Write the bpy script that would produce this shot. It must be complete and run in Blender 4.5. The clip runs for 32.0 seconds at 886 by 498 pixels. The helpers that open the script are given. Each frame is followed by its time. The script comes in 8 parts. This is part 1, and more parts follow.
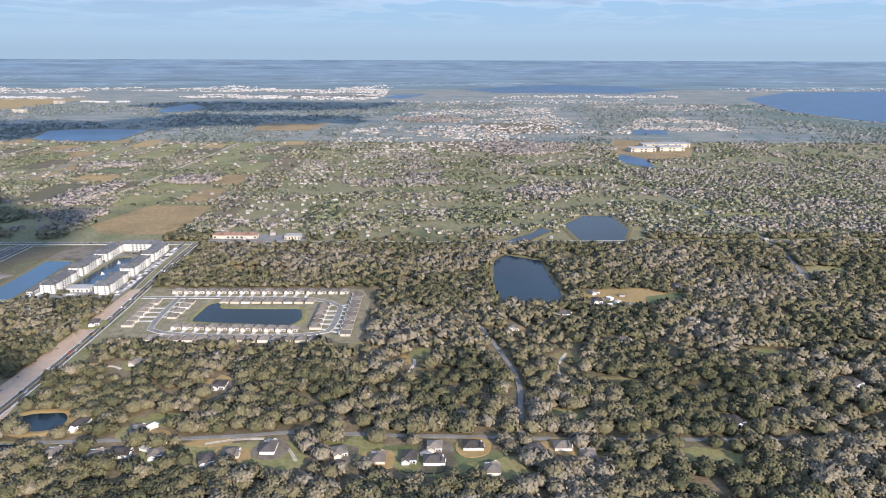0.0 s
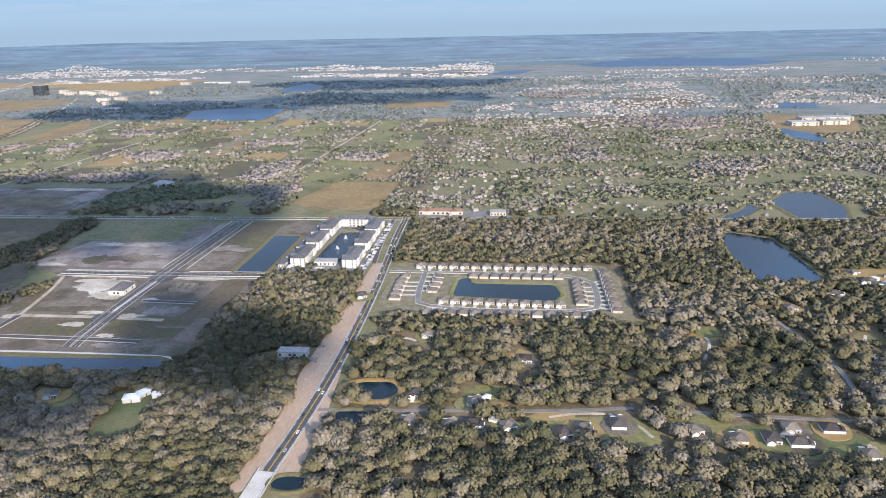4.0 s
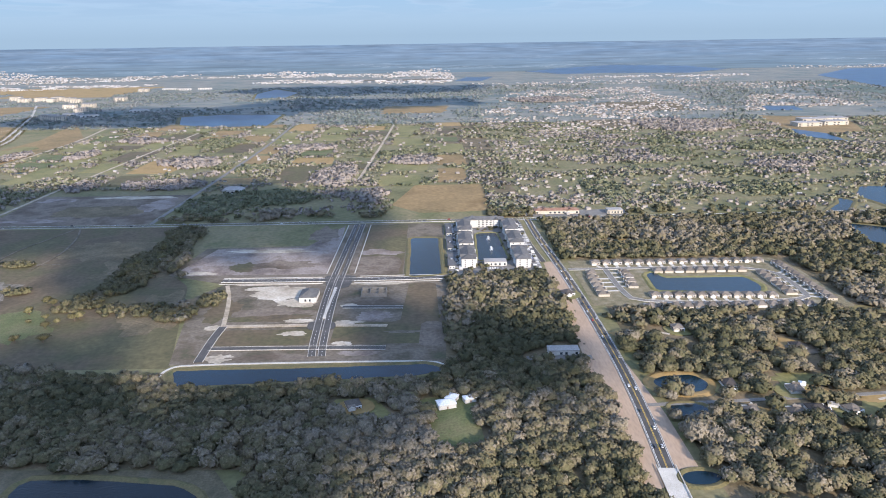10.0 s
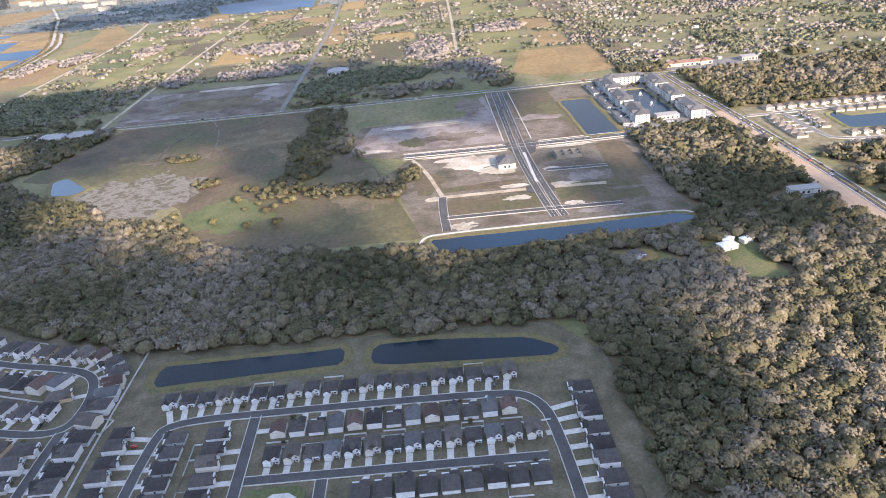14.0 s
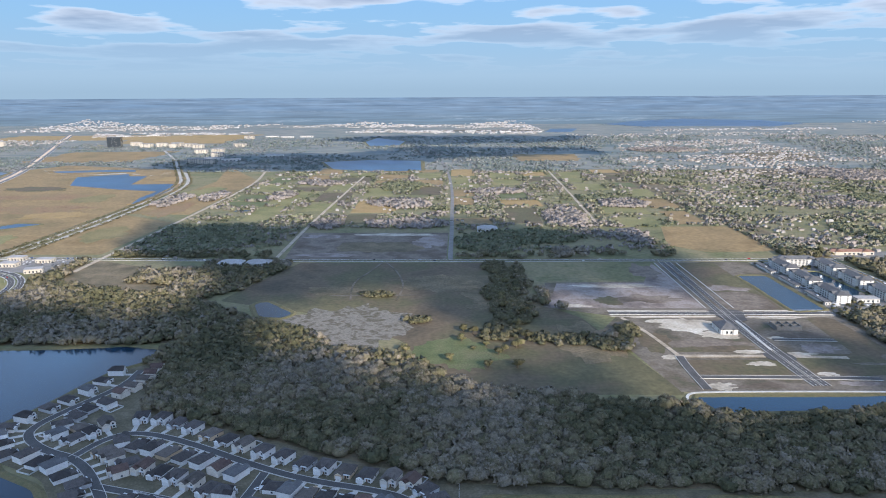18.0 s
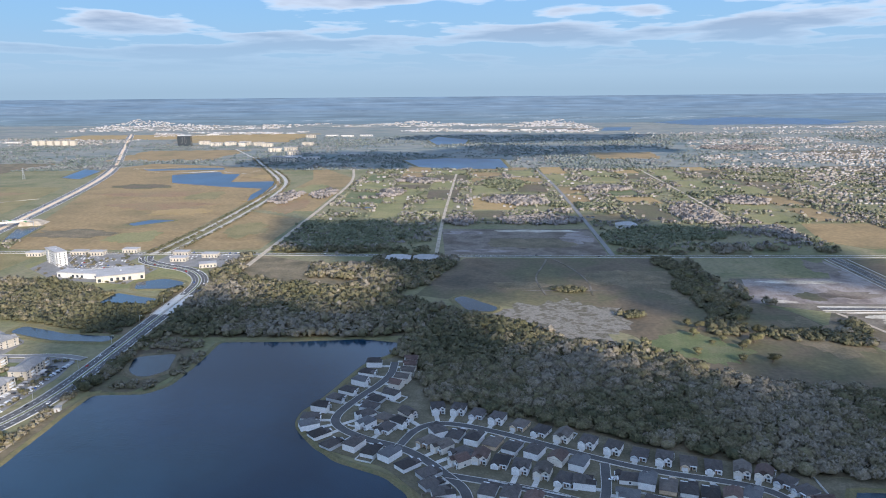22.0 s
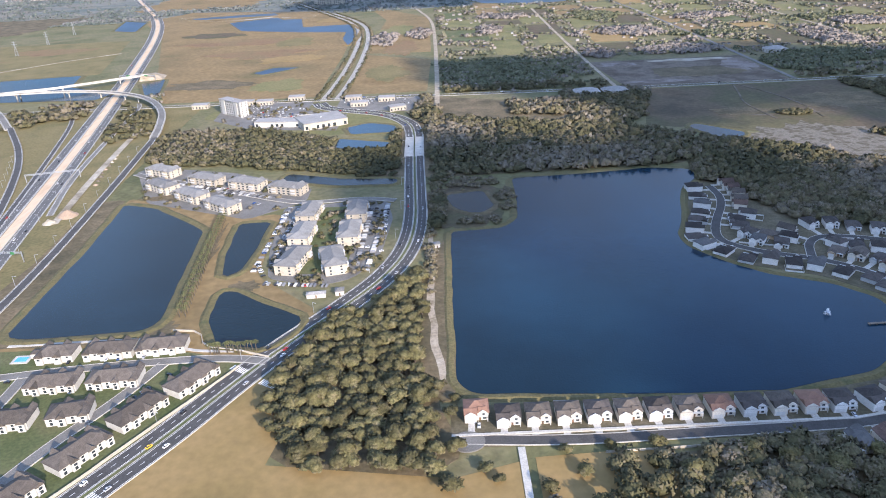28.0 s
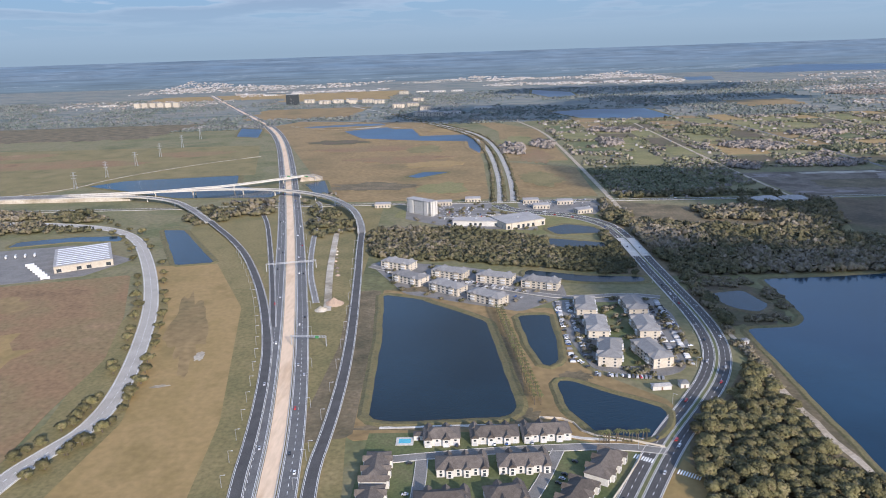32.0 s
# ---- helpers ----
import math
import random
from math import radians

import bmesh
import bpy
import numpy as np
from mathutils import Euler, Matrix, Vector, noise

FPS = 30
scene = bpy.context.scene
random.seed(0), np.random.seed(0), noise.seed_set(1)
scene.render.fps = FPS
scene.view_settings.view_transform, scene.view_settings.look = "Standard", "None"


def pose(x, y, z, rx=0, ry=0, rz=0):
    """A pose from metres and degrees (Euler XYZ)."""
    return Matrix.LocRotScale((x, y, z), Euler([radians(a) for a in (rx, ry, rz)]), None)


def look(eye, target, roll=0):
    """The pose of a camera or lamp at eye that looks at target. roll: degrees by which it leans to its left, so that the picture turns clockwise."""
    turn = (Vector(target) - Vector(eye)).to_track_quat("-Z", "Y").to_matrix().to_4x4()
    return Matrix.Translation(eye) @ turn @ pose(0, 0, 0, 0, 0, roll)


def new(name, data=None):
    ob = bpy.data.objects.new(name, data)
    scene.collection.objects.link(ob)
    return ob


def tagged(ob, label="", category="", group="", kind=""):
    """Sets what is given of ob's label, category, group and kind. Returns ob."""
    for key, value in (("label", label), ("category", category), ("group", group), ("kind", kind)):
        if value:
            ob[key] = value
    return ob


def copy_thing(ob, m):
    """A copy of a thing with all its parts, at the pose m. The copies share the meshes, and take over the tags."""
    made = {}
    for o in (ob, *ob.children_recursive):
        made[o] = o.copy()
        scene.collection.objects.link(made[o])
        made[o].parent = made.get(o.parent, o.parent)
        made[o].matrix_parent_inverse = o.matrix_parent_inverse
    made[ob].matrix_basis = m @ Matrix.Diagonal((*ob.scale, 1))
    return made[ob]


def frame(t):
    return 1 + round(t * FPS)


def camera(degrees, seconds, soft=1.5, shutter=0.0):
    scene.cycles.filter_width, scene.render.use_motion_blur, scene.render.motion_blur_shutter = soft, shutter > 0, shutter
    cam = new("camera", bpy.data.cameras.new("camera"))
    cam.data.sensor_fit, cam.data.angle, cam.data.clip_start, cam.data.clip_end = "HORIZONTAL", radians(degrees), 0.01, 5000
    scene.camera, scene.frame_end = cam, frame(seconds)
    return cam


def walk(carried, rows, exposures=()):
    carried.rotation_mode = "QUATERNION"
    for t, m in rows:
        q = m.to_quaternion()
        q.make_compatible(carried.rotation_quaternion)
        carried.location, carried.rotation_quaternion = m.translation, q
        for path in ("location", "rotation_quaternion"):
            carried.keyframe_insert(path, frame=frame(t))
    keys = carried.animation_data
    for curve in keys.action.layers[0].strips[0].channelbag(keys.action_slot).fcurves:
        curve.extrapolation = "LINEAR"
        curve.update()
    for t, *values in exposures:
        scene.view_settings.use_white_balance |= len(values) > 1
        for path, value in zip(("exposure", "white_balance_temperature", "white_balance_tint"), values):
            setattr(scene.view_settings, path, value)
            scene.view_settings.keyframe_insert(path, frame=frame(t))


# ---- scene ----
cam = camera(64.5, 32.0, soft=1.0)
PATH = [
    (0, (-11.524, 1.696, 188.588), (-11.124, 97.896, 161.338), 0.2),
    (0.5, (-27.875, 1.283, 188.513), (-27.425, 97.383, 160.913), 0.5),
    (1, (-44.289, 0.801, 188.387), (-44.089, 96.751, 160.287), 0.6),
    (1.5, (-60.791, 0.295, 188.213), (-61.491, 96.095, 159.663), 0.7),
    (2, (-77.468, -0.244, 187.993), (-79.918, 95.356, 158.743), 0.4),
    (2.5, (-94.335, -0.757, 187.739), (-99.235, 94.593, 158.139), 0.2),
    (3, (-111.337, -1.101, 187.485), (-118.987, 94.099, 157.835), -0.3),
    (3.5, (-128.398, -1.303, 187.218), (-138.048, 93.647, 157.418), -0.9),
    (4, (-145.510, -1.424, 186.934), (-155.810, 93.376, 156.784), -1.2),
    (4.5, (-162.630, -1.497, 186.583), (-172.130, 93.153, 155.833), -1.3),
    (6.5, (-231.075, -1.887, 183.420), (-233.325, 93.063, 152.120), -0.5),
    (7, (-248.275, -2.140, 183.016), (-249.575, 92.910, 152.016), -0.1),
    (7.5, (-265.515, -2.443, 182.661), (-266.315, 92.707, 152.011), 0.1),
    (8, (-282.788, -2.827, 182.273), (-283.138, 92.523, 152.123), 0.1),
    (8.5, (-300.083, -3.261, 181.839), (-300.083, 92.239, 152.139), 0.2),
    (9, (-317.454, -3.670, 181.377), (-317.204, 91.880, 151.877), -0.1),
    (9.5, (-334.962, -3.980, 180.907), (-334.312, 91.670, 151.657), -0.4),
    (10, (-352.652, -4.188, 180.427), (-351.402, 91.412, 151.227), -0.8),
    (10.5, (-370.487, -4.325, 179.931), (-368.437, 91.425, 151.081), -0.8),
    (11, (-388.410, -4.470, 179.426), (-384.710, 91.630, 152.126), 0.1),
    (11.5, (-406.356, -4.615, 178.932), (-401.006, 91.985, 153.732), 1.4),
    (12, (-424.310, -4.814, 178.435), (-419.910, 92.136, 154.235), 2.1),
    (12.5, (-442.247, -5.051, 177.947), (-441.197, 91.699, 152.697), 1.0),
    (13, (-460.183, -5.329, 177.458), (-460.533, 89.921, 147.058), -1.8),
    (13.5, (-478.094, -5.667, 176.851), (-477.294, 85.433, 135.651), -5.8),
    (15.5, (-549.588, -7.181, 171.282), (-552.938, 81.019, 124.282), -3.6),
    (16, (-567.323, -7.562, 170.667), (-569.723, 84.988, 132.867), -0.6),
    (16.5, (-584.960, -7.909, 170.187), (-585.810, 88.191, 142.487), 0.6),
    (17, (-602.576, -8.244, 169.739), (-603.476, 89.006, 146.539), 0.5),
    (17.5, (-620.219, -8.615, 169.297), (-621.369, 88.935, 147.297), 0.3),
    (18, (-637.951, -9.038, 168.863), (-639.251, 88.512, 146.813), -0.3),
    (18.5, (-655.768, -9.594, 168.438), (-657.568, 87.856, 146.188), -0.7),
    (19, (-673.699, -10.236, 168.029), (-676.299, 87.264, 145.829), -1.0),
    (19.5, (-691.773, -10.878, 167.619), (-695.023, 86.572, 145.519), -1.2),
    (20, (-709.970, -11.493, 167.204), (-713.820, 86.007, 145.154), -1.3),
    (20.5, (-728.231, -12.067, 166.784), (-732.481, 85.333, 144.534), -1.3),
    (21, (-746.518, -12.566, 166.365), (-750.918, 84.784, 144.015), -1.0),
    (21.5, (-764.782, -12.906, 165.949), (-769.132, 84.494, 143.749), -0.8),
    (22, (-783.009, -13.119, 165.521), (-787.159, 84.331, 143.471), -0.5),
    (22.5, (-801.234, -13.248, 165.090), (-804.884, 84.202, 142.940), -0.3),
    (23, (-819.400, -13.406, 164.668), (-822.550, 83.844, 141.618), -0.4),
    (23.5, (-837.522, -13.652, 164.282), (-840.172, 83.348, 139.982), -0.5),
    (24, (-855.591, -14.043, 163.932), (-858.591, 82.407, 137.882), -0.7),
    (24.5, (-873.601, -14.531, 163.604), (-877.251, 79.769, 130.554), -2.7),
    (25, (-891.523, -15.106, 163.290), (-894.973, 73.044, 116.140), -4.7),
    (25.5, (-909.343, -15.833, 162.921), (-912.443, 70.717, 112.921), -4.4),
    (27.5, (-980.240, -19.379, 159.798), (-981.440, 70.021, 114.998), -3.3),
    (28, (-998.368, -20.379, 159.481), (-999.018, 70.271, 117.281), -2.9),
    (28.5, (-1016.875, -21.477, 159.266), (-1017.275, 70.623, 120.316), -2.1),
    (29, (-1035.624, -22.676, 159.087), (-1037.074, 71.574, 125.637), -1.4),
    (29.5, (-1054.522, -23.980, 158.931), (-1057.672, 71.720, 130.181), -1.2),
    (30, (-1073.518, -25.327, 158.784), (-1076.968, 70.473, 130.284), -1.5),
    (30.5, (-1092.681, -26.575, 158.655), (-1095.431, 69.125, 129.805), -1.1),
    (31, (-1112.077, -27.550, 158.546), (-1114.677, 68.250, 129.996), -1.0),
    (31.5, (-1131.653, -28.277, 158.467), (-1134.653, 67.673, 130.517), -1.3),
    (32, (-1151.316, -28.836, 158.418), (-1155.016, 67.214, 130.818), -1.9),
]
walk(cam, [(t, look(eye, target, roll)) for t, eye, target, roll in PATH], [(0.0, 1.5, 6120, 15), (9.0, 1.5, 6100, 15), (13.0, 1.5, 6120, 16), (13.5, 1.75, 6570, 18), (15.5, 2.3, 7020, 24), (16.0, 2.38, 6670, 22), (16.5, 1.85, 6320, 17), (17.0, 1.5, 6070, 13), (17.5, 1.42, 6020, 12), (24.0, 1.42, 6070, 13), (25.0, 1.85, 6220, 22), (25.5, 1.9, 6220, 22), (27.5, 1.65, 6170, 18), (28.5, 1.48, 6120, 16), (30.0, 1.2, 6120, 16), (32.0, 1.15, 6120, 16)])

from mathutils.geometry import tessellate_polygon

# ---- world, sun, exposure ----
SUN_EL, SUN_AZ = 23.0, 150.0
world = bpy.data.worlds.new("sky")
scene.world = world
world.use_nodes = True
wn, wl = world.node_tree.nodes, world.node_tree.links
wn.clear()
w_out, w_bg = wn.new("ShaderNodeOutputWorld"), wn.new("ShaderNodeBackground")
w_sky, w_co = wn.new("ShaderNodeTexSky"), wn.new("ShaderNodeTexCoord")
w_sky.sky_type, w_sky.sun_disc = "NISHITA", False
w_sky.sun_elevation, w_sky.sun_rotation = radians(SUN_EL), radians(SUN_AZ)
w_sky.altitude, w_sky.air_density, w_sky.dust_density, w_sky.ozone_density = 300, 1.0, 0.6, 2.0
w_bg.inputs[1].default_value = 0.26


def wmath(op, a, b=None, c=None):
    n = wn.new("ShaderNodeMath")
    n.operation = op
    for i, v in enumerate((a, b, c)):
        if v is None:
            continue
        if isinstance(v, (int, float)):
            n.inputs[i].default_value = v
        else:
            wl.new(v, n.inputs[i])
    return n.outputs[0]


# the layer of flat clouds: noise on a plane high above, seen in perspective
w_sep = wn.new("ShaderNodeSeparateXYZ")
wl.new(w_co.outputs["Generated"], w_sep.inputs[0])
lift = wmath("MAXIMUM", wmath("ADD", w_sep.outputs[2], 0.012), 0.004)
w_dir = wn.new("ShaderNodeCombineXYZ")
wl.new(w_sep.outputs[0], w_dir.inputs[0]), wl.new(w_sep.outputs[1], w_dir.inputs[1]), wl.new(lift, w_dir.inputs[2])
wl.new(w_dir.outputs[0], w_sky.inputs[0])
plane = wmath("ADD", wmath("MAXIMUM", w_sep.outputs[2], 0.0), 0.06)
w_uv = wn.new("ShaderNodeCombineXYZ")
wl.new(wmath("DIVIDE", w_sep.outputs[0], plane), w_uv.inputs[0])
wl.new(wmath("DIVIDE", w_sep.outputs[1], plane), w_uv.inputs[1])


def sky_noise(scale, detail, w):
    n = wn.new("ShaderNodeTexNoise")
    n.noise_dimensions = "4D"
    n.inputs["Scale"].default_value, n.inputs["Detail"].default_value = scale, detail
    n.inputs["W"].default_value = w
    wl.new(w_uv.outputs[0], n.inputs["Vector"])
    return n.outputs["Fac"]


def w_ramp(fac, stops):
    r = wn.new("ShaderNodeValToRGB")
    e = r.color_ramp.elements
    e[0].position, e[0].color = stops[0]
    e[1].position, e[1].color = stops[-1]
    for p, c in stops[1:-1]:
        e.new(p).color = c
    wl.new(fac, r.inputs[0])
    return r.outputs[0]


def grey(v):
    return (v, v, v, 1)


def w_mix(fac, a, b):
    m = wn.new("ShaderNodeMix")
    m.data_type = "RGBA"
    wl.new(fac, m.inputs[0])
    for s, v in ((m.inputs[6], a), (m.inputs[7], b)):
        if isinstance(v, tuple):
            s.default_value = v
        else:
            wl.new(v, s)
    return m.outputs[2]


shape = sky_noise(0.80, 8.0, 1.7)
cover = w_ramp(shape, [(0.47, grey(0)), (0.525, grey(0.94))])
thick = w_ramp(shape, [(0.48, (1.36, 1.46, 1.56, 1)), (0.525, (0.92, 1.04, 1.20, 1)), (0.62, (0.55, 0.67, 0.86, 1))])
low_sky = w_ramp(w_sep.outputs[2], [(0.0, (0.54, 0.75, 0.92, 1)), (0.02, (0.60, 0.83, 1.02, 1)), (0.09, (0.49, 0.83, 1.16, 1)), (0.2, (0.35, 0.76, 1.34, 1))])
join = w_ramp(w_sep.outputs[2], [(0.2, grey(0)), (0.35, grey(1))])
clear = w_mix(join, low_sky, w_sky.outputs[0])
high = w_ramp(w_sep.outputs[2], [(0.02, grey(0)), (0.05, grey(0.25)), (0.095, grey(1))])
wl.new(w_mix(wmath("MULTIPLY", cover, high), clear, thick), w_bg.inputs[0])
wl.new(w_bg.outputs[0], w_out.inputs[0])

sun_data = bpy.data.lights.new("sun", "SUN")
sun_data.energy, sun_data.angle, sun_data.color = 3.3, radians(0.6), (1.0, 0.87, 0.70)
sun = new("sun", sun_data)
SUN_DIR = Vector((math.sin(radians(SUN_AZ)) * math.cos(radians(SUN_EL)), math.cos(radians(SUN_AZ)) * math.cos(radians(SUN_EL)), math.sin(radians(SUN_EL))))
sun.matrix_world = look(SUN_DIR * 3000, (0, 0, 0))

# ---- materials ----


def material(name, stops, scale=0.1, detail=5.0, rough=0.9, fine=None, bump=0.0, bump_scale=None, metal=0.0, spec=0.3, var=0.0, attr=None, island=0.0, stretch=None, grain=(0.72, 1.28)):
    """A surface whose colour wanders through the stops with noise of that scale (per metre), with finer grain on top."""
    m = bpy.data.materials.new(name)
    m.use_nodes = True
    n, l = m.node_tree.nodes, m.node_tree.links
    b = n["Principled BSDF"]
    b.inputs["Roughness"].default_value, b.inputs["Metallic"].default_value = rough, metal
    b.inputs["Specular IOR Level"].default_value = spec
    co = n.new("ShaderNodeTexCoord").outputs["Object"]
    if stretch:
        mp = n.new("ShaderNodeMapping")
        mp.inputs["Scale"].default_value = stretch
        l.new(co, mp.inputs[0])
        co = mp.outputs[0]
    t = n.new("ShaderNodeTexNoise")
    t.inputs["Scale"].default_value, t.inputs["Detail"].default_value, t.inputs["Roughness"].default_value = scale, detail, 0.6
    l.new(co, t.inputs["Vector"])
    r = n.new("ShaderNodeValToRGB")
    e = r.color_ramp.elements
    lo, hi = 0.32, 0.68
    e[0].position, e[0].color = lo, (*stops[0], 1)
    e[1].position, e[1].color = hi, (*stops[-1], 1)
    for i, c in enumerate(stops[1:-1]):
        e.new(lo + (hi - lo) * (i + 1) / (len(stops) - 1)).color = (*c, 1)
    fac = t.outputs["Fac"]
    if attr:
        a = n.new("ShaderNodeAttribute")
        a.attribute_name = attr
        fac = a.outputs["Fac"]
    l.new(fac, r.inputs[0])
    col = r.outputs[0]
    gn = n.new("ShaderNodeTexNoise")
    gn.inputs["Scale"].default_value, gn.inputs["Detail"].default_value = fine or scale * 9, 4.0
    l.new(co, gn.inputs["Vector"])
    gr = n.new("ShaderNodeMapRange")
    gr.inputs[1].default_value, gr.inputs[2].default_value, gr.inputs[3].default_value, gr.inputs[4].default_value = 0.25, 0.75, *grain
    l.new(gn.outputs["Fac"], gr.inputs[0])
    val = gr.outputs[0]
    for source, amount in (("obj", var), ("isl", island)):
        if amount:
            s = n.new("ShaderNodeObjectInfo").outputs["Random"] if source == "obj" else n.new("ShaderNodeNewGeometry").outputs["Random Per Island"]
            q = n.new("ShaderNodeMapRange")
            q.inputs[3].default_value, q.inputs[4].default_value = 1 - amount, 1 + amount
            l.new(s, q.inputs[0])
            k = n.new("ShaderNodeMath")
            k.operation = "MULTIPLY"
            l.new(val, k.inputs[0]), l.new(q.outputs[0], k.inputs[1])
            val = k.outputs[0]
    mix = n.new("ShaderNodeVectorMath")
    mix.operation = "SCALE"
    l.new(col, mix.inputs[0]), l.new(val, mix.inputs[3])
    l.new(mix.outputs[0], b.inputs["Base Color"])
    if bump:
        bn = n.new("ShaderNodeTexNoise")
        bn.inputs["Scale"].default_value, bn.inputs["Detail"].default_value = bump_scale or (fine or scale * 9), 4.0
        l.new(co, bn.inputs["Vector"])
        bp = n.new("ShaderNodeBump")
        bp.inputs["Strength"].default_value, bp.inputs["Distance"].default_value = 1.0, bump
        l.new(bn.outputs["Fac"], bp.inputs["Height"]), l.new(bp.outputs[0], b.inputs["Normal"])
    return m


M = {}
M["ground"] = material("rough_grass", [(0.075, 0.08, 0.035), (0.12, 0.115, 0.052), (0.155, 0.135, 0.072), (0.095, 0.10, 0.042)], 0.012, 8, fine=0.25, bump=0.5, bump_scale=0.3)
# Far ground and pines: distance haze put into the colour, paler and bluer.
M["hazed_far_ground"] = material("far_woodland", [(0.080, 0.102, 0.098), (0.112, 0.130, 0.114), (0.170, 0.164, 0.136), (0.098, 0.117, 0.108), (0.148, 0.146, 0.137)], 0.009, 10, fine=0.09, stretch=(0.35, 1.0, 1.0))
M["hazed_far_pine"] = material("hazed_far_pine_woods", [(0.060, 0.082, 0.070), (0.080, 0.103, 0.082), (0.102, 0.118, 0.092)], 0.012, 9, fine=0.1, stretch=(0.4, 1.0, 1.0))
# Edge of the plain: haze painted as glowing colour, bluer with distance.
M["backdrop"] = material("glowing_hazy_distance", [(0.050, 0.080, 0.116), (0.059, 0.090, 0.127), (0.074, 0.104, 0.138), (0.053, 0.084, 0.121)], 0.004, 6, fine=0.02, stretch=(0.45, 1.6, 1))
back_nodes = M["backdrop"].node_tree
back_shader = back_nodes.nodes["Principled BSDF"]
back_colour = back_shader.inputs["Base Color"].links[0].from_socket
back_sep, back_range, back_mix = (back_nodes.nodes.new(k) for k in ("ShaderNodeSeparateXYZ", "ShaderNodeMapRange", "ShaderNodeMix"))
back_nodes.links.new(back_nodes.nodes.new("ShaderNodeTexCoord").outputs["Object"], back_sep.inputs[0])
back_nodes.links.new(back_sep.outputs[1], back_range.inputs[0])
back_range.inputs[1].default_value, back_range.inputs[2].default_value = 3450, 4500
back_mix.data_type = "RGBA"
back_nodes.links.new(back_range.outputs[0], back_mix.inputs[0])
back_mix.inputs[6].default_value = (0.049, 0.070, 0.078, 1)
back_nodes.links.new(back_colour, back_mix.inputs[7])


def back_node(kind, **values):
    n = back_nodes.nodes.new(kind)
    for k, v in values.items():
        if isinstance(v, (int, float, tuple)):
            n.inputs[int(k[1:])].default_value = v
        else:
            back_nodes.links.new(v, n.inputs[int(k[1:])])
    return n


def back_noise(stretch, scale, lo, hi, out_lo, out_hi):
    mp = back_node("ShaderNodeMapping", i0=back_nodes.nodes.new("ShaderNodeTexCoord").outputs["Object"], i3=stretch)
    t = back_nodes.nodes.new("ShaderNodeTexNoise")
    t.inputs["Scale"].default_value, t.inputs["Detail"].default_value = scale, 5.0
    back_nodes.links.new(mp.outputs[0], t.inputs["Vector"])
    return back_node("ShaderNodeMapRange", i0=t.outputs["Fac"], i1=lo, i2=hi, i3=out_lo, i4=out_hi).outputs[0]


def back_times(a, b):
    n = back_node("ShaderNodeMath", i0=a, i1=b)
    n.operation = "MULTIPLY"
    return n.outputs[0]


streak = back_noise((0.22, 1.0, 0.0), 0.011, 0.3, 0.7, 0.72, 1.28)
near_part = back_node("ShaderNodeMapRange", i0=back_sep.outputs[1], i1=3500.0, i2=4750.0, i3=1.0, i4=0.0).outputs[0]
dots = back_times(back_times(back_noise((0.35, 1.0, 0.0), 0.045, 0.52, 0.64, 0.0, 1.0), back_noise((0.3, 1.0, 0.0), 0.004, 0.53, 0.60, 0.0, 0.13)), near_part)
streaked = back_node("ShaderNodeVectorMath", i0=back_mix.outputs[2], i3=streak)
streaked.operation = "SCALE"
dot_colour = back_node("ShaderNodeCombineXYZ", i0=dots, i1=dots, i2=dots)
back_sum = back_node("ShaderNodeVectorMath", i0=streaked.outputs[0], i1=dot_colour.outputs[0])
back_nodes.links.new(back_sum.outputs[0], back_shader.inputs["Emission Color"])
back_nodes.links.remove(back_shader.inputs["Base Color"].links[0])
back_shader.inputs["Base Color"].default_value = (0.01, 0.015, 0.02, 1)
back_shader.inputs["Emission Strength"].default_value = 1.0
# Leaves of the far woods, with distance haze mixed into their colour.
M["hazed_far_forest"] = material("hazed_far_leaves", [(0.098, 0.122, 0.108), (0.122, 0.145, 0.126), (0.150, 0.164, 0.142), (0.178, 0.178, 0.172)], 0.05, 4, fine=0.3, attr="tint", island=0.1)
M["woodfloor"] = material("woodland_floor", [(0.06, 0.052, 0.028), (0.11, 0.088, 0.05), (0.16, 0.12, 0.072)], 0.05, 7, fine=0.5, bump=0.4)
M["dry"] = material("dry_pasture", [(0.150, 0.100, 0.042), (0.212, 0.146, 0.066), (0.172, 0.120, 0.054), (0.128, 0.102, 0.044)], 0.012, 11, fine=0.2)
M["tan"] = material("mown_dry_grass", [(0.165, 0.121, 0.046), (0.220, 0.152, 0.060), (0.248, 0.170, 0.072), (0.182, 0.128, 0.048)], 0.02, 9, fine=0.3, grain=(0.86, 1.14))
M["meadow"] = material("green_meadow", [(0.102, 0.104, 0.040), (0.150, 0.140, 0.056), (0.192, 0.160, 0.072)], 0.02, 8, fine=0.4)
M["lawn"] = material("lawn", [(0.062, 0.078, 0.028), (0.088, 0.098, 0.040), (0.12, 0.11, 0.055)], 0.06, 6, fine=0.8)
M["yard"] = material("thin_yard_grass", [(0.068, 0.061, 0.036), (0.100, 0.086, 0.052), (0.140, 0.118, 0.080)], 0.12, 6, fine=0.9)
M["brown"] = material("ploughed_field", [(0.130, 0.082, 0.042), (0.190, 0.118, 0.060), (0.165, 0.118, 0.056), (0.222, 0.142, 0.078)], 0.02, 11, fine=0.35)
M["dull_grass"] = material("grey_pasture", [(0.055, 0.044, 0.027), (0.098, 0.074, 0.045), (0.072, 0.066, 0.032), (0.108, 0.094, 0.046)], 0.016, 11, fine=0.3)
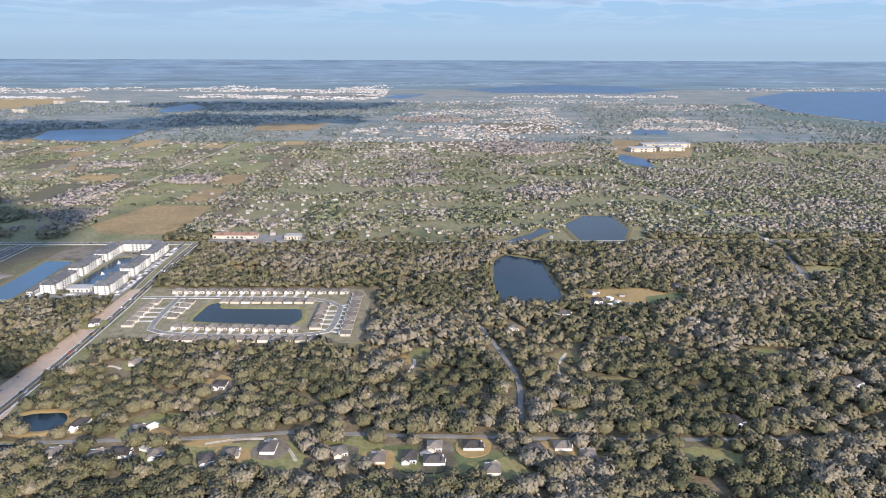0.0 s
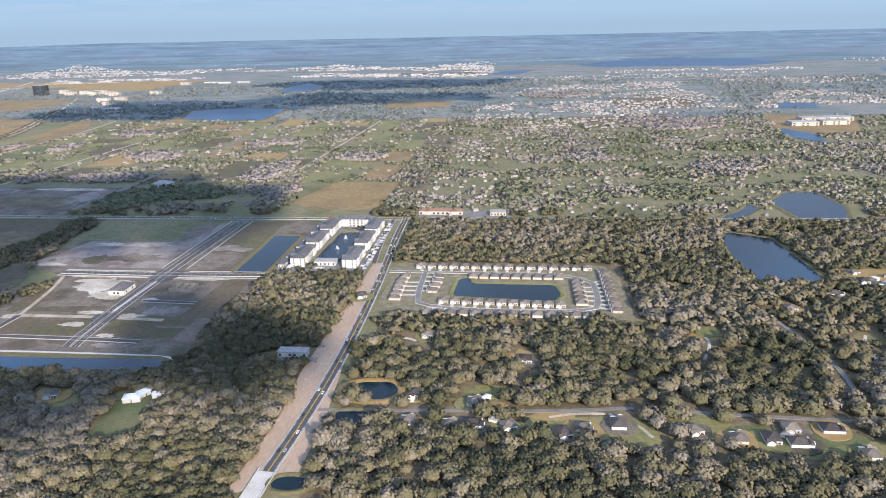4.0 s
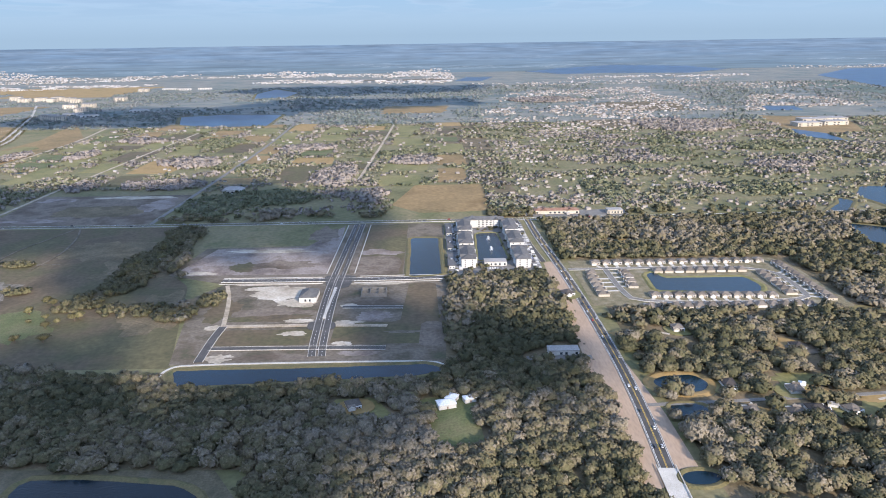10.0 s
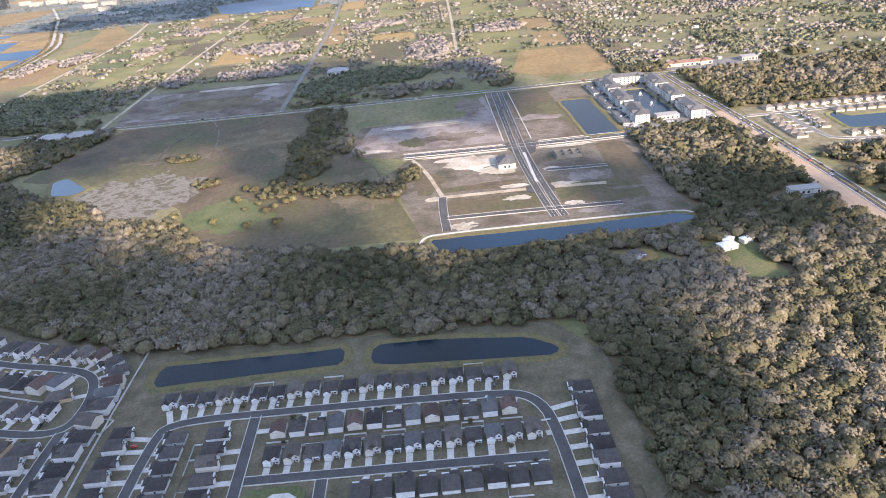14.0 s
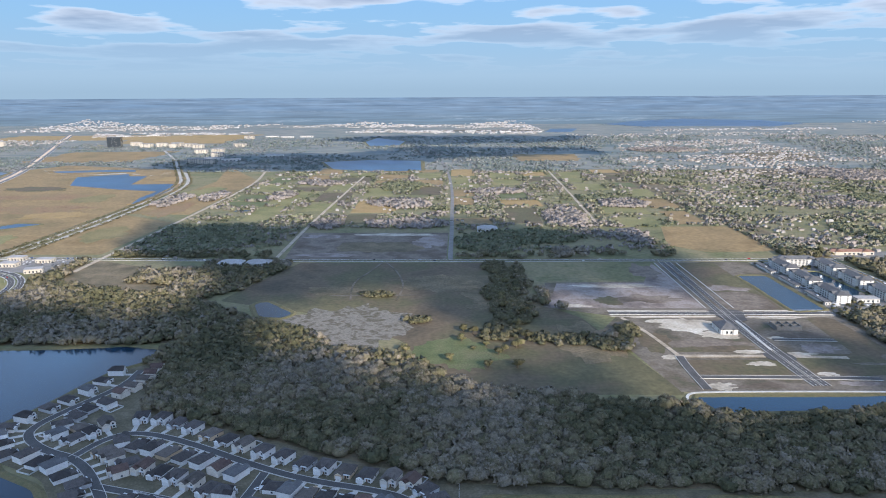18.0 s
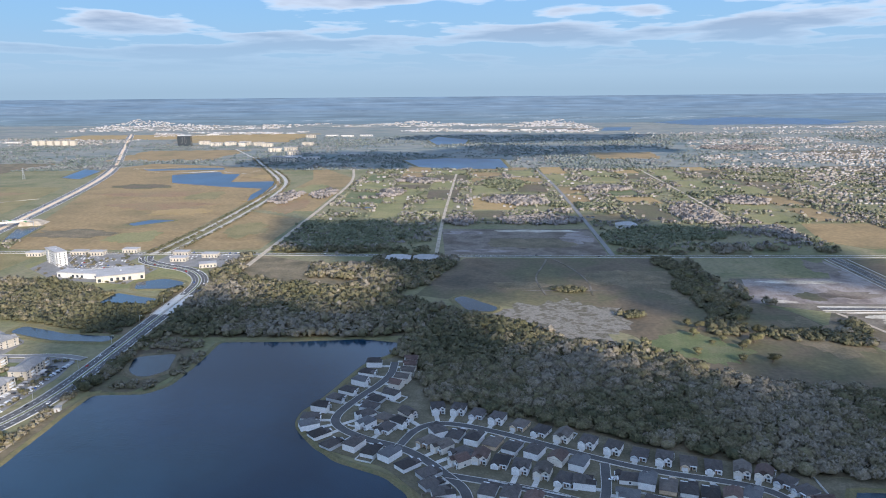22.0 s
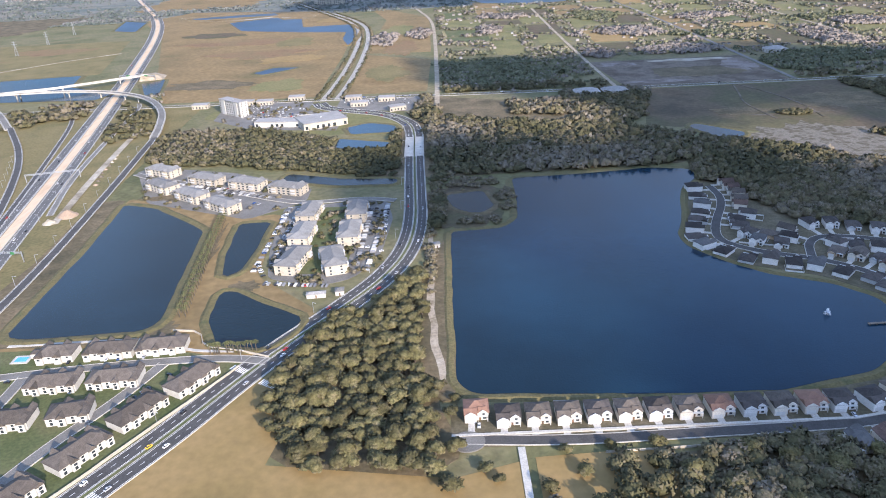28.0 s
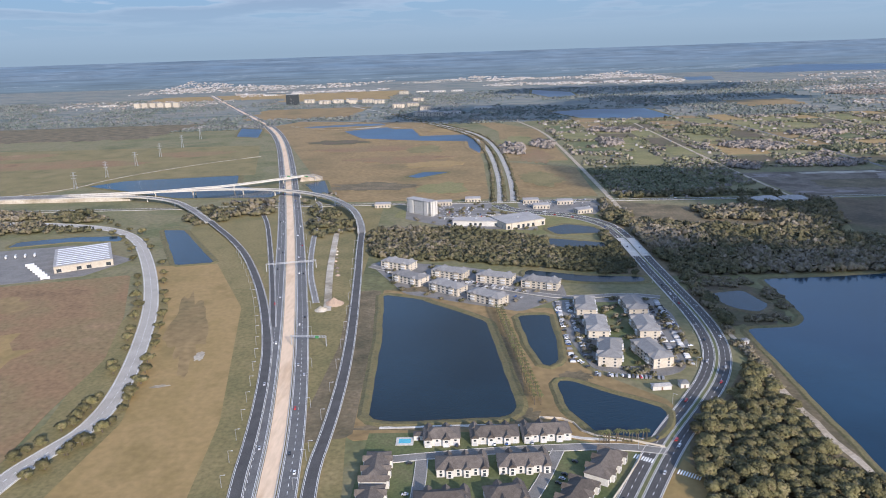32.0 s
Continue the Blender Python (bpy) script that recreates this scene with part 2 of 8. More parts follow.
M["soil"] = material("bare_sandy_soil", [(0.047, 0.045, 0.026), (0.078, 0.066, 0.044), (0.136, 0.113, 0.086), (0.094, 0.076, 0.053), (0.058, 0.058, 0.030)], 0.03, 11, fine=0.5, bump=0.25)
M["dark_soil"] = material("dark_brown_soil", [(0.062, 0.047, 0.032), (0.098, 0.076, 0.055), (0.15, 0.122, 0.095), (0.078, 0.06, 0.042)], 0.03, 11, fine=0.4, bump=0.2)
M["pale_road"] = material("pale_concrete_roadway", [(0.27, 0.25, 0.215), (0.34, 0.315, 0.275)], 0.1, 6, fine=2.0, rough=0.85)
M["verge"] = material("mown_verge_grass", [(0.111, 0.100, 0.040), (0.154, 0.126, 0.053), (0.185, 0.145, 0.065)], 0.03, 9, fine=0.5)
M["rubble"] = material("pinkish_rubble_soil", [(0.088, 0.070, 0.057), (0.150, 0.119, 0.101), (0.220, 0.189, 0.167), (0.114, 0.088, 0.070)], 0.04, 11, fine=0.6, bump=0.2)
M["scrub"] = material("scraped_scrubby_soil", [(0.050, 0.046, 0.024), (0.095, 0.082, 0.058), (0.165, 0.148, 0.124), (0.066, 0.058, 0.034), (0.130, 0.115, 0.094)], 0.09, 12, fine=0.8, bump=0.2)
M["sand"] = material("pale_sand", [(0.192, 0.160, 0.112), (0.336, 0.296, 0.232), (0.440, 0.400, 0.336)], 0.05, 9, fine=0.6)
M["clay"] = material("graded_clay", [(0.450, 0.319, 0.200), (0.575, 0.431, 0.294), (0.512, 0.375, 0.250)], 0.08, 8, fine=0.7, stretch=(1.0, 0.2, 1.0), grain=(0.88, 1.12))
M["track"] = material("rutted_sandy_track", [(0.20, 0.165, 0.11), (0.30, 0.25, 0.185), (0.38, 0.33, 0.26)], 0.12, 8, fine=0.9)
M["red_clay"] = material("reddish_graded_clay", [(0.25, 0.178, 0.122), (0.33, 0.245, 0.175), (0.29, 0.212, 0.148)], 0.05, 9, fine=0.9, stretch=(1.0, 0.25, 1.0), grain=(0.85, 1.15))
M["bank"] = material("reedy_bank", [(0.088, 0.08, 0.038), (0.125, 0.105, 0.048), (0.075, 0.078, 0.034)], 0.12, 6, fine=1.0, bump=0.3)
M["asphalt"] = material("asphalt", [(0.05, 0.048, 0.046), (0.075, 0.072, 0.069)], 0.15, 6, fine=2.0, rough=0.85)
M["mid_asphalt"] = material("grey_asphalt", [(0.085, 0.083, 0.08), (0.125, 0.122, 0.117)], 0.15, 6, fine=2.0, rough=0.85)
M["old_asphalt"] = material("worn_asphalt", [(0.12, 0.114, 0.103), (0.18, 0.171, 0.156)], 0.1, 6, fine=2.0, rough=0.85)
M["concrete"] = material("concrete", [(0.36, 0.34, 0.30), (0.46, 0.44, 0.40)], 0.2, 6, fine=2.0, rough=0.8)
M["paint"] = material("road_paint", [(0.65, 0.65, 0.62), (0.78, 0.78, 0.75)], 0.8, 4, rough=0.7)
M["yellow_paint"] = material("yellow_road_paint", [(0.55, 0.36, 0.05), (0.65, 0.45, 0.08)], 0.8, 4, rough=0.7)
M["roof_dark"] = material("dark_shingles", [(0.036, 0.033, 0.032), (0.070, 0.060, 0.054)], 0.5, 6, fine=4.0, var=0.45, bump=0.03)
M["roof_brown"] = material("brown_shingles", [(0.066, 0.056, 0.048), (0.110, 0.094, 0.080)], 0.5, 6, fine=4.0, var=0.3, bump=0.03)
M["roof_grey"] = material("grey_shingles", [(0.150, 0.147, 0.142), (0.205, 0.201, 0.193)], 0.4, 6, fine=4.0, var=0.2, bump=0.03)
M["roof_slate"] = material("slate_grey_shingles", [(0.068, 0.068, 0.070), (0.108, 0.107, 0.106)], 0.4, 6, fine=4.0, var=0.15, bump=0.03)
M["roof_tan"] = material("pale_tan_shingles", [(0.095, 0.084, 0.072), (0.150, 0.130, 0.110)], 0.5, 6, fine=4.0, var=0.3, bump=0.03)
M["roof_red"] = material("terracotta_tiles", [(0.15, 0.083, 0.060), (0.205, 0.122, 0.088)], 0.6, 6, fine=4.0, var=0.2, bump=0.04)
M["roof_pale"] = material("pale_membrane_roof", [(0.23, 0.222, 0.21), (0.31, 0.30, 0.287)], 0.12, 6, fine=1.5, var=0.12)
M["metal_roof"] = material("white_metal_roof", [(0.50, 0.52, 0.54), (0.62, 0.63, 0.65)], 0.2, 5, rough=0.45, fine=2.0)
M["wall_white"] = material("white_stucco", [(0.41, 0.398, 0.37), (0.49, 0.477, 0.445)], 0.5, 5, fine=5.0, var=0.08)
# Estate house walls: stucco lightened to offset the cloud shade on them.
M["house_white"] = material("lightened_white_stucco", [(0.54, 0.535, 0.52), (0.66, 0.655, 0.64)], 0.5, 5, fine=5.0, var=0.08)
M["house_cream"] = material("lightened_cream_stucco", [(0.50, 0.46, 0.40), (0.60, 0.56, 0.49)], 0.5, 5, fine=5.0, var=0.12)
M["wall_cream"] = material("cream_stucco", [(0.34, 0.305, 0.25), (0.42, 0.38, 0.315)], 0.5, 5, fine=5.0, var=0.12)
M["wall_tan"] = material("tan_stucco", [(0.40, 0.30, 0.20), (0.50, 0.39, 0.27)], 0.5, 5, fine=5.0, var=0.15)
M["wall_grey"] = material("grey_siding", [(0.34, 0.35, 0.36), (0.44, 0.45, 0.46)], 0.5, 5, fine=5.0, var=0.12)
M["trim"] = material("white_trim", [(0.46, 0.46, 0.45), (0.54, 0.54, 0.525)], 1.0, 4, rough=0.6)
M["door"] = material("painted_door", [(0.10, 0.06, 0.04), (0.16, 0.10, 0.07)], 1.0, 4, rough=0.5, var=0.4)
M["glass"] = material("window_glass", [(0.02, 0.026, 0.032), (0.04, 0.048, 0.055)], 0.6, 3, rough=0.08, spec=0.8)
M["bark"] = material("bark", [(0.06, 0.048, 0.036), (0.12, 0.10, 0.08)], 1.5, 5, fine=8.0, bump=0.05)
M["leaf"] = material("oak_leaves", [(0.070, 0.066, 0.028), (0.100, 0.092, 0.041), (0.126, 0.110, 0.057), (0.148, 0.125, 0.076)], 0.3, 5, fine=1.9, var=0.3, island=0.14, grain=(0.5, 1.5), bump=0.4, bump_scale=1.6)
FOREST = [(0.052, 0.053, 0.026), (0.082, 0.078, 0.039), (0.110, 0.098, 0.054), (0.136, 0.116, 0.074), (0.176, 0.154, 0.118)]
M["forest"] = material("woodland_leaves", FOREST, 0.3, 5, fine=1.3, attr="tint", island=0.10, grain=(0.6, 1.4), bump=0.35, bump_scale=1.1)
# Middle-distance leaves, paled: aerial haze is put into their colour.
M["hazed_mid_forest"] = material("hazed_middle_leaves", [(0.088, 0.100, 0.056), (0.128, 0.133, 0.078), (0.166, 0.163, 0.104), (0.200, 0.178, 0.150), (0.214, 0.188, 0.172)], 0.2, 5, fine=0.7, attr="tint", island=0.12)
M["russet"] = material("russet_shingles", [(0.064, 0.042, 0.035), (0.105, 0.070, 0.057)], 0.5, 6, fine=4.0, var=0.3, bump=0.03)
M["pale_yard"] = material("dry_pale_yard", [(0.105, 0.094, 0.050), (0.155, 0.133, 0.080), (0.205, 0.182, 0.128)], 0.16, 7, fine=0.9)
M["palm"] = material("palm_fronds", [(0.06, 0.07, 0.025), (0.12, 0.11, 0.05)], 0.5, 4, var=0.2)
M["steel"] = material("galvanised_steel", [(0.42, 0.43, 0.44), (0.55, 0.56, 0.57)], 1.0, 4, rough=0.45, metal=0.7)
M["tyre"] = material("rubber", [(0.02, 0.02, 0.02), (0.03, 0.03, 0.03)], 3.0, 3)
M["pool"] = material("pool_water", [(0.05, 0.28, 0.36), (0.08, 0.36, 0.44)], 0.8, 3, rough=0.05, spec=0.5)
M["tarp"] = material("blue_tarpaulin", [(0.02, 0.12, 0.42), (0.03, 0.18, 0.55)], 0.5, 4, rough=0.5, bump=0.1)
M["foam"] = material("spray", [(0.8, 0.82, 0.84), (0.9, 0.9, 0.9)], 1.0, 4)
M["timber"] = material("weathered_timber", [(0.14, 0.11, 0.085), (0.22, 0.18, 0.14)], 0.8, 5, fine=6.0)
M["cloud"] = material("cloud", [(0.78, 0.78, 0.78), (0.86, 0.86, 0.86)], 0.01, 4)
for car_name, car_col in (("white", (0.75, 0.75, 0.74)), ("silver", (0.42, 0.43, 0.45)), ("black", (0.02, 0.02, 0.023)), ("red", (0.42, 0.03, 0.025)), ("blue", (0.04, 0.09, 0.26)), ("yellow", (0.7, 0.45, 0.04))):
    M["car_" + car_name] = material(car_name + "_car_paint", [tuple(c * 0.92 for c in car_col), car_col], 2.0, 3, rough=0.25, spec=0.6)


def water_material(name, deep, rough, wave):
    m = bpy.data.materials.new(name)
    m.use_nodes = True
    n, l = m.node_tree.nodes, m.node_tree.links
    b = n["Principled BSDF"]
    co = n.new("ShaderNodeTexCoord").outputs["Object"]
    t = n.new("ShaderNodeTexNoise")
    t.inputs["Scale"].default_value, t.inputs["Detail"].default_value = 0.015, 5
    l.new(co, t.inputs["Vector"])
    r = n.new("ShaderNodeValToRGB")
    r.color_ramp.elements[0].position, r.color_ramp.elements[0].color = 0.35, (*[c * 0.8 for c in deep], 1)
    r.color_ramp.elements[1].position, r.color_ramp.elements[1].color = 0.65, (*[c * 1.2 for c in deep], 1)
    l.new(t.outputs["Fac"], r.inputs[0]), l.new(r.outputs[0], b.inputs["Base Color"])
    b.inputs["Roughness"].default_value, b.inputs["IOR"].default_value = rough, 1.24
    w = n.new("ShaderNodeTexNoise")
    w.inputs["Scale"].default_value, w.inputs["Detail"].default_value = 1.1, 4
    l.new(co, w.inputs["Vector"])
    p = n.new("ShaderNodeBump")
    p.inputs["Strength"].default_value, p.inputs["Distance"].default_value = 1.0, wave
    l.new(w.outputs["Fac"], p.inputs["Height"]), l.new(p.outputs[0], b.inputs["Normal"])
    return m


M["water"] = water_material("lake_water", (0.006, 0.021, 0.038), 0.10, 0.055)
M["water"].node_tree.nodes["Principled BSDF"].inputs["Specular IOR Level"].default_value = 0.38
M["pond_water"] = water_material("dark_pond_water", (0.005, 0.015, 0.023), 0.16, 0.10)
M["pond_water"].node_tree.nodes["Principled BSDF"].inputs["Specular IOR Level"].default_value = 0.42
# Far lakes carry their distant blue in the base colour and reflect little.
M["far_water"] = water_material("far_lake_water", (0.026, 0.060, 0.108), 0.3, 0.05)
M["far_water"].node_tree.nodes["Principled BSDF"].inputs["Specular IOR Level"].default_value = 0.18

# ---- building helpers ----


def mesh_of(name, verts, faces, mat, tint=None, smooth=False, normals=None):
    me = bpy.data.meshes.new(name)
    if isinstance(verts, np.ndarray):
        k = faces.shape[1]
        me.vertices.add(len(verts))
        me.vertices.foreach_set("co", verts.astype(np.float32).ravel())
        me.loops.add(faces.size)
        me.loops.foreach_set("vertex_index", faces.astype(np.int32).ravel())
        me.polygons.add(len(faces))
        me.polygons.foreach_set("loop_start", np.arange(0, faces.size, k, dtype=np.int32))
        me.update(calc_edges=True)
    else:
        me.from_pydata([tuple(v) for v in verts], [], [tuple(f) for f in faces])
        me.update()
    if tint is not None:
        a = me.attributes.new("tint", "FLOAT", "POINT")
        a.data.foreach_set("value", tint.astype(np.float32))
    if smooth:
        me.polygons.foreach_set("use_smooth", [True] * len(me.polygons))
    if normals is not None:
        me.normals_split_custom_set_from_vertices(normals.tolist())
    me.materials.append(mat)
    return me


def part(name, bm, mat, parent, label=""):
    """Links a bmesh as one mesh object under a thing or a part."""
    me = bpy.data.meshes.new(name)
    bm.to_mesh(me)
    bm.free()
    me.materials.append(mat)
    ob = new(name, me)
    ob.parent = parent
    return tagged(ob, label)


def box(bm, x0, x1, y0, y1, z0, z1):
    vs = [bm.verts.new((x, y, z)) for z in (z0, z1) for x, y in ((x0, y0), (x1, y0), (x1, y1), (x0, y1))]
    for f in ((3, 2, 1, 0), (4, 5, 6, 7), (0, 1, 5, 4), (1, 2, 6, 5), (2, 3, 7, 6), (3, 0, 4, 7)):
        bm.faces.new([vs[i] for i in f])
    return vs


def box_part(name, dims, mat, parent, label=""):
    bm = bmesh.new()
    box(bm, *dims)
    return part(name, bm, mat, parent, label)


def rounded(pts, times=2, closed=True):
    """Corner cutting, for shores and bends."""
    p = np.array(pts, float)
    for _ in range(times):
        q = np.roll(p, -1, 0) if closed else p[1:]
        a = p if closed else p[:-1]
        c = np.empty((len(a) * 2, 2))
        c[0::2], c[1::2] = a * 0.75 + q * 0.25, a * 0.25 + q * 0.75
        p = c if closed else np.vstack([p[:1], c, p[-1:]])
    return p


def fine_outline(pts, longest):
    p = [np.array(v, float) for v in pts]
    out = []
    for a, b in zip(p, p[1:] + p[:1]):
        n = max(1, int(np.linalg.norm(b - a) / longest))
        out += [tuple(a + (b - a) * k / n) for k in range(n)]
    return out


def area(p):
    x, y = p[:, 0], p[:, 1]
    return 0.5 * np.sum(x * np.roll(y, -1) - y * np.roll(x, -1))


def outset(p, d):
    """The closed outline p moved outwards by d."""
    if area(p) < 0:
        p = p[::-1]
    e = np.roll(p, -1, 0) - np.roll(p, 1, 0)
    e /= np.maximum(np.linalg.norm(e, axis=1, keepdims=True), 1e-6)
    return p + np.c_[e[:, 1], -e[:, 0]] * d


# Lifts what lies beyond 3600 m to fit the horizon in the camera's view.
def far_lift(y):
    return 122.0 * np.maximum(0.0, (np.asarray(y, float) - 3600) / 1330) ** 1.6


WATER = []
KEEP_OUT = []      # outlines in which no tree grows
LEVEL = [0.0]


def fill(bm, ring):
    """Closes an outline with triangles that face up."""
    for tri in tessellate_polygon([[Vector((v.co.x, v.co.y, 0)) for v in ring]]):
        a, b, c = (ring[i] for i in tri)
        up = (b.co.x - a.co.x) * (c.co.y - a.co.y) - (b.co.y - a.co.y) * (c.co.x - a.co.x)
        if abs(up) > 1e-6:
            try:
                bm.faces.new((a, b, c) if up > 0 else (a, c, b))
            except ValueError:
                pass


def sheet(name, pts, mat, z=0.03, label="", soft=1, keep=True, wobble=0.0, kind="structure", category="ground"):
    p = rounded(fine_outline(pts, 11.0), soft) if soft else np.array(pts, float)
    if area(p) < 0:
        p = p[::-1]
    if wobble:
        p = p + np.array([noise.noise_vector((x * 0.06, y * 0.06, 3.0))[:2] for x, y in p]) * wobble
    if keep:
        KEEP_OUT.append(p)
    if category == "water":
        WATER.append(p)
    LEVEL[0] += 0.0012
    bm = bmesh.new()
    top = [bm.verts.new((x, y, z + LEVEL[0] + float(far_lift(y)))) for x, y in p]
    low = [bm.verts.new((x, y, -0.2 + float(far_lift(y)))) for x, y in p]
    fill(bm, top)
    for i in range(len(p)):
        j = (i + 1) % len(p)
        bm.faces.new((low[i], low[j], top[j], top[i]))
    return tagged(part(name, bm, mat, None), label or name.replace("_", " "), category, kind=kind)


def pond(name, pts, label, bank="bank", width=3.0, mat="water", soft=2, rise=0.5):
    """A sheet of water inside a low bank that slopes down to it."""
    p = rounded(fine_outline(pts, 9.0), soft)
    if area(p) < 0:
        p = p[::-1]
    p = p + np.array([noise.noise_vector((x * 0.09, y * 0.09, 1.0))[:2] for x, y in p]) * 0.7
    WATER.append(p)
    rings = [(p, 0.22), (outset(p, width * 0.35), 0.36 + rise * 0.5), (outset(p, width * 0.7), 0.3 + rise), (outset(p, width * 1.25), -0.1)]
    KEEP_OUT.append(rings[2][0])
    bm = bmesh.new()
    vs = [[bm.verts.new((x, y, z + 0.25 * noise.noise((x * 0.1, y * 0.1, 0)) * (i in (1, 2)))) for x, y in r] for i, (r, z) in enumerate(rings)]
    for a, b in zip(vs, vs[1:]):
        for i in range(len(a)):
            j = (i + 1) % len(a)
            bm.faces.new((a[i], b[i], b[j], a[j]))
    tagged(part(name + "_bank", bm, M[bank], None), "grassy bank sloping down to the " + name.replace("_", " "), "bank", kind="structure")
    bm = bmesh.new()
    fill(bm, [bm.verts.new((x, y, 0.30)) for x, y in p])
    return tagged(part(name, bm, M[mat], None), label, "water", kind="structure")


def spine(pts, closed=False, times=3):
    p = rounded(pts, times, closed)
    d = np.gradient(p, axis=0) if not closed else np.roll(p, -1, 0) - np.roll(p, 1, 0)
    d /= np.maximum(np.linalg.norm(d, axis=1, keepdims=True), 1e-6)
    return p, np.c_[-d[:, 1], d[:, 0]]


ROADS = []         # centre line and half width, for trees and cars


def strip(name, pts, off0, off1, z, mat, parent=None, label="", heights=None, thick=0.25, times=3):
    """A band along a line, from off0 to off1 left of it."""
    p, nrm = spine(pts, times=times)
    zz = np.full(len(p), z) if heights is None else z + np.interp(np.linspace(0, 1, len(p)), np.linspace(0, 1, len(heights)), heights)
    bm = bmesh.new()
    rows = []
    for (x, y), (nx, ny), h in zip(p, nrm, zz):
        rows.append([bm.verts.new(v) for v in ((x + nx * off0, y + ny * off0, h - thick), (x + nx * off0, y + ny * off0, h), (x + nx * off1, y + ny * off1, h), (x + nx * off1, y + ny * off1, h - thick))])
    for a, b in zip(rows, rows[1:]):
        for i in range(4):
            bm.faces.new((a[i], a[(i + 1) % 4], b[(i + 1) % 4], b[i]))
    bm.faces.new(rows[0][::-1]), bm.faces.new(rows[-1])
    bmesh.ops.recalc_face_normals(bm, faces=bm.faces[:])
    return part(name, bm, mat, parent, label)


def dashes(name, pts, off, z, mat, parent, length=2.0, gap=3.0, width=0.16, times=3, heights=None):
    p, nrm = spine(pts, times=times)
    q = p + nrm * off
    s = np.r_[0, np.cumsum(np.linalg.norm(np.diff(q, axis=0), axis=1))]
    verts, faces = [], []
    at = 0.0
    zs = np.zeros(len(q)) if heights is None else np.interp(np.linspace(0, 1, len(p)), np.linspace(0, 1, len(heights)), heights)
    while at + length < s[-1]:
        row = []
        for u in (at, at + length):
            i = min(int(np.searchsorted(s, u, "right")) - 1, len(q) - 2)
            f = (u - s[i]) / max(s[i + 1] - s[i], 1e-6)
            c, nn, h = q[i] + (q[i + 1] - q[i]) * f, nrm[i], z + zs[i] + (zs[i + 1] - zs[i]) * f
            row += [(c[0] - nn[0] * width / 2, c[1] - nn[1] * width / 2, h), (c[0] + nn[0] * width / 2, c[1] + nn[1] * width / 2, h)]
        k = len(verts)
        verts += row
        faces.append((k, k + 2, k + 3, k + 1))
        at += length + gap
    if verts:
        ob = new(name, mesh_of(name, verts, faces, mat))
        ob.parent = parent
        return ob


def road(pts, width, mat="asphalt", label="asphalt road", name="road", z=0.1, kerb=True, marks="", heights=None, verge=0.0, times=3):
    LEVEL[0] += 0.0012
    z += LEVEL[0]
    h = width / 2
    ROADS.append((rounded(pts, times, False), h + verge))
    ob = tagged(strip(name, pts, -h, h, z, M[mat], None, label, heights, times=times), label, "road", kind="structure")
    if kerb:
        for side in (-1, 1):
            a, b = sorted((side * h, side * (h + 0.26)))
            strip("kerb", pts, a, b, z + 0.1, M["concrete"], ob, "", heights, 0.35, times)
    if "e" in marks:
        for side in (-1, 1):
            a, b = sorted((side * (h - 0.35), side * (h - 0.5)))
            strip("edge_line", pts, a, b, z + 0.012, M["paint"], ob, "", heights, 0.01, times)
    if "c" in marks:
        dashes("lane_dashes", pts, 0, z + 0.012, M["paint"], ob, times=times, heights=heights)
    if "y" in marks:
        for off in (-0.2, 0.2):
            strip("centre_line", pts, off - 0.07, off + 0.07, z + 0.012, M["yellow_paint"], ob, "", heights, 0.01, times)
    if "4" in marks:
        for off in (-h * 0.55, h * 0.55):
            dashes("lane_dashes", pts, off, z + 0.012, M["paint"], ob, times=times, heights=heights)
    return ob

# ---- the ground: one sheet, its far edge lifted to the horizon in view ----
gx = np.r_[np.arange(-7000, -2400, 400), np.arange(-2400, 1600, 50), np.arange(1600, 6401, 400)]
gy = np.r_[np.arange(-2600, 0, 260), np.arange(0, 1500, 30), np.arange(1500, 3600, 75), np.arange(3600, 4931, 70), 4932]
X, Y = np.meshgrid(gx, gy)
Z = far_lift(Y)
verts = np.c_[X.ravel(), Y.ravel(), Z.ravel()]
nx, ny = len(gx), len(gy)
ii = (np.arange(ny - 1)[:, None] * nx + np.arange(nx - 1)[None, :]).ravel()
faces = np.c_[ii, ii + 1, ii + nx + 1, ii + nx]
ground = tagged(new("ground", mesh_of("ground", verts, faces, M["ground"])), "grassy and wooded plain, its far edge raised to the horizon", "ground", kind="structure")
ground.data.materials.append(M["hazed_far_ground"])
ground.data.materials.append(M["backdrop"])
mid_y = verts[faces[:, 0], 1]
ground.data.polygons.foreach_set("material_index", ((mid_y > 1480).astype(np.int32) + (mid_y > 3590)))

# ---- fields, clearings and graded land ----
def blotch(name, x, y, w, h, mat, label, z=0.07, turn=0.0, keep=False):
    """A ragged patch of ground, w by h about (x, y)."""
    c, s, pts = math.cos(radians(turn)), math.sin(radians(turn)), []
    n = 44
    for k in range(n):
        a = 2 * math.pi * k / n
        r = 1 + 0.42 * noise.noise((math.cos(a) * 1.3 + x, math.sin(a) * 1.3 + y, 0.5)) + 0.32 * noise.noise((math.cos(a) * 4 + x, math.sin(a) * 4 + y, 2.5)) + 0.2 * noise.noise((math.cos(a) * 9 + x, math.sin(a) * 9 + y, 4.5))
        u, v = r * w / 2 * math.cos(a), r * h / 2 * math.sin(a)
        pts.append((x + c * u - s * v, y + s * u + c * v))
    return sheet(name, pts, M[mat], z, label, 0, keep)



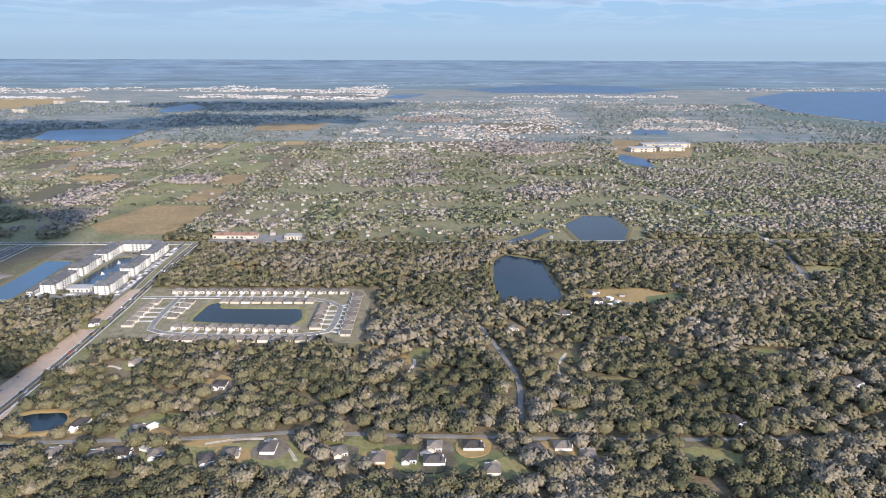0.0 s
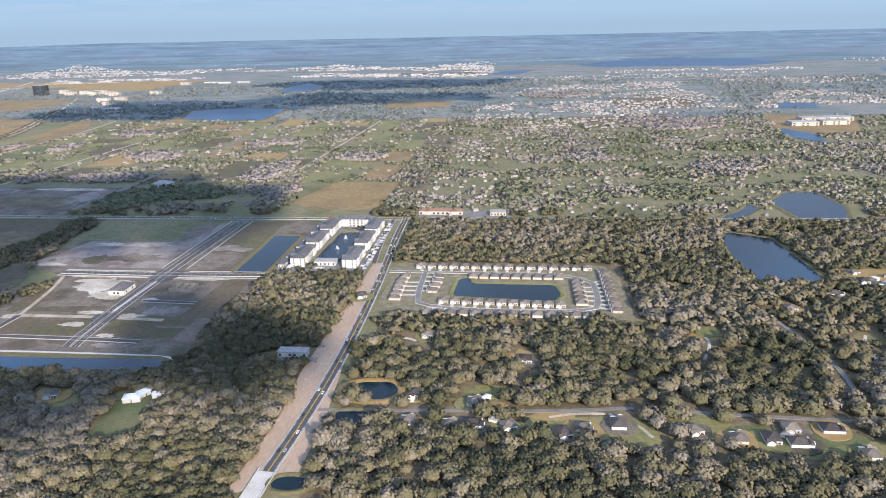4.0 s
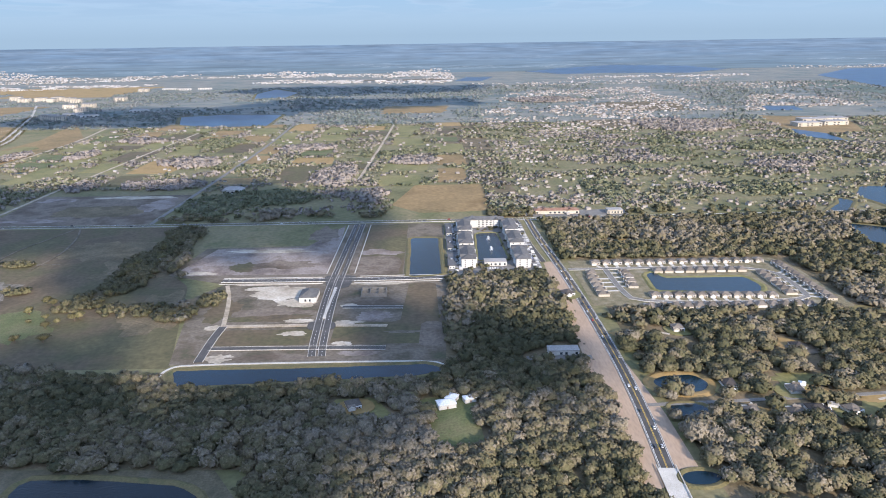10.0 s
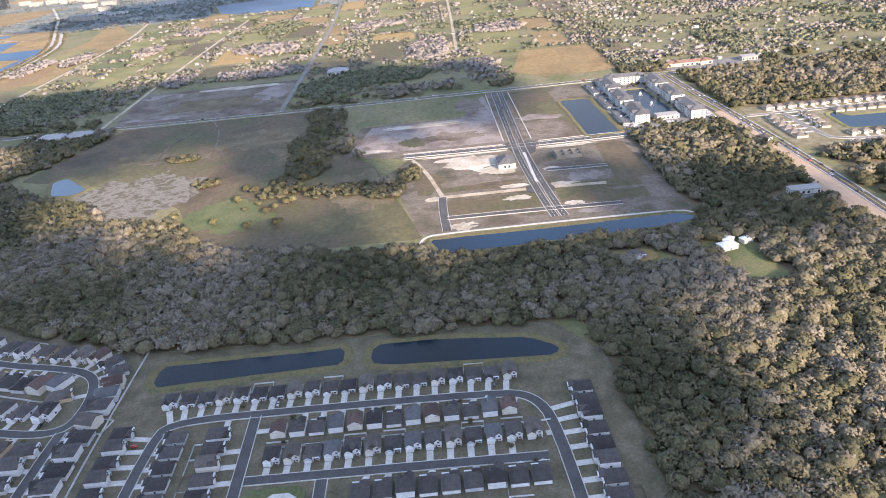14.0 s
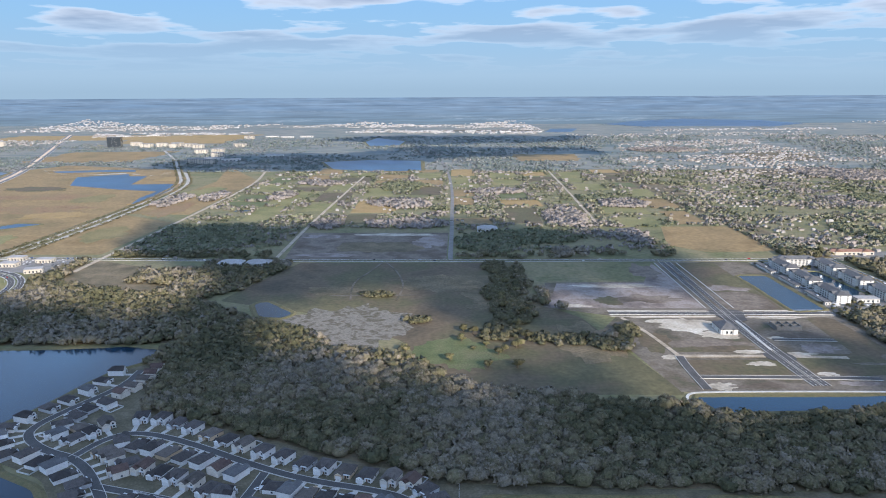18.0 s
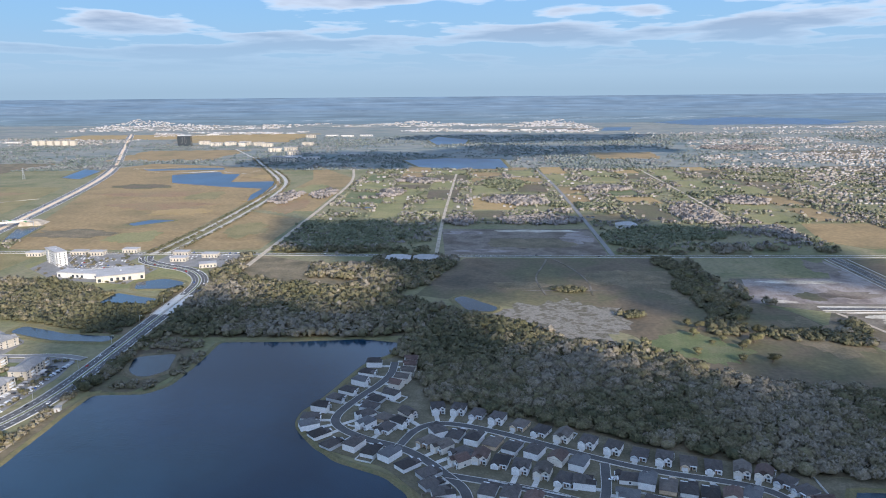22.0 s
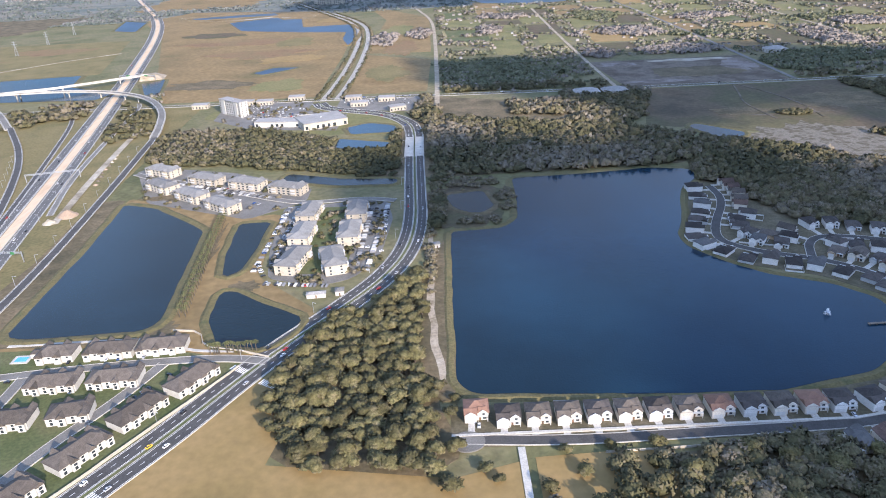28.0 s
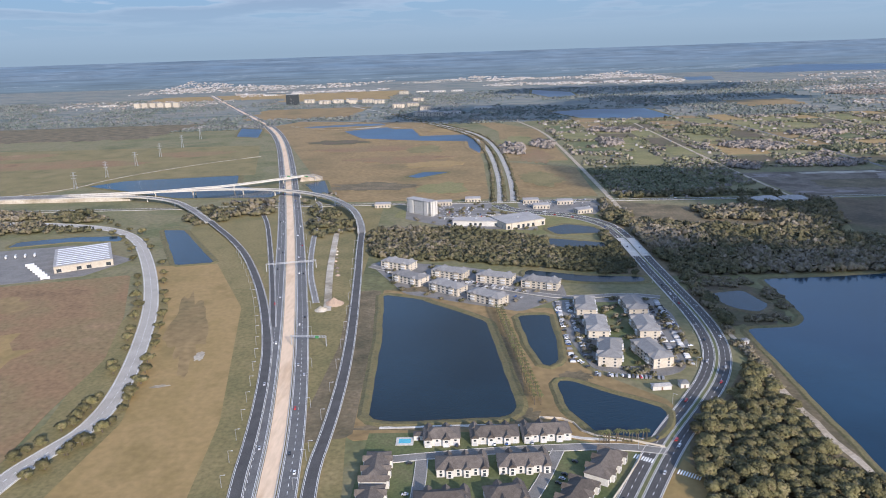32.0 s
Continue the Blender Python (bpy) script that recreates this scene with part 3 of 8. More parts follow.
sheet("woodland_floor", [(-1005, 690), (-1060, 450), (-1000, 440), (-830, 446), (-805, 505), (-850, 560), (-900, 640)], M["woodfloor"], 0.02, "brown leaf-covered woodland floor", 1, False)
sheet("woodland_floor", [(-840, 400), (-820, 450), (-800, 510), (-720, 440), (-620, 368), (-510, 347), (-350, 336), (-350, 515), (-262, 518), (-262, 228), (-432, 228), (-436, 262), (-640, 270), (-800, 336)], M["woodfloor"], 0.02, "brown leaf-covered woodland floor", 1, False)
sheet("woodland_floor", [(-235, 225), (800, 225), (800, 560), (250, 700), (40, 690), (-235, 690)], M["woodfloor"], 0.02, "brown leaf-covered woodland floor", 1, False)
sheet("grove_floor", [(-1066, 168), (-1070, 204), (-1058, 244), (-1040, 258), (-1014, 300), (-1009, 278), (-1009, 224), (-1003, 182), (-994, 162), (-1010, 150), (-1046, 152)], M["woodfloor"], 0.09, "leaf-covered floor of the grove", 1, False)
sheet("woodland_floor", [(-932, 100), (-934, 156), (-905, 160), (-860, 160), (-818, 156), (-806, 140), (-800, 100)], M["woodfloor"], 0.05, "brown leaf-covered woodland floor", 1, False)
sheet("woodland_floor", [(-436, 100), (-434, 240), (-262, 240), (-262, 100)], M["woodfloor"], 0.05, "brown leaf-covered woodland floor", 1, False)
sheet("pasture", [(-791, 676), (-575, 676), (-585, 560), (-540, 500), (-505, 362), (-616, 363), (-650, 395), (-673, 450), (-745, 510), (-830, 545), (-815, 600)], M["dull_grass"], 0.03, "dull grey-green pasture between woods and highway", 1)
blotch("bare_patch", -712, 486, 80, 104, "scrub", "pale scraped patch of bare soil in the pasture", 0.05)
blotch("meadow", -634, 424, 50, 62, "lawn", "bright green patch of meadow", 0.075, 20)
sheet("graded_land", [(-507, 366), (-528, 476), (-513, 503), (-565, 528), (-555, 600), (-440, 604), (-436, 676), (-343, 676), (-343, 512), (-347, 364)], M["soil"], 0.04, "graded sandy building land with bare soil and thin grass", 0)
sheet("grass_plot", [(-488, 391), (-431, 391), (-431, 415), (-489, 415)], M["dull_grass"], 0.06, "thin olive grass plot between new streets", 1)
sheet("grass_plot", [(-418, 391), (-352, 390), (-350, 432), (-352, 500), (-372, 500), (-376, 425), (-418, 424)], M["dull_grass"], 0.06, "rough grass plot between new streets", 1)
sheet("dark_plot", [(-362, 423), (-349, 425), (-349, 386), (-363, 386)], M["dark_soil"], 0.07, "dark rectangle of soil", 1, wobble=1)
sheet("grass_plot", [(-418, 522), (-378, 520), (-378, 672), (-418, 672)], M["dull_grass"], 0.06, "rough olive grass beside the new boulevard", 0)
sheet("brown_plot", [(-420, 522), (-380, 520), (-382, 568), (-420, 570)], M["dark_soil"], 0.065, "brown scraped plot beside the pond", 1, wobble=3)
sheet("rubble_plot", [(-562, 526), (-545, 597), (-467, 598), (-440, 672), (-437, 595), (-438, 524)], M["rubble"], 0.05, "pinkish-brown rubble-strewn plot", 0)
PLOTS = (
    ("sandy_patch", -464, 482, 44, 26, "sand", "pale cream sand spread over a plot"), ("sandy_patch", -452, 462, 30, 16, "sand", "pale sand spread over a plot"),
    ("sandy_patch", -482, 492, 26, 9, "sand", "pale sand spread over a plot"), ("brown_patch", -462, 446, 60, 15, "dark_soil", "brown scraped soil"),
    ("grass_patch", -464, 433, 56, 12, "dull_grass", "thin olive grass"), ("sandy_patch", -480, 374, 16, 11, "sand", "white sand beside a new street"),
    ("brown_patch", -450, 374, 46, 9, "dark_soil", "brown scraped soil"), ("brown_patch", -398, 460, 44, 15, "dark_soil", "brown scraped soil"),
    ("brown_patch", -394, 435, 24, 17, "rubble", "pinkish scraped soil"), ("sandy_patch", -412, 425, 20, 6, "sand", "white sand beside a new street"),
    ("sandy_patch", -413, 455, 14, 6, "sand", "white sand beside a new street"), ("sandy_patch", -410, 392, 13, 6, "sand", "white sand beside a new street"),
    ("sandy_patch", -444, 408, 16, 8, "sand", "white sand at the corner of a plot"), ("sandy_patch", -443, 429, 18, 6, "sand", "white sand beside a new street"),
    ("sandy_patch", -494, 420, 14, 8, "sand", "white sand at the end of a street"), ("brown_patch", -400, 378, 26, 7, "rubble", "pinkish scraped soil"),
    ("pale_strip", -400, 580, 36, 14, "rubble", "pale scraped strip"), ("pale_strip", -500, 588, 70, 12, "sand", "pale strip of crushed stone"),
    ("dark_patch", -480, 548, 60, 20, "dark_soil", "dark soil in the rubble plot"), ("debris", -541, 530, 28, 7, "sand", "white heap-strewn corner of the plot"),
    ("grass_patch", -510, 545, 22, 24, "dull_grass", "weedy patch in the rubble plot"), ("brown_patch", -455, 640, 26, 50, "dark_soil", "brown plot beside the boulevard"),
    ("grass_patch", -500, 450, 20, 40, "dull_grass", "weedy edge of the building land"), ("pale_strip", -372, 408, 26, 5, "soil", "sandy streak in rough grass"),
    ("sandy_patch", -396, 500, 50, 5, "sand", "sandy edge of the cross street"), ("sandy_patch", -470, 502, 60, 4, "sand", "sandy edge of the cross street"),
    ("brown_patch", -640, 600, 100, 60, "woodfloor", "brown bare stretch of pasture"), ("brown_patch", -740, 575, 46, 26, "woodfloor", "brown bare stretch of pasture"),
    ("brown_patch", -600, 540, 60, 70, "woodfloor", "brown bare stretch of pasture"), ("brown_patch", -545, 450, 50, 70, "woodfloor", "brown bare stretch of pasture"),
    ("pale_strip", -700, 560, 60, 5, "soil", "pale streak across the pasture"),
)
for plot in PLOTS:
    blotch(*plot)
sheet("cleared_lot", [(-820, 828), (-642, 828), (-644, 690), (-811, 692)], M["dark_soil"], 0.04, "cleared dark soil lot north of the highway", 0)
for bx, by, bw, bh, bmat in ((-790, 806, 46, 26, "rubble"), (-700, 815, 90, 16, "sand"), (-668, 770, 34, 60, "rubble"), (-770, 710, 70, 16, "rubble")):
    blotch("pale_patch", bx, by, bw, bh, bmat, "pale scraped patch of the cleared lot", 0.05)
sheet("cleared_lot", [(-760, 770), (-690, 775), (-660, 740), (-700, 720), (-770, 730)], M["woodfloor"], 0.06, "dark part of the cleared lot", 2, False, 10)
sheet("yellow_field", [(-399, 757), (-375, 863), (-290, 862), (-293, 725), (-366, 718)], M["dry"], 0.04, "orange-brown dry field", 1)
sheet("marsh", [(-1600, 1500), (-1540, 1640), (-1249, 1540), (-1140, 1300), (-1128, 960), (-1128, 712), (-1290, 716), (-1360, 900), (-1460, 1200)], M["dry"], 0.03, "golden dry marsh beside the expressway", 1)
sheet("dry_meadow", [(-1098, 960), (-1008, 900), (-1012, 714), (-1106, 716)], M["dry"], 0.04, "dry mown meadow", 1)
sheet("dry_meadow", [(-1100, 970), (-1090, 1330), (-1150, 1600), (-1012, 1340), (-1008, 960)], M["dry"], 0.04, "golden dry grass beside the avenue", 1, False)
sheet("meadow", [(-2200, 1230), (-1520, 1220), (-1440, 910), (-1620, 890), (-1680, 800), (-2300, 830)], M["verge"], 0.03, "open meadow west of the expressway", 1)
for bx, by, bw, bh in ((-1800, 1050, 260, 90), (-1600, 1130, 120, 60), (-1950, 1150, 180, 60)):
    blotch("brown_patch", bx, by, bw, bh, "brown", "brown stretch of rough meadow", 0.05)
sheet("verge", [(-1345, 110), (-1345, 250), (-1420, 640), (-1400, 700), (-1240, 700), (-1228, 430), (-1205, 230), (-1190, 110)], M["verge"], 0.02, "mown olive grass between the ramps", 0, False)
for bx, by, bw, bh, bmat, bt in ((-1322, 360, 22, 120, "dry", 18), (-1300, 320, 5, 12, "sand", 12), (-1308, 285, 9, 3, "sand", 12), (-1292, 180, 4, 9, "sand", 12), (-1440, 300, 90, 110, "tan", 20), (-1480, 400, 60, 50, "dry", 30), (-1240, 300, 8, 110, "dull_grass", 10)):
    blotch("field_patch", bx, by, bw, bh, bmat, "uneven patch of a rough field", 0.06, bt)
blotch("shore_grass", -984, 394, 52, 96, "dull_grass", "dull grass on the lake shore", 0.04)
sheet("brown_field", [(-1560, 430), (-1408, 470), (-1372, 383), (-1352, 318), (-1350, 260), (-1345, 215), (-1345, 120), (-1560, 120)], M["brown"], 0.04, "red-brown bare field", 1)
sheet("tan_field", [(-1318, 130), (-1310, 250), (-1350, 400), (-1400, 490), (-1350, 495), (-1300, 395), (-1265, 250), (-1250, 120)], M["tan"], 0.04, "dry tan grass between road and ramp", 1)
sheet("grass_strip", [(-1250, 120), (-1265, 250), (-1300, 395), (-1345, 500), (-1420, 640), (-1330, 640), (-1280, 440), (-1215, 120)], M["verge"], 0.03, "mown roadside grass", 1, False)
sheet("tan_field", [(-1122, 110), (-1112, 150), (-1069, 216), (-1056, 190), (-1062, 160), (-1000, 150), (-976, 157), (-976, 110)], M["tan"], 0.04, "dry tan field beside the grove", 0)
sheet("tan_field", [(-973, 110), (-973, 158), (-934, 160), (-926, 140), (-924, 110)], M["tan"], 0.04, "dry grass lots south of the street", 0, False)
sheet("verge", [(-1225, 640), (-1100, 560), (-1030, 570), (-1035, 620), (-1085, 650), (-1220, 670)], M["meadow"], 0.03, "green verge behind the shopping centre", 1)
sheet("strip_of_soil", [(-1228, 230), (-1225, 330), (-1232, 420), (-1212, 425), (-1207, 330), (-1203, 235)], M["woodfloor"], 0.04, "brown bare strip along the ramp", 1)
sheet("pond_grass", [(-1205, 232), (-1210, 425), (-1120, 382), (-1100, 385), (-1096, 300), (-1060, 262), (-1070, 226), (-1105, 228), (-1125, 240)], M["dry"], 0.03, "dry golden grass round the ponds", 1)
for bx, by, bw, bh in ((-1130, 310, 9, 110), (-1170, 243, 80, 5), (-1213, 330, 8, 150), (-1180, 424, 40, 10), (-1128, 250, 14, 20), (-1100, 290, 14, 10)):
    blotch("bare_bank", bx, by, bw, bh, "woodfloor", "brown bare soil beside the retention pond", 0.07)
sheet("lawn", [(-1198, 150), (-1196, 238), (-1130, 238), (-1083, 222), (-1082, 215), (-1125, 150)], M["lawn"], 0.03, "green lawn between the townhouses", 0)
sheet("apartment_lot", [(-1228, 485), (-1195, 415), (-1120, 378), (-1088, 405), (-1088, 430), (-1150, 470), (-1215, 492)], M["old_asphalt"], 0.05, "grey parking lot between apartment blocks", 1)
sheet("apartment_lot", [(-1100, 396), (-1096, 330), (-1090, 296), (-1062, 286), (-1046, 292), (-1034, 320), (-1030, 370), (-1036, 402)], M["old_asphalt"], 0.05, "grey parking lot round the apartment court", 2)
sheet("court_lawn", [(-1080, 392), (-1080, 300), (-1052, 298), (-1046, 392)], M["lawn"], 0.09, "lawn between the apartment blocks", 1)
sheet("warehouse_yard", [(-1560, 545), (-1500, 560), (-1425, 512), (-1445, 470), (-1500, 452), (-1560, 500)], M["old_asphalt"], 0.05, "grey truck yard round the warehouse", 0)
pond("warehouse_pond", [(-1560, 575), (-1512, 590), (-1470, 588), (-1464, 570), (-1510, 572), (-1560, 556)], "dark pond behind the warehouse", width=3, soft=1)
sheet("shopping_lot", [(-1216, 700), (-1212, 630), (-1165, 590), (-1090, 575), (-1086, 632), (-1128, 656), (-1126, 702)], M["old_asphalt"], 0.05, "large parking lot of the shopping centre", 0)
sheet("shopping_lot", [(-1100, 702), (-1100, 652), (-1030, 632), (-1015, 660), (-1020, 702)], M["old_asphalt"], 0.05, "parking lot round the roadside shops", 0)
sheet("apartment_ground", [(-342, 510), (-342, 674), (-266, 674), (-266, 518)], M["old_asphalt"], 0.05, "paved ground of the apartment complex", 0)
sheet("housing_ground", [(-243, 446), (-243, 546), (-75, 546), (-66, 520), (-66, 436), (-110, 438)], M["pale_yard"], 0.03, "small dry lawns of a housing estate", 0)
sheet("housing_ground", [(-876, 300), (-852, 402), (-825, 406), (-805, 342), (-655, 276), (-634, 272), (-634, 100), (-780, 100), (-800, 150), (-850, 163), (-1000, 164), (-1000, 186), (-860, 187), (-815, 206), (-800, 245), (-822, 272)], M["yard"], 0.03, "small lawns of the lakeside housing estate", 1)
sheet("housing_ground", [(-634, 100), (-634, 270), (-618, 268), (-450, 262), (-432, 236), (-430, 100)], M["yard"], 0.03, "small lawns of a housing estate", 0)
sheet("construction_strip", [(-267, 239), (-264, 300), (-267, 350), (-265, 450), (-263, 545), (-250, 545), (-246, 470), (-245, 364), (-240, 302), (-240, 254)], M["red_clay"], 0.05, "wide strip of graded clay beside the road", 1)
sheet("pine_plantation", [(-295, 694), (-288, 917), (-262, 917), (-245, 729), (-248, 694)], M["woodfloor"], 0.03, "floor of the pine block", 0, False)
sheet("plaza", [(-250, 694), (-250, 722), (-150, 720), (-150, 694)], M["old_asphalt"], 0.05, "forecourt of the roadside shops", 0)
sheet("lawn", [(-362, 322), (-334, 324), (-330, 272), (-350, 268)], M["lawn"], 0.05, "lawn in front of a white house", 1)
sheet("clearing", [(-408, 322), (-385, 324), (-372, 300), (-395, 292)], M["meadow"], 0.05, "small clearing with a house in the woods", 1)
sheet("lawn", [(-20, 300), (30, 300), (30, 283), (-20, 283)], M["meadow"], 0.05, "lawn round houses in the woods", 1)
sheet("lawn", [(-140, 310), (-80, 314), (-80, 296), (-140, 292)], M["meadow"], 0.05, "lawn round houses in the woods", 1)
for lx_, ly_, lw_, lh_, lm_ in ((-96, 296, 34, 26, "meadow"), (-55, 308, 26, 22, "meadow"), (-12, 303, 50, 20, "lawn"), (-155, 335, 34, 12, "meadow"), (-125, 312, 20, 10, "tan"), (16, 456, 26, 10, "tan"), (-64, 431, 22, 12, "verge"), (70, 414, 24, 14, "verge"), (60, 340, 30, 14, "meadow"), (120, 300, 34, 16, "meadow"), (-140, 378, 18, 16, "tan"), (-28, 412, 26, 14, "tan"), (-230, 398, 30, 10, "tan"), (90, 380, 30, 12, "verge"), (200, 420, 40, 18, "meadow"), (-190, 600, 40, 20, "tan")):
    blotch("clearing", lx_, ly_, lw_, lh_, lm_, "sunny clearing of rough grass among oaks", 0.08, 0.0, True)
for path_ in (((-128, 311), (-112, 316), (-100, 316)), ((-98, 316), (-86, 308), (-80, 296)), ((-230, 396), (-215, 401), (-207, 396)), ((-30, 420), (-26, 404), (-36, 380)), ((70, 420), (60, 400), (62, 380))):
    road(list(path_), 1.8, "sand", "pale sandy drive between the trees", "driveway", kerb=False)
sheet("yard", [(100, 500), (100, 545), (160, 550), (185, 520), (150, 505)], M["tan"], 0.05, "dry yard of a farmstead", 1)
sheet("lawn", [(150, 528), (186, 540), (180, 516), (150, 510)], M["lawn"], 0.06, "green paddock", 1)
sheet("meadow", [(320, 612), (362, 612), (345, 582), (312, 582)], M["meadow"], 0.05, "clearing in the woods", 1)
sheet("school_ground", [(306, 1247), (368, 1556), (531, 1500), (440, 1270)], M["dry"], 0.05, "dry grass round a school", 1)
sheet("pine_flat", [(-330, 1500), (-330, 1060), (-300, 960), (-250, 960), (-260, 1500)], M["woodfloor"], 0.03, "pine flat", 0, False)
sheet("pine_flat", [(-1010, 1500), (-1040, 1800), (-900, 2060), (-680, 2480), (-200, 2660), (-215, 2080), (-250, 1740), (-330, 1520), (-560, 1500), (-690, 1470)], M["hazed_far_pine"], 0.02, "dark pine flats round the far lakes", 2, False, 25)
# patchwork of small fields behind the highway
rnd = random.Random(5)
fx = -985
while fx < -300:
    fy = 880 + rnd.uniform(-20, 30)
    while fy < 1480:
        w, h = rnd.uniform(36, 64), rnd.uniform(45, 120)
        if rnd.random() < 0.82:
            mat = rnd.choice(("meadow", "meadow", "meadow", "lawn", "dry", "dry", "dull_grass", "tan"))
            sheet("paddock", [(fx, fy), (fx + w, fy + rnd.uniform(-3, 3)), (fx + w + rnd.uniform(-3, 3), fy + h), (fx, fy + h)], M[mat], 0.03, "fenced paddock among trees", 0)
        fy += h + rnd.uniform(8, 40)
    fx += rnd.uniform(60, 78)
for fx, fy, fw, fh, mat in ((-1770, 2200, 360, 620, "tan"), (-640, 2680, 330, 420, "soil"), (-470, 1700, 150, 190, "dry"), (-1700, 1700, 260, 330, "dry"), (-2500, 1350, 700, 300, "woodfloor"), (100, 1680, 180, 240, "woodfloor"), (-30, 1380, 170, 150, "woodfloor"), (300, 800, 90, 30, "meadow"), (500, 700, 60, 20, "meadow"), (-2300, 2500, 500, 300, "tan")):
    sheet("far_field", [(fx, fy), (fx + fw, fy + 20), (fx + fw * 1.05, fy + fh), (fx - fw * 0.1, fy + fh * 0.93)], M[mat], 0.05, "open field among far woods", 1, wobble=20)

# ---- water ----
pond("big_lake", [(-997, 200), (-991, 193), (-921, 188), (-880, 187), (-841, 196), (-819, 213), (-810, 230), (-810, 250), (-822, 264), (-846, 276), (-861, 291), (-874, 312), (-874, 325), (-865, 346), (-850, 395), (-833, 414), (-831, 431), (-859, 438), (-897, 433), (-953, 430), (-954, 386), (-957, 357), (-966, 347), (-996, 344), (-997, 290)], "large dark blue lake with a curved shore", width=4)
pond("shore_pond", [(-999, 403), (-974, 409), (-968, 380), (-979, 369), (-993, 379)], "small pond beside the lake", width=4, bank="woodfloor", mat="pond_water")
pond("retention_pond", [(-1209, 414), (-1185, 404), (-1156, 377), (-1142, 363), (-1136, 308), (-1131, 257), (-1137, 250), (-1188, 247), (-1198, 251), (-1202, 340)], "large dark retention pond with dry grass banks", mat="pond_water", width=5, soft=1)
pond("narrow_pond", [(-1123, 371), (-1104, 372), (-1104, 336), (-1106, 306), (-1114, 300), (-1119, 325)], "narrow dark retention pond", mat="pond_water", width=4, soft=1)
pond("bean_pond", [(-1110, 284), (-1103, 284), (-1089, 272), (-1065, 256), (-1067, 244), (-1077, 231), (-1099, 235), (-1109, 259)], "bean-shaped dark pond", mat="pond_water", width=4, soft=1)
pond("ramp_pond", [(-1440, 608), (-1420, 606), (-1354, 498), (-1383, 493)], "dark pond beside the ramp", width=4, soft=1)
pond("flyover_pond", [(-1640, 850), (-1606, 885), (-1461, 905), (-1440, 830), (-1370, 780), (-1375, 750), (-1490, 760), (-1562, 805)], "blue pond under the flyovers", width=6, soft=1)
pond("bridge_pond", [(-1355, 830), (-1333, 850), (-1311, 765), (-1325, 760)], "blue pond beside the expressway", width=4, soft=1)
pond("shop_pond", [(-1083, 581), (-1063, 595), (-1040, 583), (-1035, 562), (-1075, 560)], "pond behind the shopping centre", width=4, soft=1)
pond("wood_pond", [(-1084, 548), (-1040, 530), (-1041, 513), (-1085, 517)], "pond at the edge of the woods", width=4, soft=1)
pond("creek_pond", [(-1110, 462), (-1070, 446), (-1030, 440), (-1032, 430), (-1072, 432), (-1112, 448)], "dark channel behind the apartments", mat="pond_water", width=4)
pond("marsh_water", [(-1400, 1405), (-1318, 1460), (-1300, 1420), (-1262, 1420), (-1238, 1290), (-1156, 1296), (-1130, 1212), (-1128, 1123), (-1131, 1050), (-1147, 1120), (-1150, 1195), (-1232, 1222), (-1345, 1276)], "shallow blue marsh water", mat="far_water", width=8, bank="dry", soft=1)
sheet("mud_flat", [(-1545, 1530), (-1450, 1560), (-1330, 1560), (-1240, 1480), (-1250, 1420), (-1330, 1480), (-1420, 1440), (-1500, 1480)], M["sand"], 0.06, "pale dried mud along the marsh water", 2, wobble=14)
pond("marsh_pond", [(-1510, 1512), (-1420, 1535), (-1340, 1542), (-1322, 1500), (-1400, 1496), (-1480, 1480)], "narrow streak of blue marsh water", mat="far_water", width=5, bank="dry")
for bx, by, bw, bh, bmat in ((-1268, 800, 105, 50, "woodfloor"), (-1250, 1010, 150, 70, "brown"), (-1190, 960, 80, 60, "tan"), (-1300, 1130, 190, 60, "brown"), (-1220, 1110, 60, 80, "verge"), (-1180, 780, 60, 60, "meadow"), (-1380, 1230, 120, 60, "dull_grass"), (-1060, 830, 50, 90, "verge"), (-1050, 1000, 50, 120, "brown"), (-1060, 1180, 60, 110, "meadow"), (-1200, 1370, 60, 50, "tan")):
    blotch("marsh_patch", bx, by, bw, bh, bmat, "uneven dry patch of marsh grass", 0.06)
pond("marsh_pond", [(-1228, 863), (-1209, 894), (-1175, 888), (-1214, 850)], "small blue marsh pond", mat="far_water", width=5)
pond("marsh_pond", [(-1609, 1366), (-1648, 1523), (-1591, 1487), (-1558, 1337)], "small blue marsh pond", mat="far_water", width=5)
pond("pasture_pond", [(-799, 535), (-791, 543), (-762, 511), (-768, 500), (-786, 503)], "small grey pond in the pasture", width=4)
pond("street_pond", [(-502, 358), (-420, 359), (-357, 361), (-347, 354), (-362, 347), (-430, 343), (-494, 339)], "long blue retention pond along the new streets", width=4, soft=1)
pond("square_pond", [(-374, 622), (-349, 621), (-347, 519), (-372, 515)], "rectangular blue retention pond", width=4, soft=1)
pond("fountain_pond", [(-313, 634), (-294, 636), (-291, 553), (-316, 551)], "pond with fountains between apartment blocks", width=2, soft=1, bank="meadow")
pond("estate_pond", [(-189, 508), (-181, 514), (-178, 500), (-116, 499), (-112, 480), (-118, 466), (-191, 474)], "dark green pond in the middle of the estate", mat="pond_water", width=4, soft=1, bank="meadow")
pond("road_pond", [(-237, 335), (-229, 341), (-211, 341), (-206, 330), (-216, 321), (-233, 325)], "small dark pond beside the road", mat="pond_water", bank="tan", width=5)
pond("road_pond", [(-236, 310), (-219, 311), (-217, 300), (-228, 294), (-235, 302)], "small dark pond beside the road", mat="pond_water", width=3)
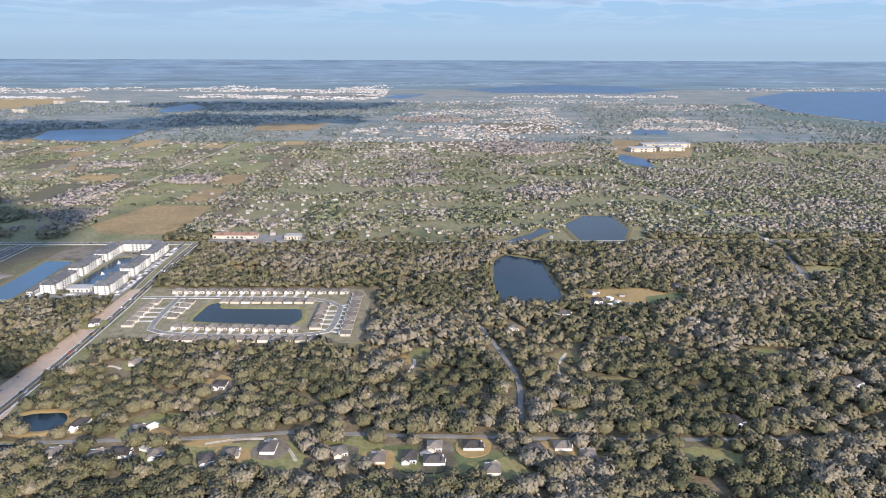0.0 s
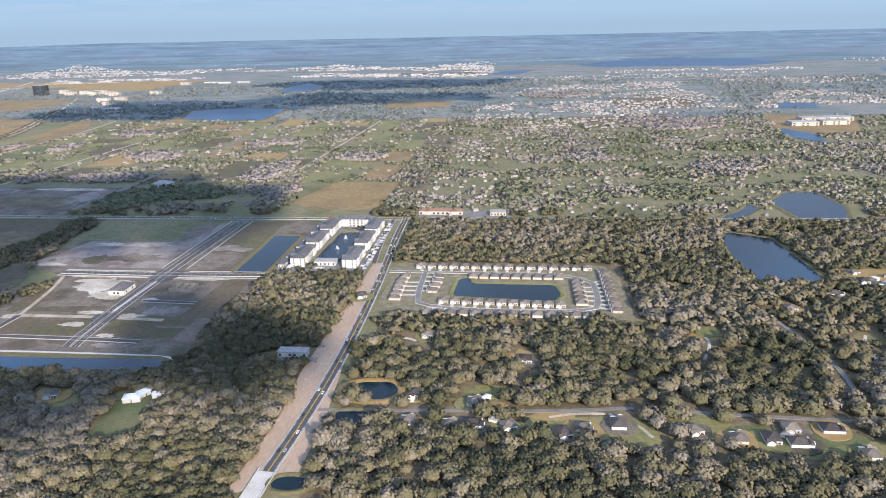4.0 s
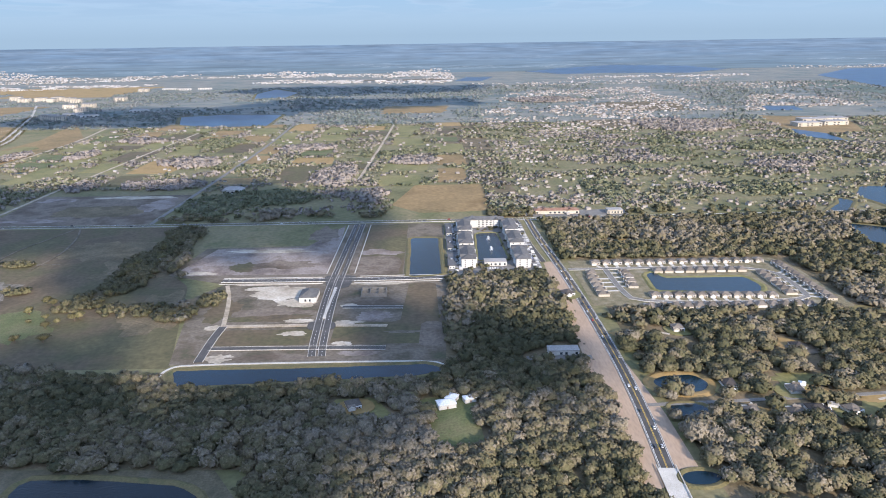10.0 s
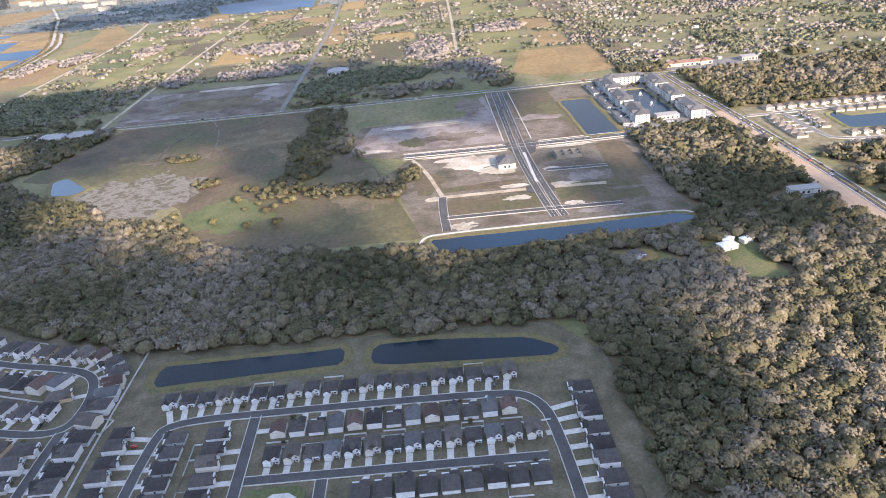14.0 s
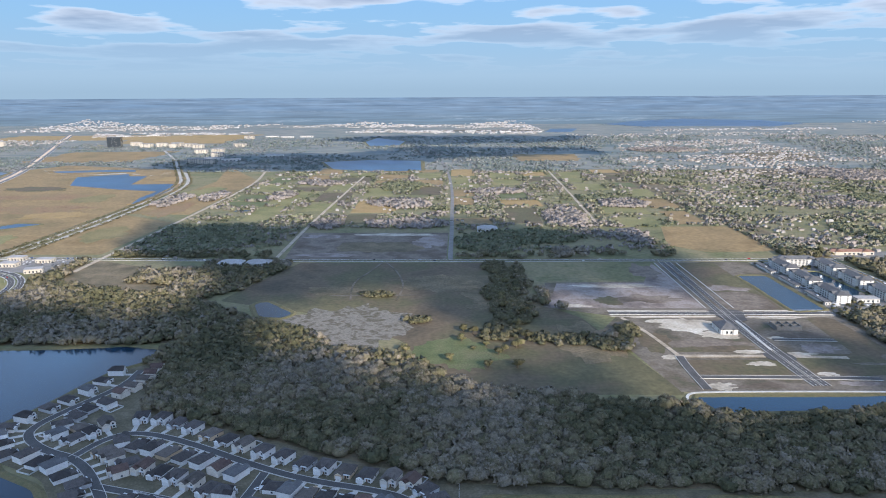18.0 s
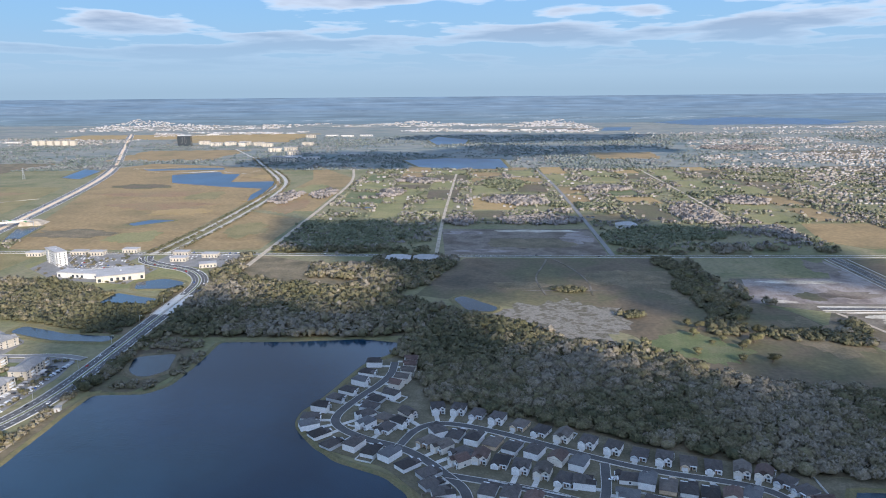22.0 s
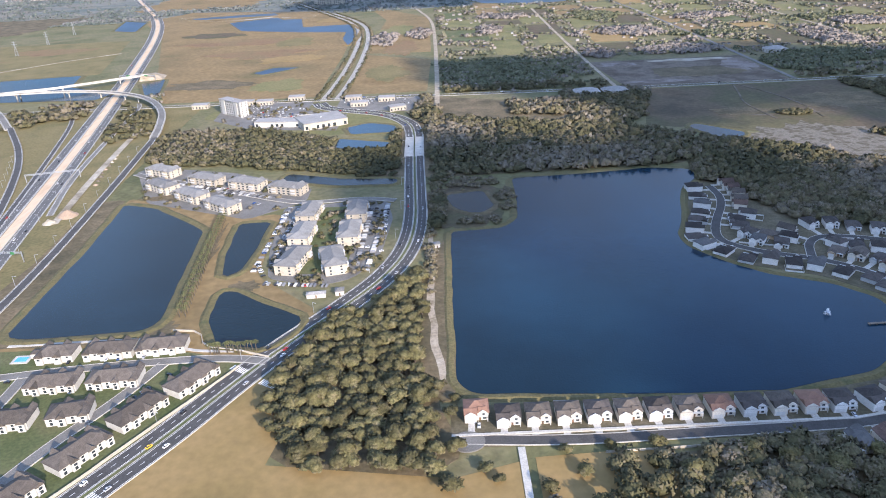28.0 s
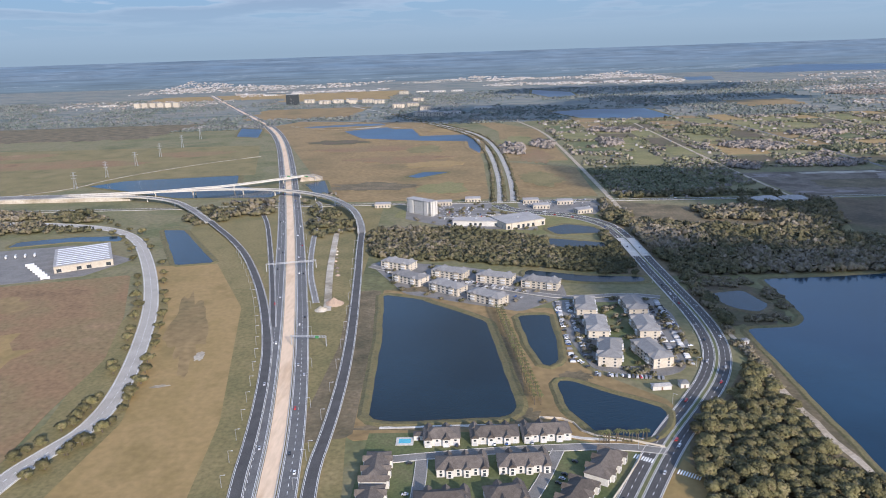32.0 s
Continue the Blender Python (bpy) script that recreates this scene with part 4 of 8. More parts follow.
pond("wood_lake", [(38, 623), (49, 647), (82, 627), (86, 532), (80, 512), (36, 519), (33, 558)], "blue lake in the woods with reedy edges", width=7, soft=1)
pond("wood_lake", [(127, 768), (158, 812), (191, 814), (194, 746), (172, 683), (133, 696)], "blue lake in the woods", width=6, soft=1)
pond("lake_arm", [(50, 690), (89, 733), (99, 757), (108, 740), (72, 690)], "narrow arm of the lake", width=5, soft=1)
pond("row_pond", [(-625, 242), (-625, 257), (-543, 257), (-543, 245)], "dark retention pond behind a row of houses", mat="pond_water", width=4, soft=1)
pond("row_pond", [(-530, 257), (-506, 257), (-462, 251), (-449, 242), (-452, 236), (-523, 241), (-531, 244)], "dark retention pond behind a row of houses", mat="pond_water", width=4, soft=1)
pond("creek", [(-249, 253), (-237, 254), (-231, 249), (-238, 244), (-250, 245)], "dark creek under the bridge", mat="pond_water", width=3)
pond("paddock_pond", [(-960, 985), (-945, 1000), (-925, 995), (-935, 980)], "small paddock pond", width=3)
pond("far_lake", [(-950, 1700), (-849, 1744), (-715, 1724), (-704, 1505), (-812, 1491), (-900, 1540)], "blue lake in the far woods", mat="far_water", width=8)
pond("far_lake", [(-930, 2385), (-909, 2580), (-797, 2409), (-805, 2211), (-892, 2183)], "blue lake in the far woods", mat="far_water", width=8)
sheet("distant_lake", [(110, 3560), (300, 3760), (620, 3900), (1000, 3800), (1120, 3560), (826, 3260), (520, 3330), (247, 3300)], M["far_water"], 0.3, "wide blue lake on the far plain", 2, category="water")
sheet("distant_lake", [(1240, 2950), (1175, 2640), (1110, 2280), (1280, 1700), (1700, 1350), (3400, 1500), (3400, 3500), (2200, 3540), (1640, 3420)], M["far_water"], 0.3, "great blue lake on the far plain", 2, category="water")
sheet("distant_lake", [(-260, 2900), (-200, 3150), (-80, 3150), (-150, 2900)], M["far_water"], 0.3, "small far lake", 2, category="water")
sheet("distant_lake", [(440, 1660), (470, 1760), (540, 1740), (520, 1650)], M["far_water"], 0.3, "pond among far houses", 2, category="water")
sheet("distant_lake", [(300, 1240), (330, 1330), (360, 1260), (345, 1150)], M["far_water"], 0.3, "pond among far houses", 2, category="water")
sheet("marsh_bank", [(1090, 2600), (1080, 2280), (1240, 1690), (1500, 1400), (1180, 1400), (980, 1800), (900, 2500)], M["hazed_far_pine"], 0.2, "reedy shore of the great lake", 2, False)

# ---- roads ----
road([(-3000, 720), (-1160, 700), (-800, 683), (-430, 683), (-60, 689), (500, 705), (1500, 720)], 8, "asphalt", "four-lane highway running straight across the plain", marks="e4", verge=3)
strip("highway_median", [(-3000, 720), (-1160, 700), (-800, 683), (-430, 683), (-60, 689), (500, 705), (1500, 720)], -0.8, 0.8, 0.42, M["meadow"])["kind"] = "structure"
arterial = [(-1146, 100), (-1121, 143), (-1099, 178), (-1086, 203), (-1070, 231), (-1049, 261), (-1031, 290), (-1020, 321), (-1016, 360), (-1018, 420), (-1020, 490), (-1021, 550), (-1026, 590), (-1050, 626), (-1085, 643), (-1112, 660), (-1120, 682)]
for off in (-4.0, 4.0):
    p, nrm = spine(arterial, times=1)
    road([tuple(v) for v in p + nrm * off], 6.0, "asphalt", "dark carriageway of the curving main road", marks="ec", verge=3, times=2)
strip("road_median", arterial, -1.0, 1.0, 0.42, M["lawn"])["kind"] = "structure"
road([(-1118, 690), (-1114, 760), (-1112, 900), (-1118, 1110), (-1140, 1290), (-1220, 1480), (-1330, 1750), (-1480, 2050)], 5.4, "pale_road", "pale avenue through the marsh", marks="c", verge=3)
road([(-1104, 690), (-1100, 760), (-1098, 900), (-1104, 1110), (-1126, 1290), (-1206, 1480)], 5.4, "pale_road", "pale avenue through the marsh", marks="c", verge=3)
road([(-1002, 640), (-1001, 760), (-1002, 1065), (-1006, 1300), (-1040, 1500)], 5, "track", "pale dirt road along the wood", kerb=False, verge=2)
road([(-640, 690), (-638, 860), (-637, 1300), (-660, 1700), (-720, 2300)], 5, "old_asphalt", "straight lane through paddocks", kerb=False, verge=2)
road([(-708, 676), (-716, 640), (-728, 600), (-722, 545)], 1.6, "soil", "faint trail across the pasture", "track", kerb=False)
road([(-704, 676), (-690, 640), (-680, 590), (-684, 545)], 1.6, "soil", "faint trail across the pasture", "track", kerb=False)
road([(-820, 690), (-822, 900), (-815, 1400)], 4, "track", "straight dirt lane", kerb=False, verge=2)
road([(-450, 900), (-440, 1200), (-430, 1600)], 4, "track", "straight dirt lane", kerb=False, verge=2)
# new boulevard and its streets
for off in (-3.0, 3.0):
    road([(-426 + off, 676), (-428 + off, 540), (-429 + off, 480), (-425 + off, 392), (-423 + off, 374)], 4.2, "asphalt", "new two-lane boulevard carriageway", marks="c", verge=1, times=2)
for y0, y1 in ((520, 672), (432, 492)):
    sheet("median", [(-428.2, y0), (-426.4, y0), (-425.8, y1), (-427.6, y1)], M["concrete" if y0 < 500 else "soil"], 0.3, "kerbed median of the boulevard", 0, False)
road([(-517, 511), (-431, 509), (-345, 511)], 7, "asphalt", "new cross street with pale kerbs", marks="ec")
sheet("junction", [(-439, 514), (-436, 520), (-416, 519), (-413, 513), (-416, 503), (-418, 490), (-433, 490), (-436, 503)], M["asphalt"], 0.17, "wide new junction of dark asphalt", 1, False)
sheet("junction", [(-434, 428), (-421, 428), (-417, 420), (-419, 412), (-433, 412), (-437, 420)], M["asphalt"], 0.17, "new junction of dark asphalt", 1, False)
for walk_line in (((-517, 503.5), (-438, 502)), ((-414, 502), (-347, 503.5)), ((-517, 517), (-440, 516)), ((-411, 517), (-347, 518)), ((-438, 524), (-437, 672)), ((-416, 524), (-415, 672))):
    road(list(walk_line), 0.7, "concrete", "pale new footpath", "path", kerb=False)
road([(-417, 452), (-375, 450)], 4, "asphalt", "short new street with pale kerbs")
road([(-491, 421), (-429, 421), (-384, 418)], 4, "track", "sandy street under construction", kerb=False)
road([(-490, 387), (-424, 386), (-383, 384)], 4.5, "asphalt", "new street with pale kerbs")
road([(-491, 421), (-492, 402), (-491, 369)], 5, "asphalt", "new street with pale kerbs")
road([(-508, 348), (-506, 362), (-496, 366), (-356, 366), (-348, 360)], 1.6, "concrete", "pale path above the pond", "path", kerb=False)
road([(-510, 500), (-500, 470), (-491, 421)], 3, "track", "sandy haul track", "track", kerb=False)
# the straight road beside the graded clay
road([(-258, 690), (-257, 620), (-252, 540), (-249, 460), (-248, 371), (-249, 330), (-251, 290), (-254, 255), (-255, 236), (-257, 190), (-258, 100)], 6.5, "asphalt", "straight busy road beside the graded clay", marks="ey", verge=3)
road([(-270, 690), (-268, 600), (-263, 545)], 4, "asphalt", "side lane of the straight road", verge=2)
road([(-300, 366), (-262, 366)], 5, "old_asphalt", "short drive to a low building", "driveway", kerb=False)
road([(-320, 292), (-262, 298)], 2, "track", "sandy drive among trees", "driveway", kerb=False)
road([(-246, 310), (-205, 312), (-175, 314), (-119, 317), (-86, 323), (-57, 320), (23, 317), (66, 315), (200, 316), (400, 330)], 3, "old_asphalt", "narrow lane through the woods", kerb=False, verge=1)
road([(16, 470), (28, 421), (36, 381), (32, 340), (30, 317)], 3, "old_asphalt", "narrow lane through the woods", kerb=False, verge=1)
road([(300, 560), (330, 680), (320, 800), (280, 1000)], 4, "old_asphalt", "lane through the woods", kerb=False, verge=1)
# housing estates
road([(-246, 524), (-217, 524), (-88, 525), (-86, 470), (-92, 447), (-212, 449), (-217, 475), (-217, 524)], 4, "old_asphalt", "estate street", times=2)
loop = [(-831, 397), (-831, 373), (-849, 338), (-855, 319), (-849, 308), (-834, 297), (-818, 291), (-805, 280), (-794, 266), (-784, 252), (-786, 232), (-795, 211), (-812, 189), (-826, 178), (-843, 171), (-862, 167), (-920, 166), (-960, 165), (-998, 168)]
road(loop, 4.5, "asphalt", "curving lakeside street with pale kerbs", times=2)
road([(-818, 291), (-811, 310), (-798, 317), (-770, 307), (-728, 283), (-701, 271), (-673, 264), (-658, 258), (-651, 248), (-649, 230), (-653, 218), (-672, 219), (-699, 228), (-730, 243), (-752, 254), (-776, 261), (-794, 266)], 4, "asphalt", "estate street with pale kerbs", times=2)
road([(-730, 243), (-726, 256), (-723, 278)], 4, "asphalt", "estate street with pale kerbs")
road([(-730, 243), (-745, 222), (-758, 195), (-768, 160), (-770, 120)], 4, "asphalt", "estate street with pale kerbs")
road([(-788, 226), (-768, 222), (-750, 216)], 4, "asphalt", "estate street with pale kerbs")
road([(-822, 178), (-806, 168), (-780, 161), (-740, 160)], 4, "asphalt", "estate street with pale kerbs")
road([(-653, 218), (-654, 200), (-655, 110)], 4, "asphalt", "estate street with pale kerbs")
road([(-615, 110), (-614, 210), (-606, 217), (-570, 217), (-480, 215), (-466, 211), (-460, 194), (-458, 110)], 4, "asphalt", "estate street with pale kerbs", times=2)
road([(-575, 216), (-575, 110)], 4, "asphalt", "estate street with pale kerbs")
road([(-977, 163), (-977, 110)], 2.4, "concrete", "pale path across the dry grass", "path", kerb=False)
sheet("sandy_track", [(-1008, 345), (-1009, 271), (-1006.5, 228), (-1003, 200), (-1001, 204), (-1003.6, 232), (-1005.4, 275), (-1005.6, 343)], M["track"], 0.1, "rutted sandy track along the lake", 1, True, 2.0)
sheet("bare_verge", [(-1010, 300), (-1012, 220), (-1004, 188), (-998, 190), (-998, 340)], M["woodfloor"], 0.07, "brown scrubby verge between track and lake", 1, True, 1.5)
sheet("turning_circle", [(-1001, 166), (-998, 171.5), (-992, 172), (-988, 168), (-990, 162.5), (-997, 161)], M["old_asphalt"], 0.16, "turning circle at the end of the street", 2, False)
road([(-573, 180.5), (-520, 179.5), (-466, 178)], 4, "asphalt", "estate street with pale kerbs")
road([(-545, 178), (-546, 110)], 4, "asphalt", "estate street with pale kerbs")
road([(-752, 214), (-731, 201), (-709, 185), (-689, 173), (-665, 169), (-643, 168), (-615, 169)], 4.5, "asphalt", "wide estate street with pale kerbs", times=2)
road([(-689, 173), (-690, 110)], 4, "asphalt", "estate street with pale kerbs")
sheet("lawn", [(-728, 193), (-702, 175), (-713, 168), (-735, 176)], M["lawn"], 0.1, "green lawn in the bend of a street", 1)
sheet("pool_deck", [(-572, 176), (-550, 176), (-550, 152), (-572, 152)], M["lawn"], 0.1, "lawn round the estate pool", 1)
sheet("pool_deck", [(-564, 173), (-553, 173), (-552, 163), (-565, 163)], M["concrete"], 0.12, "pale deck round the estate pool", 1)
pond("estate_basin", [(-500, 142), (-498, 151), (-468, 152), (-470, 142)], "dark basin behind the houses", mat="pond_water", width=3, soft=1)
# townhouse streets
road([(-1195, 216), (-1154, 222), (-1115, 225), (-1090, 225), (-1074, 221)], 4.5, "old_asphalt", "townhouse street with pale kerbs")
road([(-1150, 150), (-1140, 175), (-1127, 198), (-1117, 223)], 4.5, "old_asphalt", "townhouse street with pale kerbs")
road([(-1175, 150), (-1172, 200), (-1172, 218)], 4.5, "old_asphalt", "townhouse street with pale kerbs")
road([(-1192, 242), (-1160, 243), (-1120, 243), (-1112, 232), (-1090, 230)], 1.6, "concrete", "winding pale footpath", "path", kerb=False)
# expressway and access road
hwy = [(-1212, 80), (-1229, 194), (-1236, 243), (-1256, 342), (-1286, 472), (-1320, 614), (-1404, 947), (-1494, 1275), (-1586, 1539), (-1775, 1948), (-2173, 2832)]
road(hwy, 6.5, "clay", "graded construction strip in the middle of the expressway", "construction_strip", kerb=False, verge=6)
for off, lab in ((-8.0, "eastern"), (8.0, "western")):
    p, nrm = spine(hwy, times=1)
    road([tuple(v) for v in p + nrm * off], 7.0, "mid_asphalt", lab + " carriageway of the expressway", "expressway", marks="ec", verge=3, times=2)
for off in (-3.6, 3.6):
    strip("median_barrier", hwy, off - 0.2, off + 0.2, 0.85, M["concrete"], None, "concrete barrier along the construction strip")["kind"] = "structure"
acc = [(-1342, 110), (-1337, 205), (-1330, 225), (-1322, 244), (-1324, 276), (-1338, 330), (-1362, 403), (-1404, 494), (-1462, 597), (-1540, 640), (-1700, 660)]
road(acc, 9.5, "pale_road", "pale divided road curving round the brown field", marks="ec", verge=2)

# ---- houses ----


def inside(p, xs, ys):
    """Which of the points lie in the outline."""
    q = np.asarray(p, float)
    near = (xs >= q[:, 0].min()) & (xs <= q[:, 0].max()) & (ys >= q[:, 1].min()) & (ys <= q[:, 1].max())
    result = np.zeros(xs.shape, bool)
    if not near.any():
        return result
    x, y, ok = xs[near], ys[near], np.zeros(int(near.sum()), bool)
    for (xi, yi), (xj, yj) in zip(q, np.roll(q, 1, 0)):
        if yi != yj:
            ok ^= ((yi > y) != (yj > y)) & (x < (xj - xi) * (y - yi) / (yj - yi) + xi)
    result[near] = ok
    return result


def hip(bm, x0, x1, y0, y1, z, rise, over=0.35, gable=False, fascia=0.14):
    """A hipped or gabled roof over the rectangle, with eaves."""
    x0, x1, y0, y1 = x0 - over, x1 + over, y0 - over, y1 + over
    w, d = x1 - x0, y1 - y0
    base = [bm.verts.new(v) for v in ((x0, y0, z), (x1, y0, z), (x1, y1, z), (x0, y1, z))]
    low = [bm.verts.new((v.co.x, v.co.y, z - fascia)) for v in base]
    run = 0.0 if gable else min(w, d) / 2
    if w >= d:
        r = [bm.verts.new((x0 + run, (y0 + y1) / 2, z + rise)), bm.verts.new((x1 - run, (y0 + y1) / 2, z + rise))]
        fs = [(base[0], base[1], r[1], r[0]), (base[2], base[3], r[0], r[1]), (base[1], base[2], r[1]), (base[3], base[0], r[0])]
    else:
        r = [bm.verts.new(((x0 + x1) / 2, y0 + run, z + rise)), bm.verts.new(((x0 + x1) / 2, y1 - run, z + rise))]
        fs = [(base[1], base[2], r[1], r[0]), (base[3], base[0], r[0], r[1]), (base[0], base[1], r[0]), (base[2], base[3], r[1])]
    for f in fs:
        bm.faces.new(f)
    for i in range(4):
        j = (i + 1) % 4
        bm.faces.new((low[i], low[j], base[j], base[i]))
    bm.faces.new(low[::-1])


def window(parent, x, y, z, w, h, side):
    """A framed window on a wall that faces side ('s', 'n', 'e' or 'w')."""
    t = 0.06
    bm = bmesh.new()
    f = 0.09

    def slab(u0, u1, v0, v1, out):
        if side in "sn":
            a, b = (y - out, y + 0.02) if side == "s" else (y - 0.02, y + out)
            box(bm, x + u0, x + u1, a, b, z + v0, z + v1)
        else:
            a, b = (x - out, x + 0.02) if side == "w" else (x - 0.02, x + out)
            box(bm, a, b, y + u0, y + u1, z + v0, z + v1)
    slab(-w / 2 - f, w / 2 + f, -f, 0, t), slab(-w / 2 - f, w / 2 + f, h, h + f, t)
    slab(-w / 2 - f, -w / 2, 0, h, t), slab(w / 2, w / 2 + f, 0, h, t)
    framed = len(bm.faces)
    slab(-w / 2, w / 2, 0, h, 0.025)
    bm.faces.ensure_lookup_table()
    for f_ in bm.faces[framed:]:
        f_.material_index = 1
    win = part("window", bm, M["trim"], parent)
    win.data.materials.append(M["glass"])
    return win


def peak(bm, x0, x1, y, z, rise):
    """The wall inside a gable that faces -y, a thin wedge."""
    a = [bm.verts.new(v) for v in ((x0, y, z), (x1, y, z), ((x0 + x1) / 2, y, z + rise))]
    b = [bm.verts.new((v.co.x, y + 0.3, v.co.z)) for v in a]
    bm.faces.new(a), bm.faces.new(b[::-1])
    for i in range(3):
        bm.faces.new((a[i], b[i], b[(i + 1) % 3], a[(i + 1) % 3]))


def house(w, d, storeys, roof_mat, wall_mat, label, gable=False, name="house", lanai=False):
    """A house with its front to -y: body, garage wing, roofs, doors and windows."""
    ob = tagged(new(name), label, "house", "houses of the estates")
    h = 2.2 if storeys == 1 else 3.5
    gw, gd = w * 0.5, d * 0.16
    bm = bmesh.new()
    box(bm, -w / 2, w / 2, -d / 2 + gd, d / 2, 0, h)
    wing = h if storeys == 2 else 2.16
    box(bm, -w / 2, -w / 2 + gw, -d / 2, -d / 2 + gd + 0.02, 0, wing)
    peak(bm, -w / 2 + 0.02, -w / 2 + gw - 0.02, -d / 2 - 0.33, wing + 0.1, gw * 0.28)
    if storeys == 2:
        peak(bm, w * 0.08, w * 0.44, -d / 2 + gd - 0.37, h + 0.1, w * 0.13)
    if gable:
        peak(bm, -w / 2 + 0.1, w / 2 - 0.1, d / 2 + 0.07, h + 0.1, min(w, d) * 0.24)
    part("wall", bm, M[wall_mat], ob)
    bm = bmesh.new()
    hip(bm, -w / 2, w / 2, -d / 2 + gd, d / 2, h + 0.14, min(w, d) * 0.27, gable=gable)
    roof = part("roof", bm, M[roof_mat], ob)
    bm = bmesh.new()
    hip(bm, -w / 2 + 0.05, -w / 2 + gw - 0.05, -d / 2 + 0.05, -d / 2 + gd + 1.6 + 0.8 * (storeys == 2), wing + 0.15, gw * 0.34, gable=True)
    if storeys == 2:
        hip(bm, w * 0.1, w * 0.42, -d / 2 + gd, -d / 2 + gd + 2.4, h + 0.16, w * 0.17, gable=True)
    part("garage_roof", bm, M[roof_mat], ob)
    bm = bmesh.new()
    box(bm, -w / 2 + gw + 0.3, w / 2 - 0.2, -d / 2 + gd - 1.0, -d / 2 + gd, 2.2, 2.36)
    for px in (-w / 2 + gw + 0.45, w / 2 - 0.35):
        box(bm, px - 0.09, px + 0.09, -d / 2 + gd - 0.95, -d / 2 + gd - 0.77, 0, 2.2)
    part("porch", bm, M["trim"], ob)
    box_part("garage_door", (-w / 2 + gw * 0.14, -w / 2 + gw * 0.86, -d / 2 - 0.04, -d / 2 + 0.03, 0.02, 1.75), M["trim"], ob)
    box_part("front_door", (w * 0.1, w * 0.1 + 0.75, -d / 2 + gd - 0.05, -d / 2 + gd + 0.03, 0.02, 1.75), M["door"], ob)
    window(ob, w * 0.33, -d / 2 + gd, 0.6, 1.0, 1.0, "s")
    if storeys == 2:
        for wx in (-0.3, 0.3):
            window(ob, w * wx, -d / 2 + gd, 2.3, 1.0, 0.85, "s")
    window(ob, w / 2, 0.1 * d, 0.7, 0.9, 0.9, "e")
    if lanai:
        bm = bmesh.new()
        box(bm, -w * 0.3, w * 0.3, d / 2, d / 2 + 1.6, 2.0, 2.1)
        for px in (-w * 0.28, w * 0.28):
            box(bm, px - 0.06, px + 0.06, d / 2 + 1.45, d / 2 + 1.57, 0, 2.0)
        part("lanai", bm, M["trim"], ob)
    return ob


KINDS = {
    "white_two": (7.0, 9.4, 2, "roof_dark", "house_white", "white two-storey house with a dark shingle roof"),
    "cream_two": (6.9, 9.2, 2, "roof_brown", "house_cream", "cream two-storey house with a brown gabled roof", True),
    "tan_one": (7.0, 10.2, 1, "roof_brown", "wall_tan", "tan single-storey house with a brown shingle roof"),
    "white_one": (7.0, 10.2, 1, "roof_dark", "house_white", "white single-storey house with a dark shingle roof"),
    "grey_two": (6.9, 9.6, 2, "roof_slate", "house_white", "white two-storey house with a grey shingle roof"),
    "grey_one": (7.0, 10.0, 1, "roof_dark", "wall_grey", "grey single-storey house with a dark roof"),
    "red_two": (7.0, 8.6, 2, "russet", "house_cream", "cream two-storey house with a russet gabled roof", True),
    "big_white": (8.4, 9.0, 2, "roof_dark", "house_white", "large white lakeside house with a dark hipped roof"),
    "big_brown": (8.4, 9.0, 2, "roof_brown", "house_cream", "large cream lakeside house with a brown hipped roof"),
    "big_red": (8.4, 9.0, 2, "roof_red", "house_cream", "large lakeside house with a terracotta roof"),
    "small_tan": (7.6, 9.2, 1, "roof_tan", "wall_cream", "small cream house with a pale brown roof"),
    "small_grey": (7.6, 9.0, 1, "roof_tan", "wall_white", "small white house with a pale tan roof"),
}
MADE = {}


def nearest_road(x, y):
    best = (1e9, 0.0, -1.0)
    for p, _ in ROADS:
        d = p - (x, y)
        i = int(np.argmin((d ** 2).sum(1)))
        q = float((d[i] ** 2).sum())
        for a, b in ((i - 1, i), (i, i + 1)):
            if a < 0 or b >= len(p):
                continue
            s = p[b] - p[a]
            u = np.clip(((x, y) - p[a]) @ s / max(s @ s, 1e-9), 0, 1)
            v = p[a] + s * u - (x, y)
            q = float(v @ v)
            if q < best[0]:
                best = (q, v[0], v[1])
    return math.sqrt(best[0]), best[1], best[2]


HOUSES = []


def drive(x, y, dx, dy, length, w=2.4):
    """A short pale drive from a house towards its street."""
    n = math.hypot(dx, dy)
    dx, dy = dx / n, dy / n
    c, s = (x + dx * 4.2 - dy * -1.4, y + dy * 4.2 + dx * -1.4), (x + dx * length - dy * -1.4, y + dy * length + dx * -1.4)
    px, py = -dy * w / 2, dx * w / 2
    LEVEL[0] += 0.0003
    bm = bmesh.new()
    top = [bm.verts.new((a, b, 0.17 + LEVEL[0] * 0.3)) for a, b in ((c[0] - px, c[1] - py), (s[0] - px, s[1] - py), (s[0] + px, s[1] + py), (c[0] + px, c[1] + py))]
    low = [bm.verts.new((v.co.x, v.co.y, 0.0)) for v in top]
    bm.faces.new(top)
    for i in range(4):
        bm.faces.new((low[i], low[(i + 1) % 4], top[(i + 1) % 4], top[i]))
    bmesh.ops.recalc_face_normals(bm, faces=bm.faces[:])
    tagged(part("driveway", bm, M["concrete"], None), "pale concrete drive from street to garage", "driveway", kind="structure")


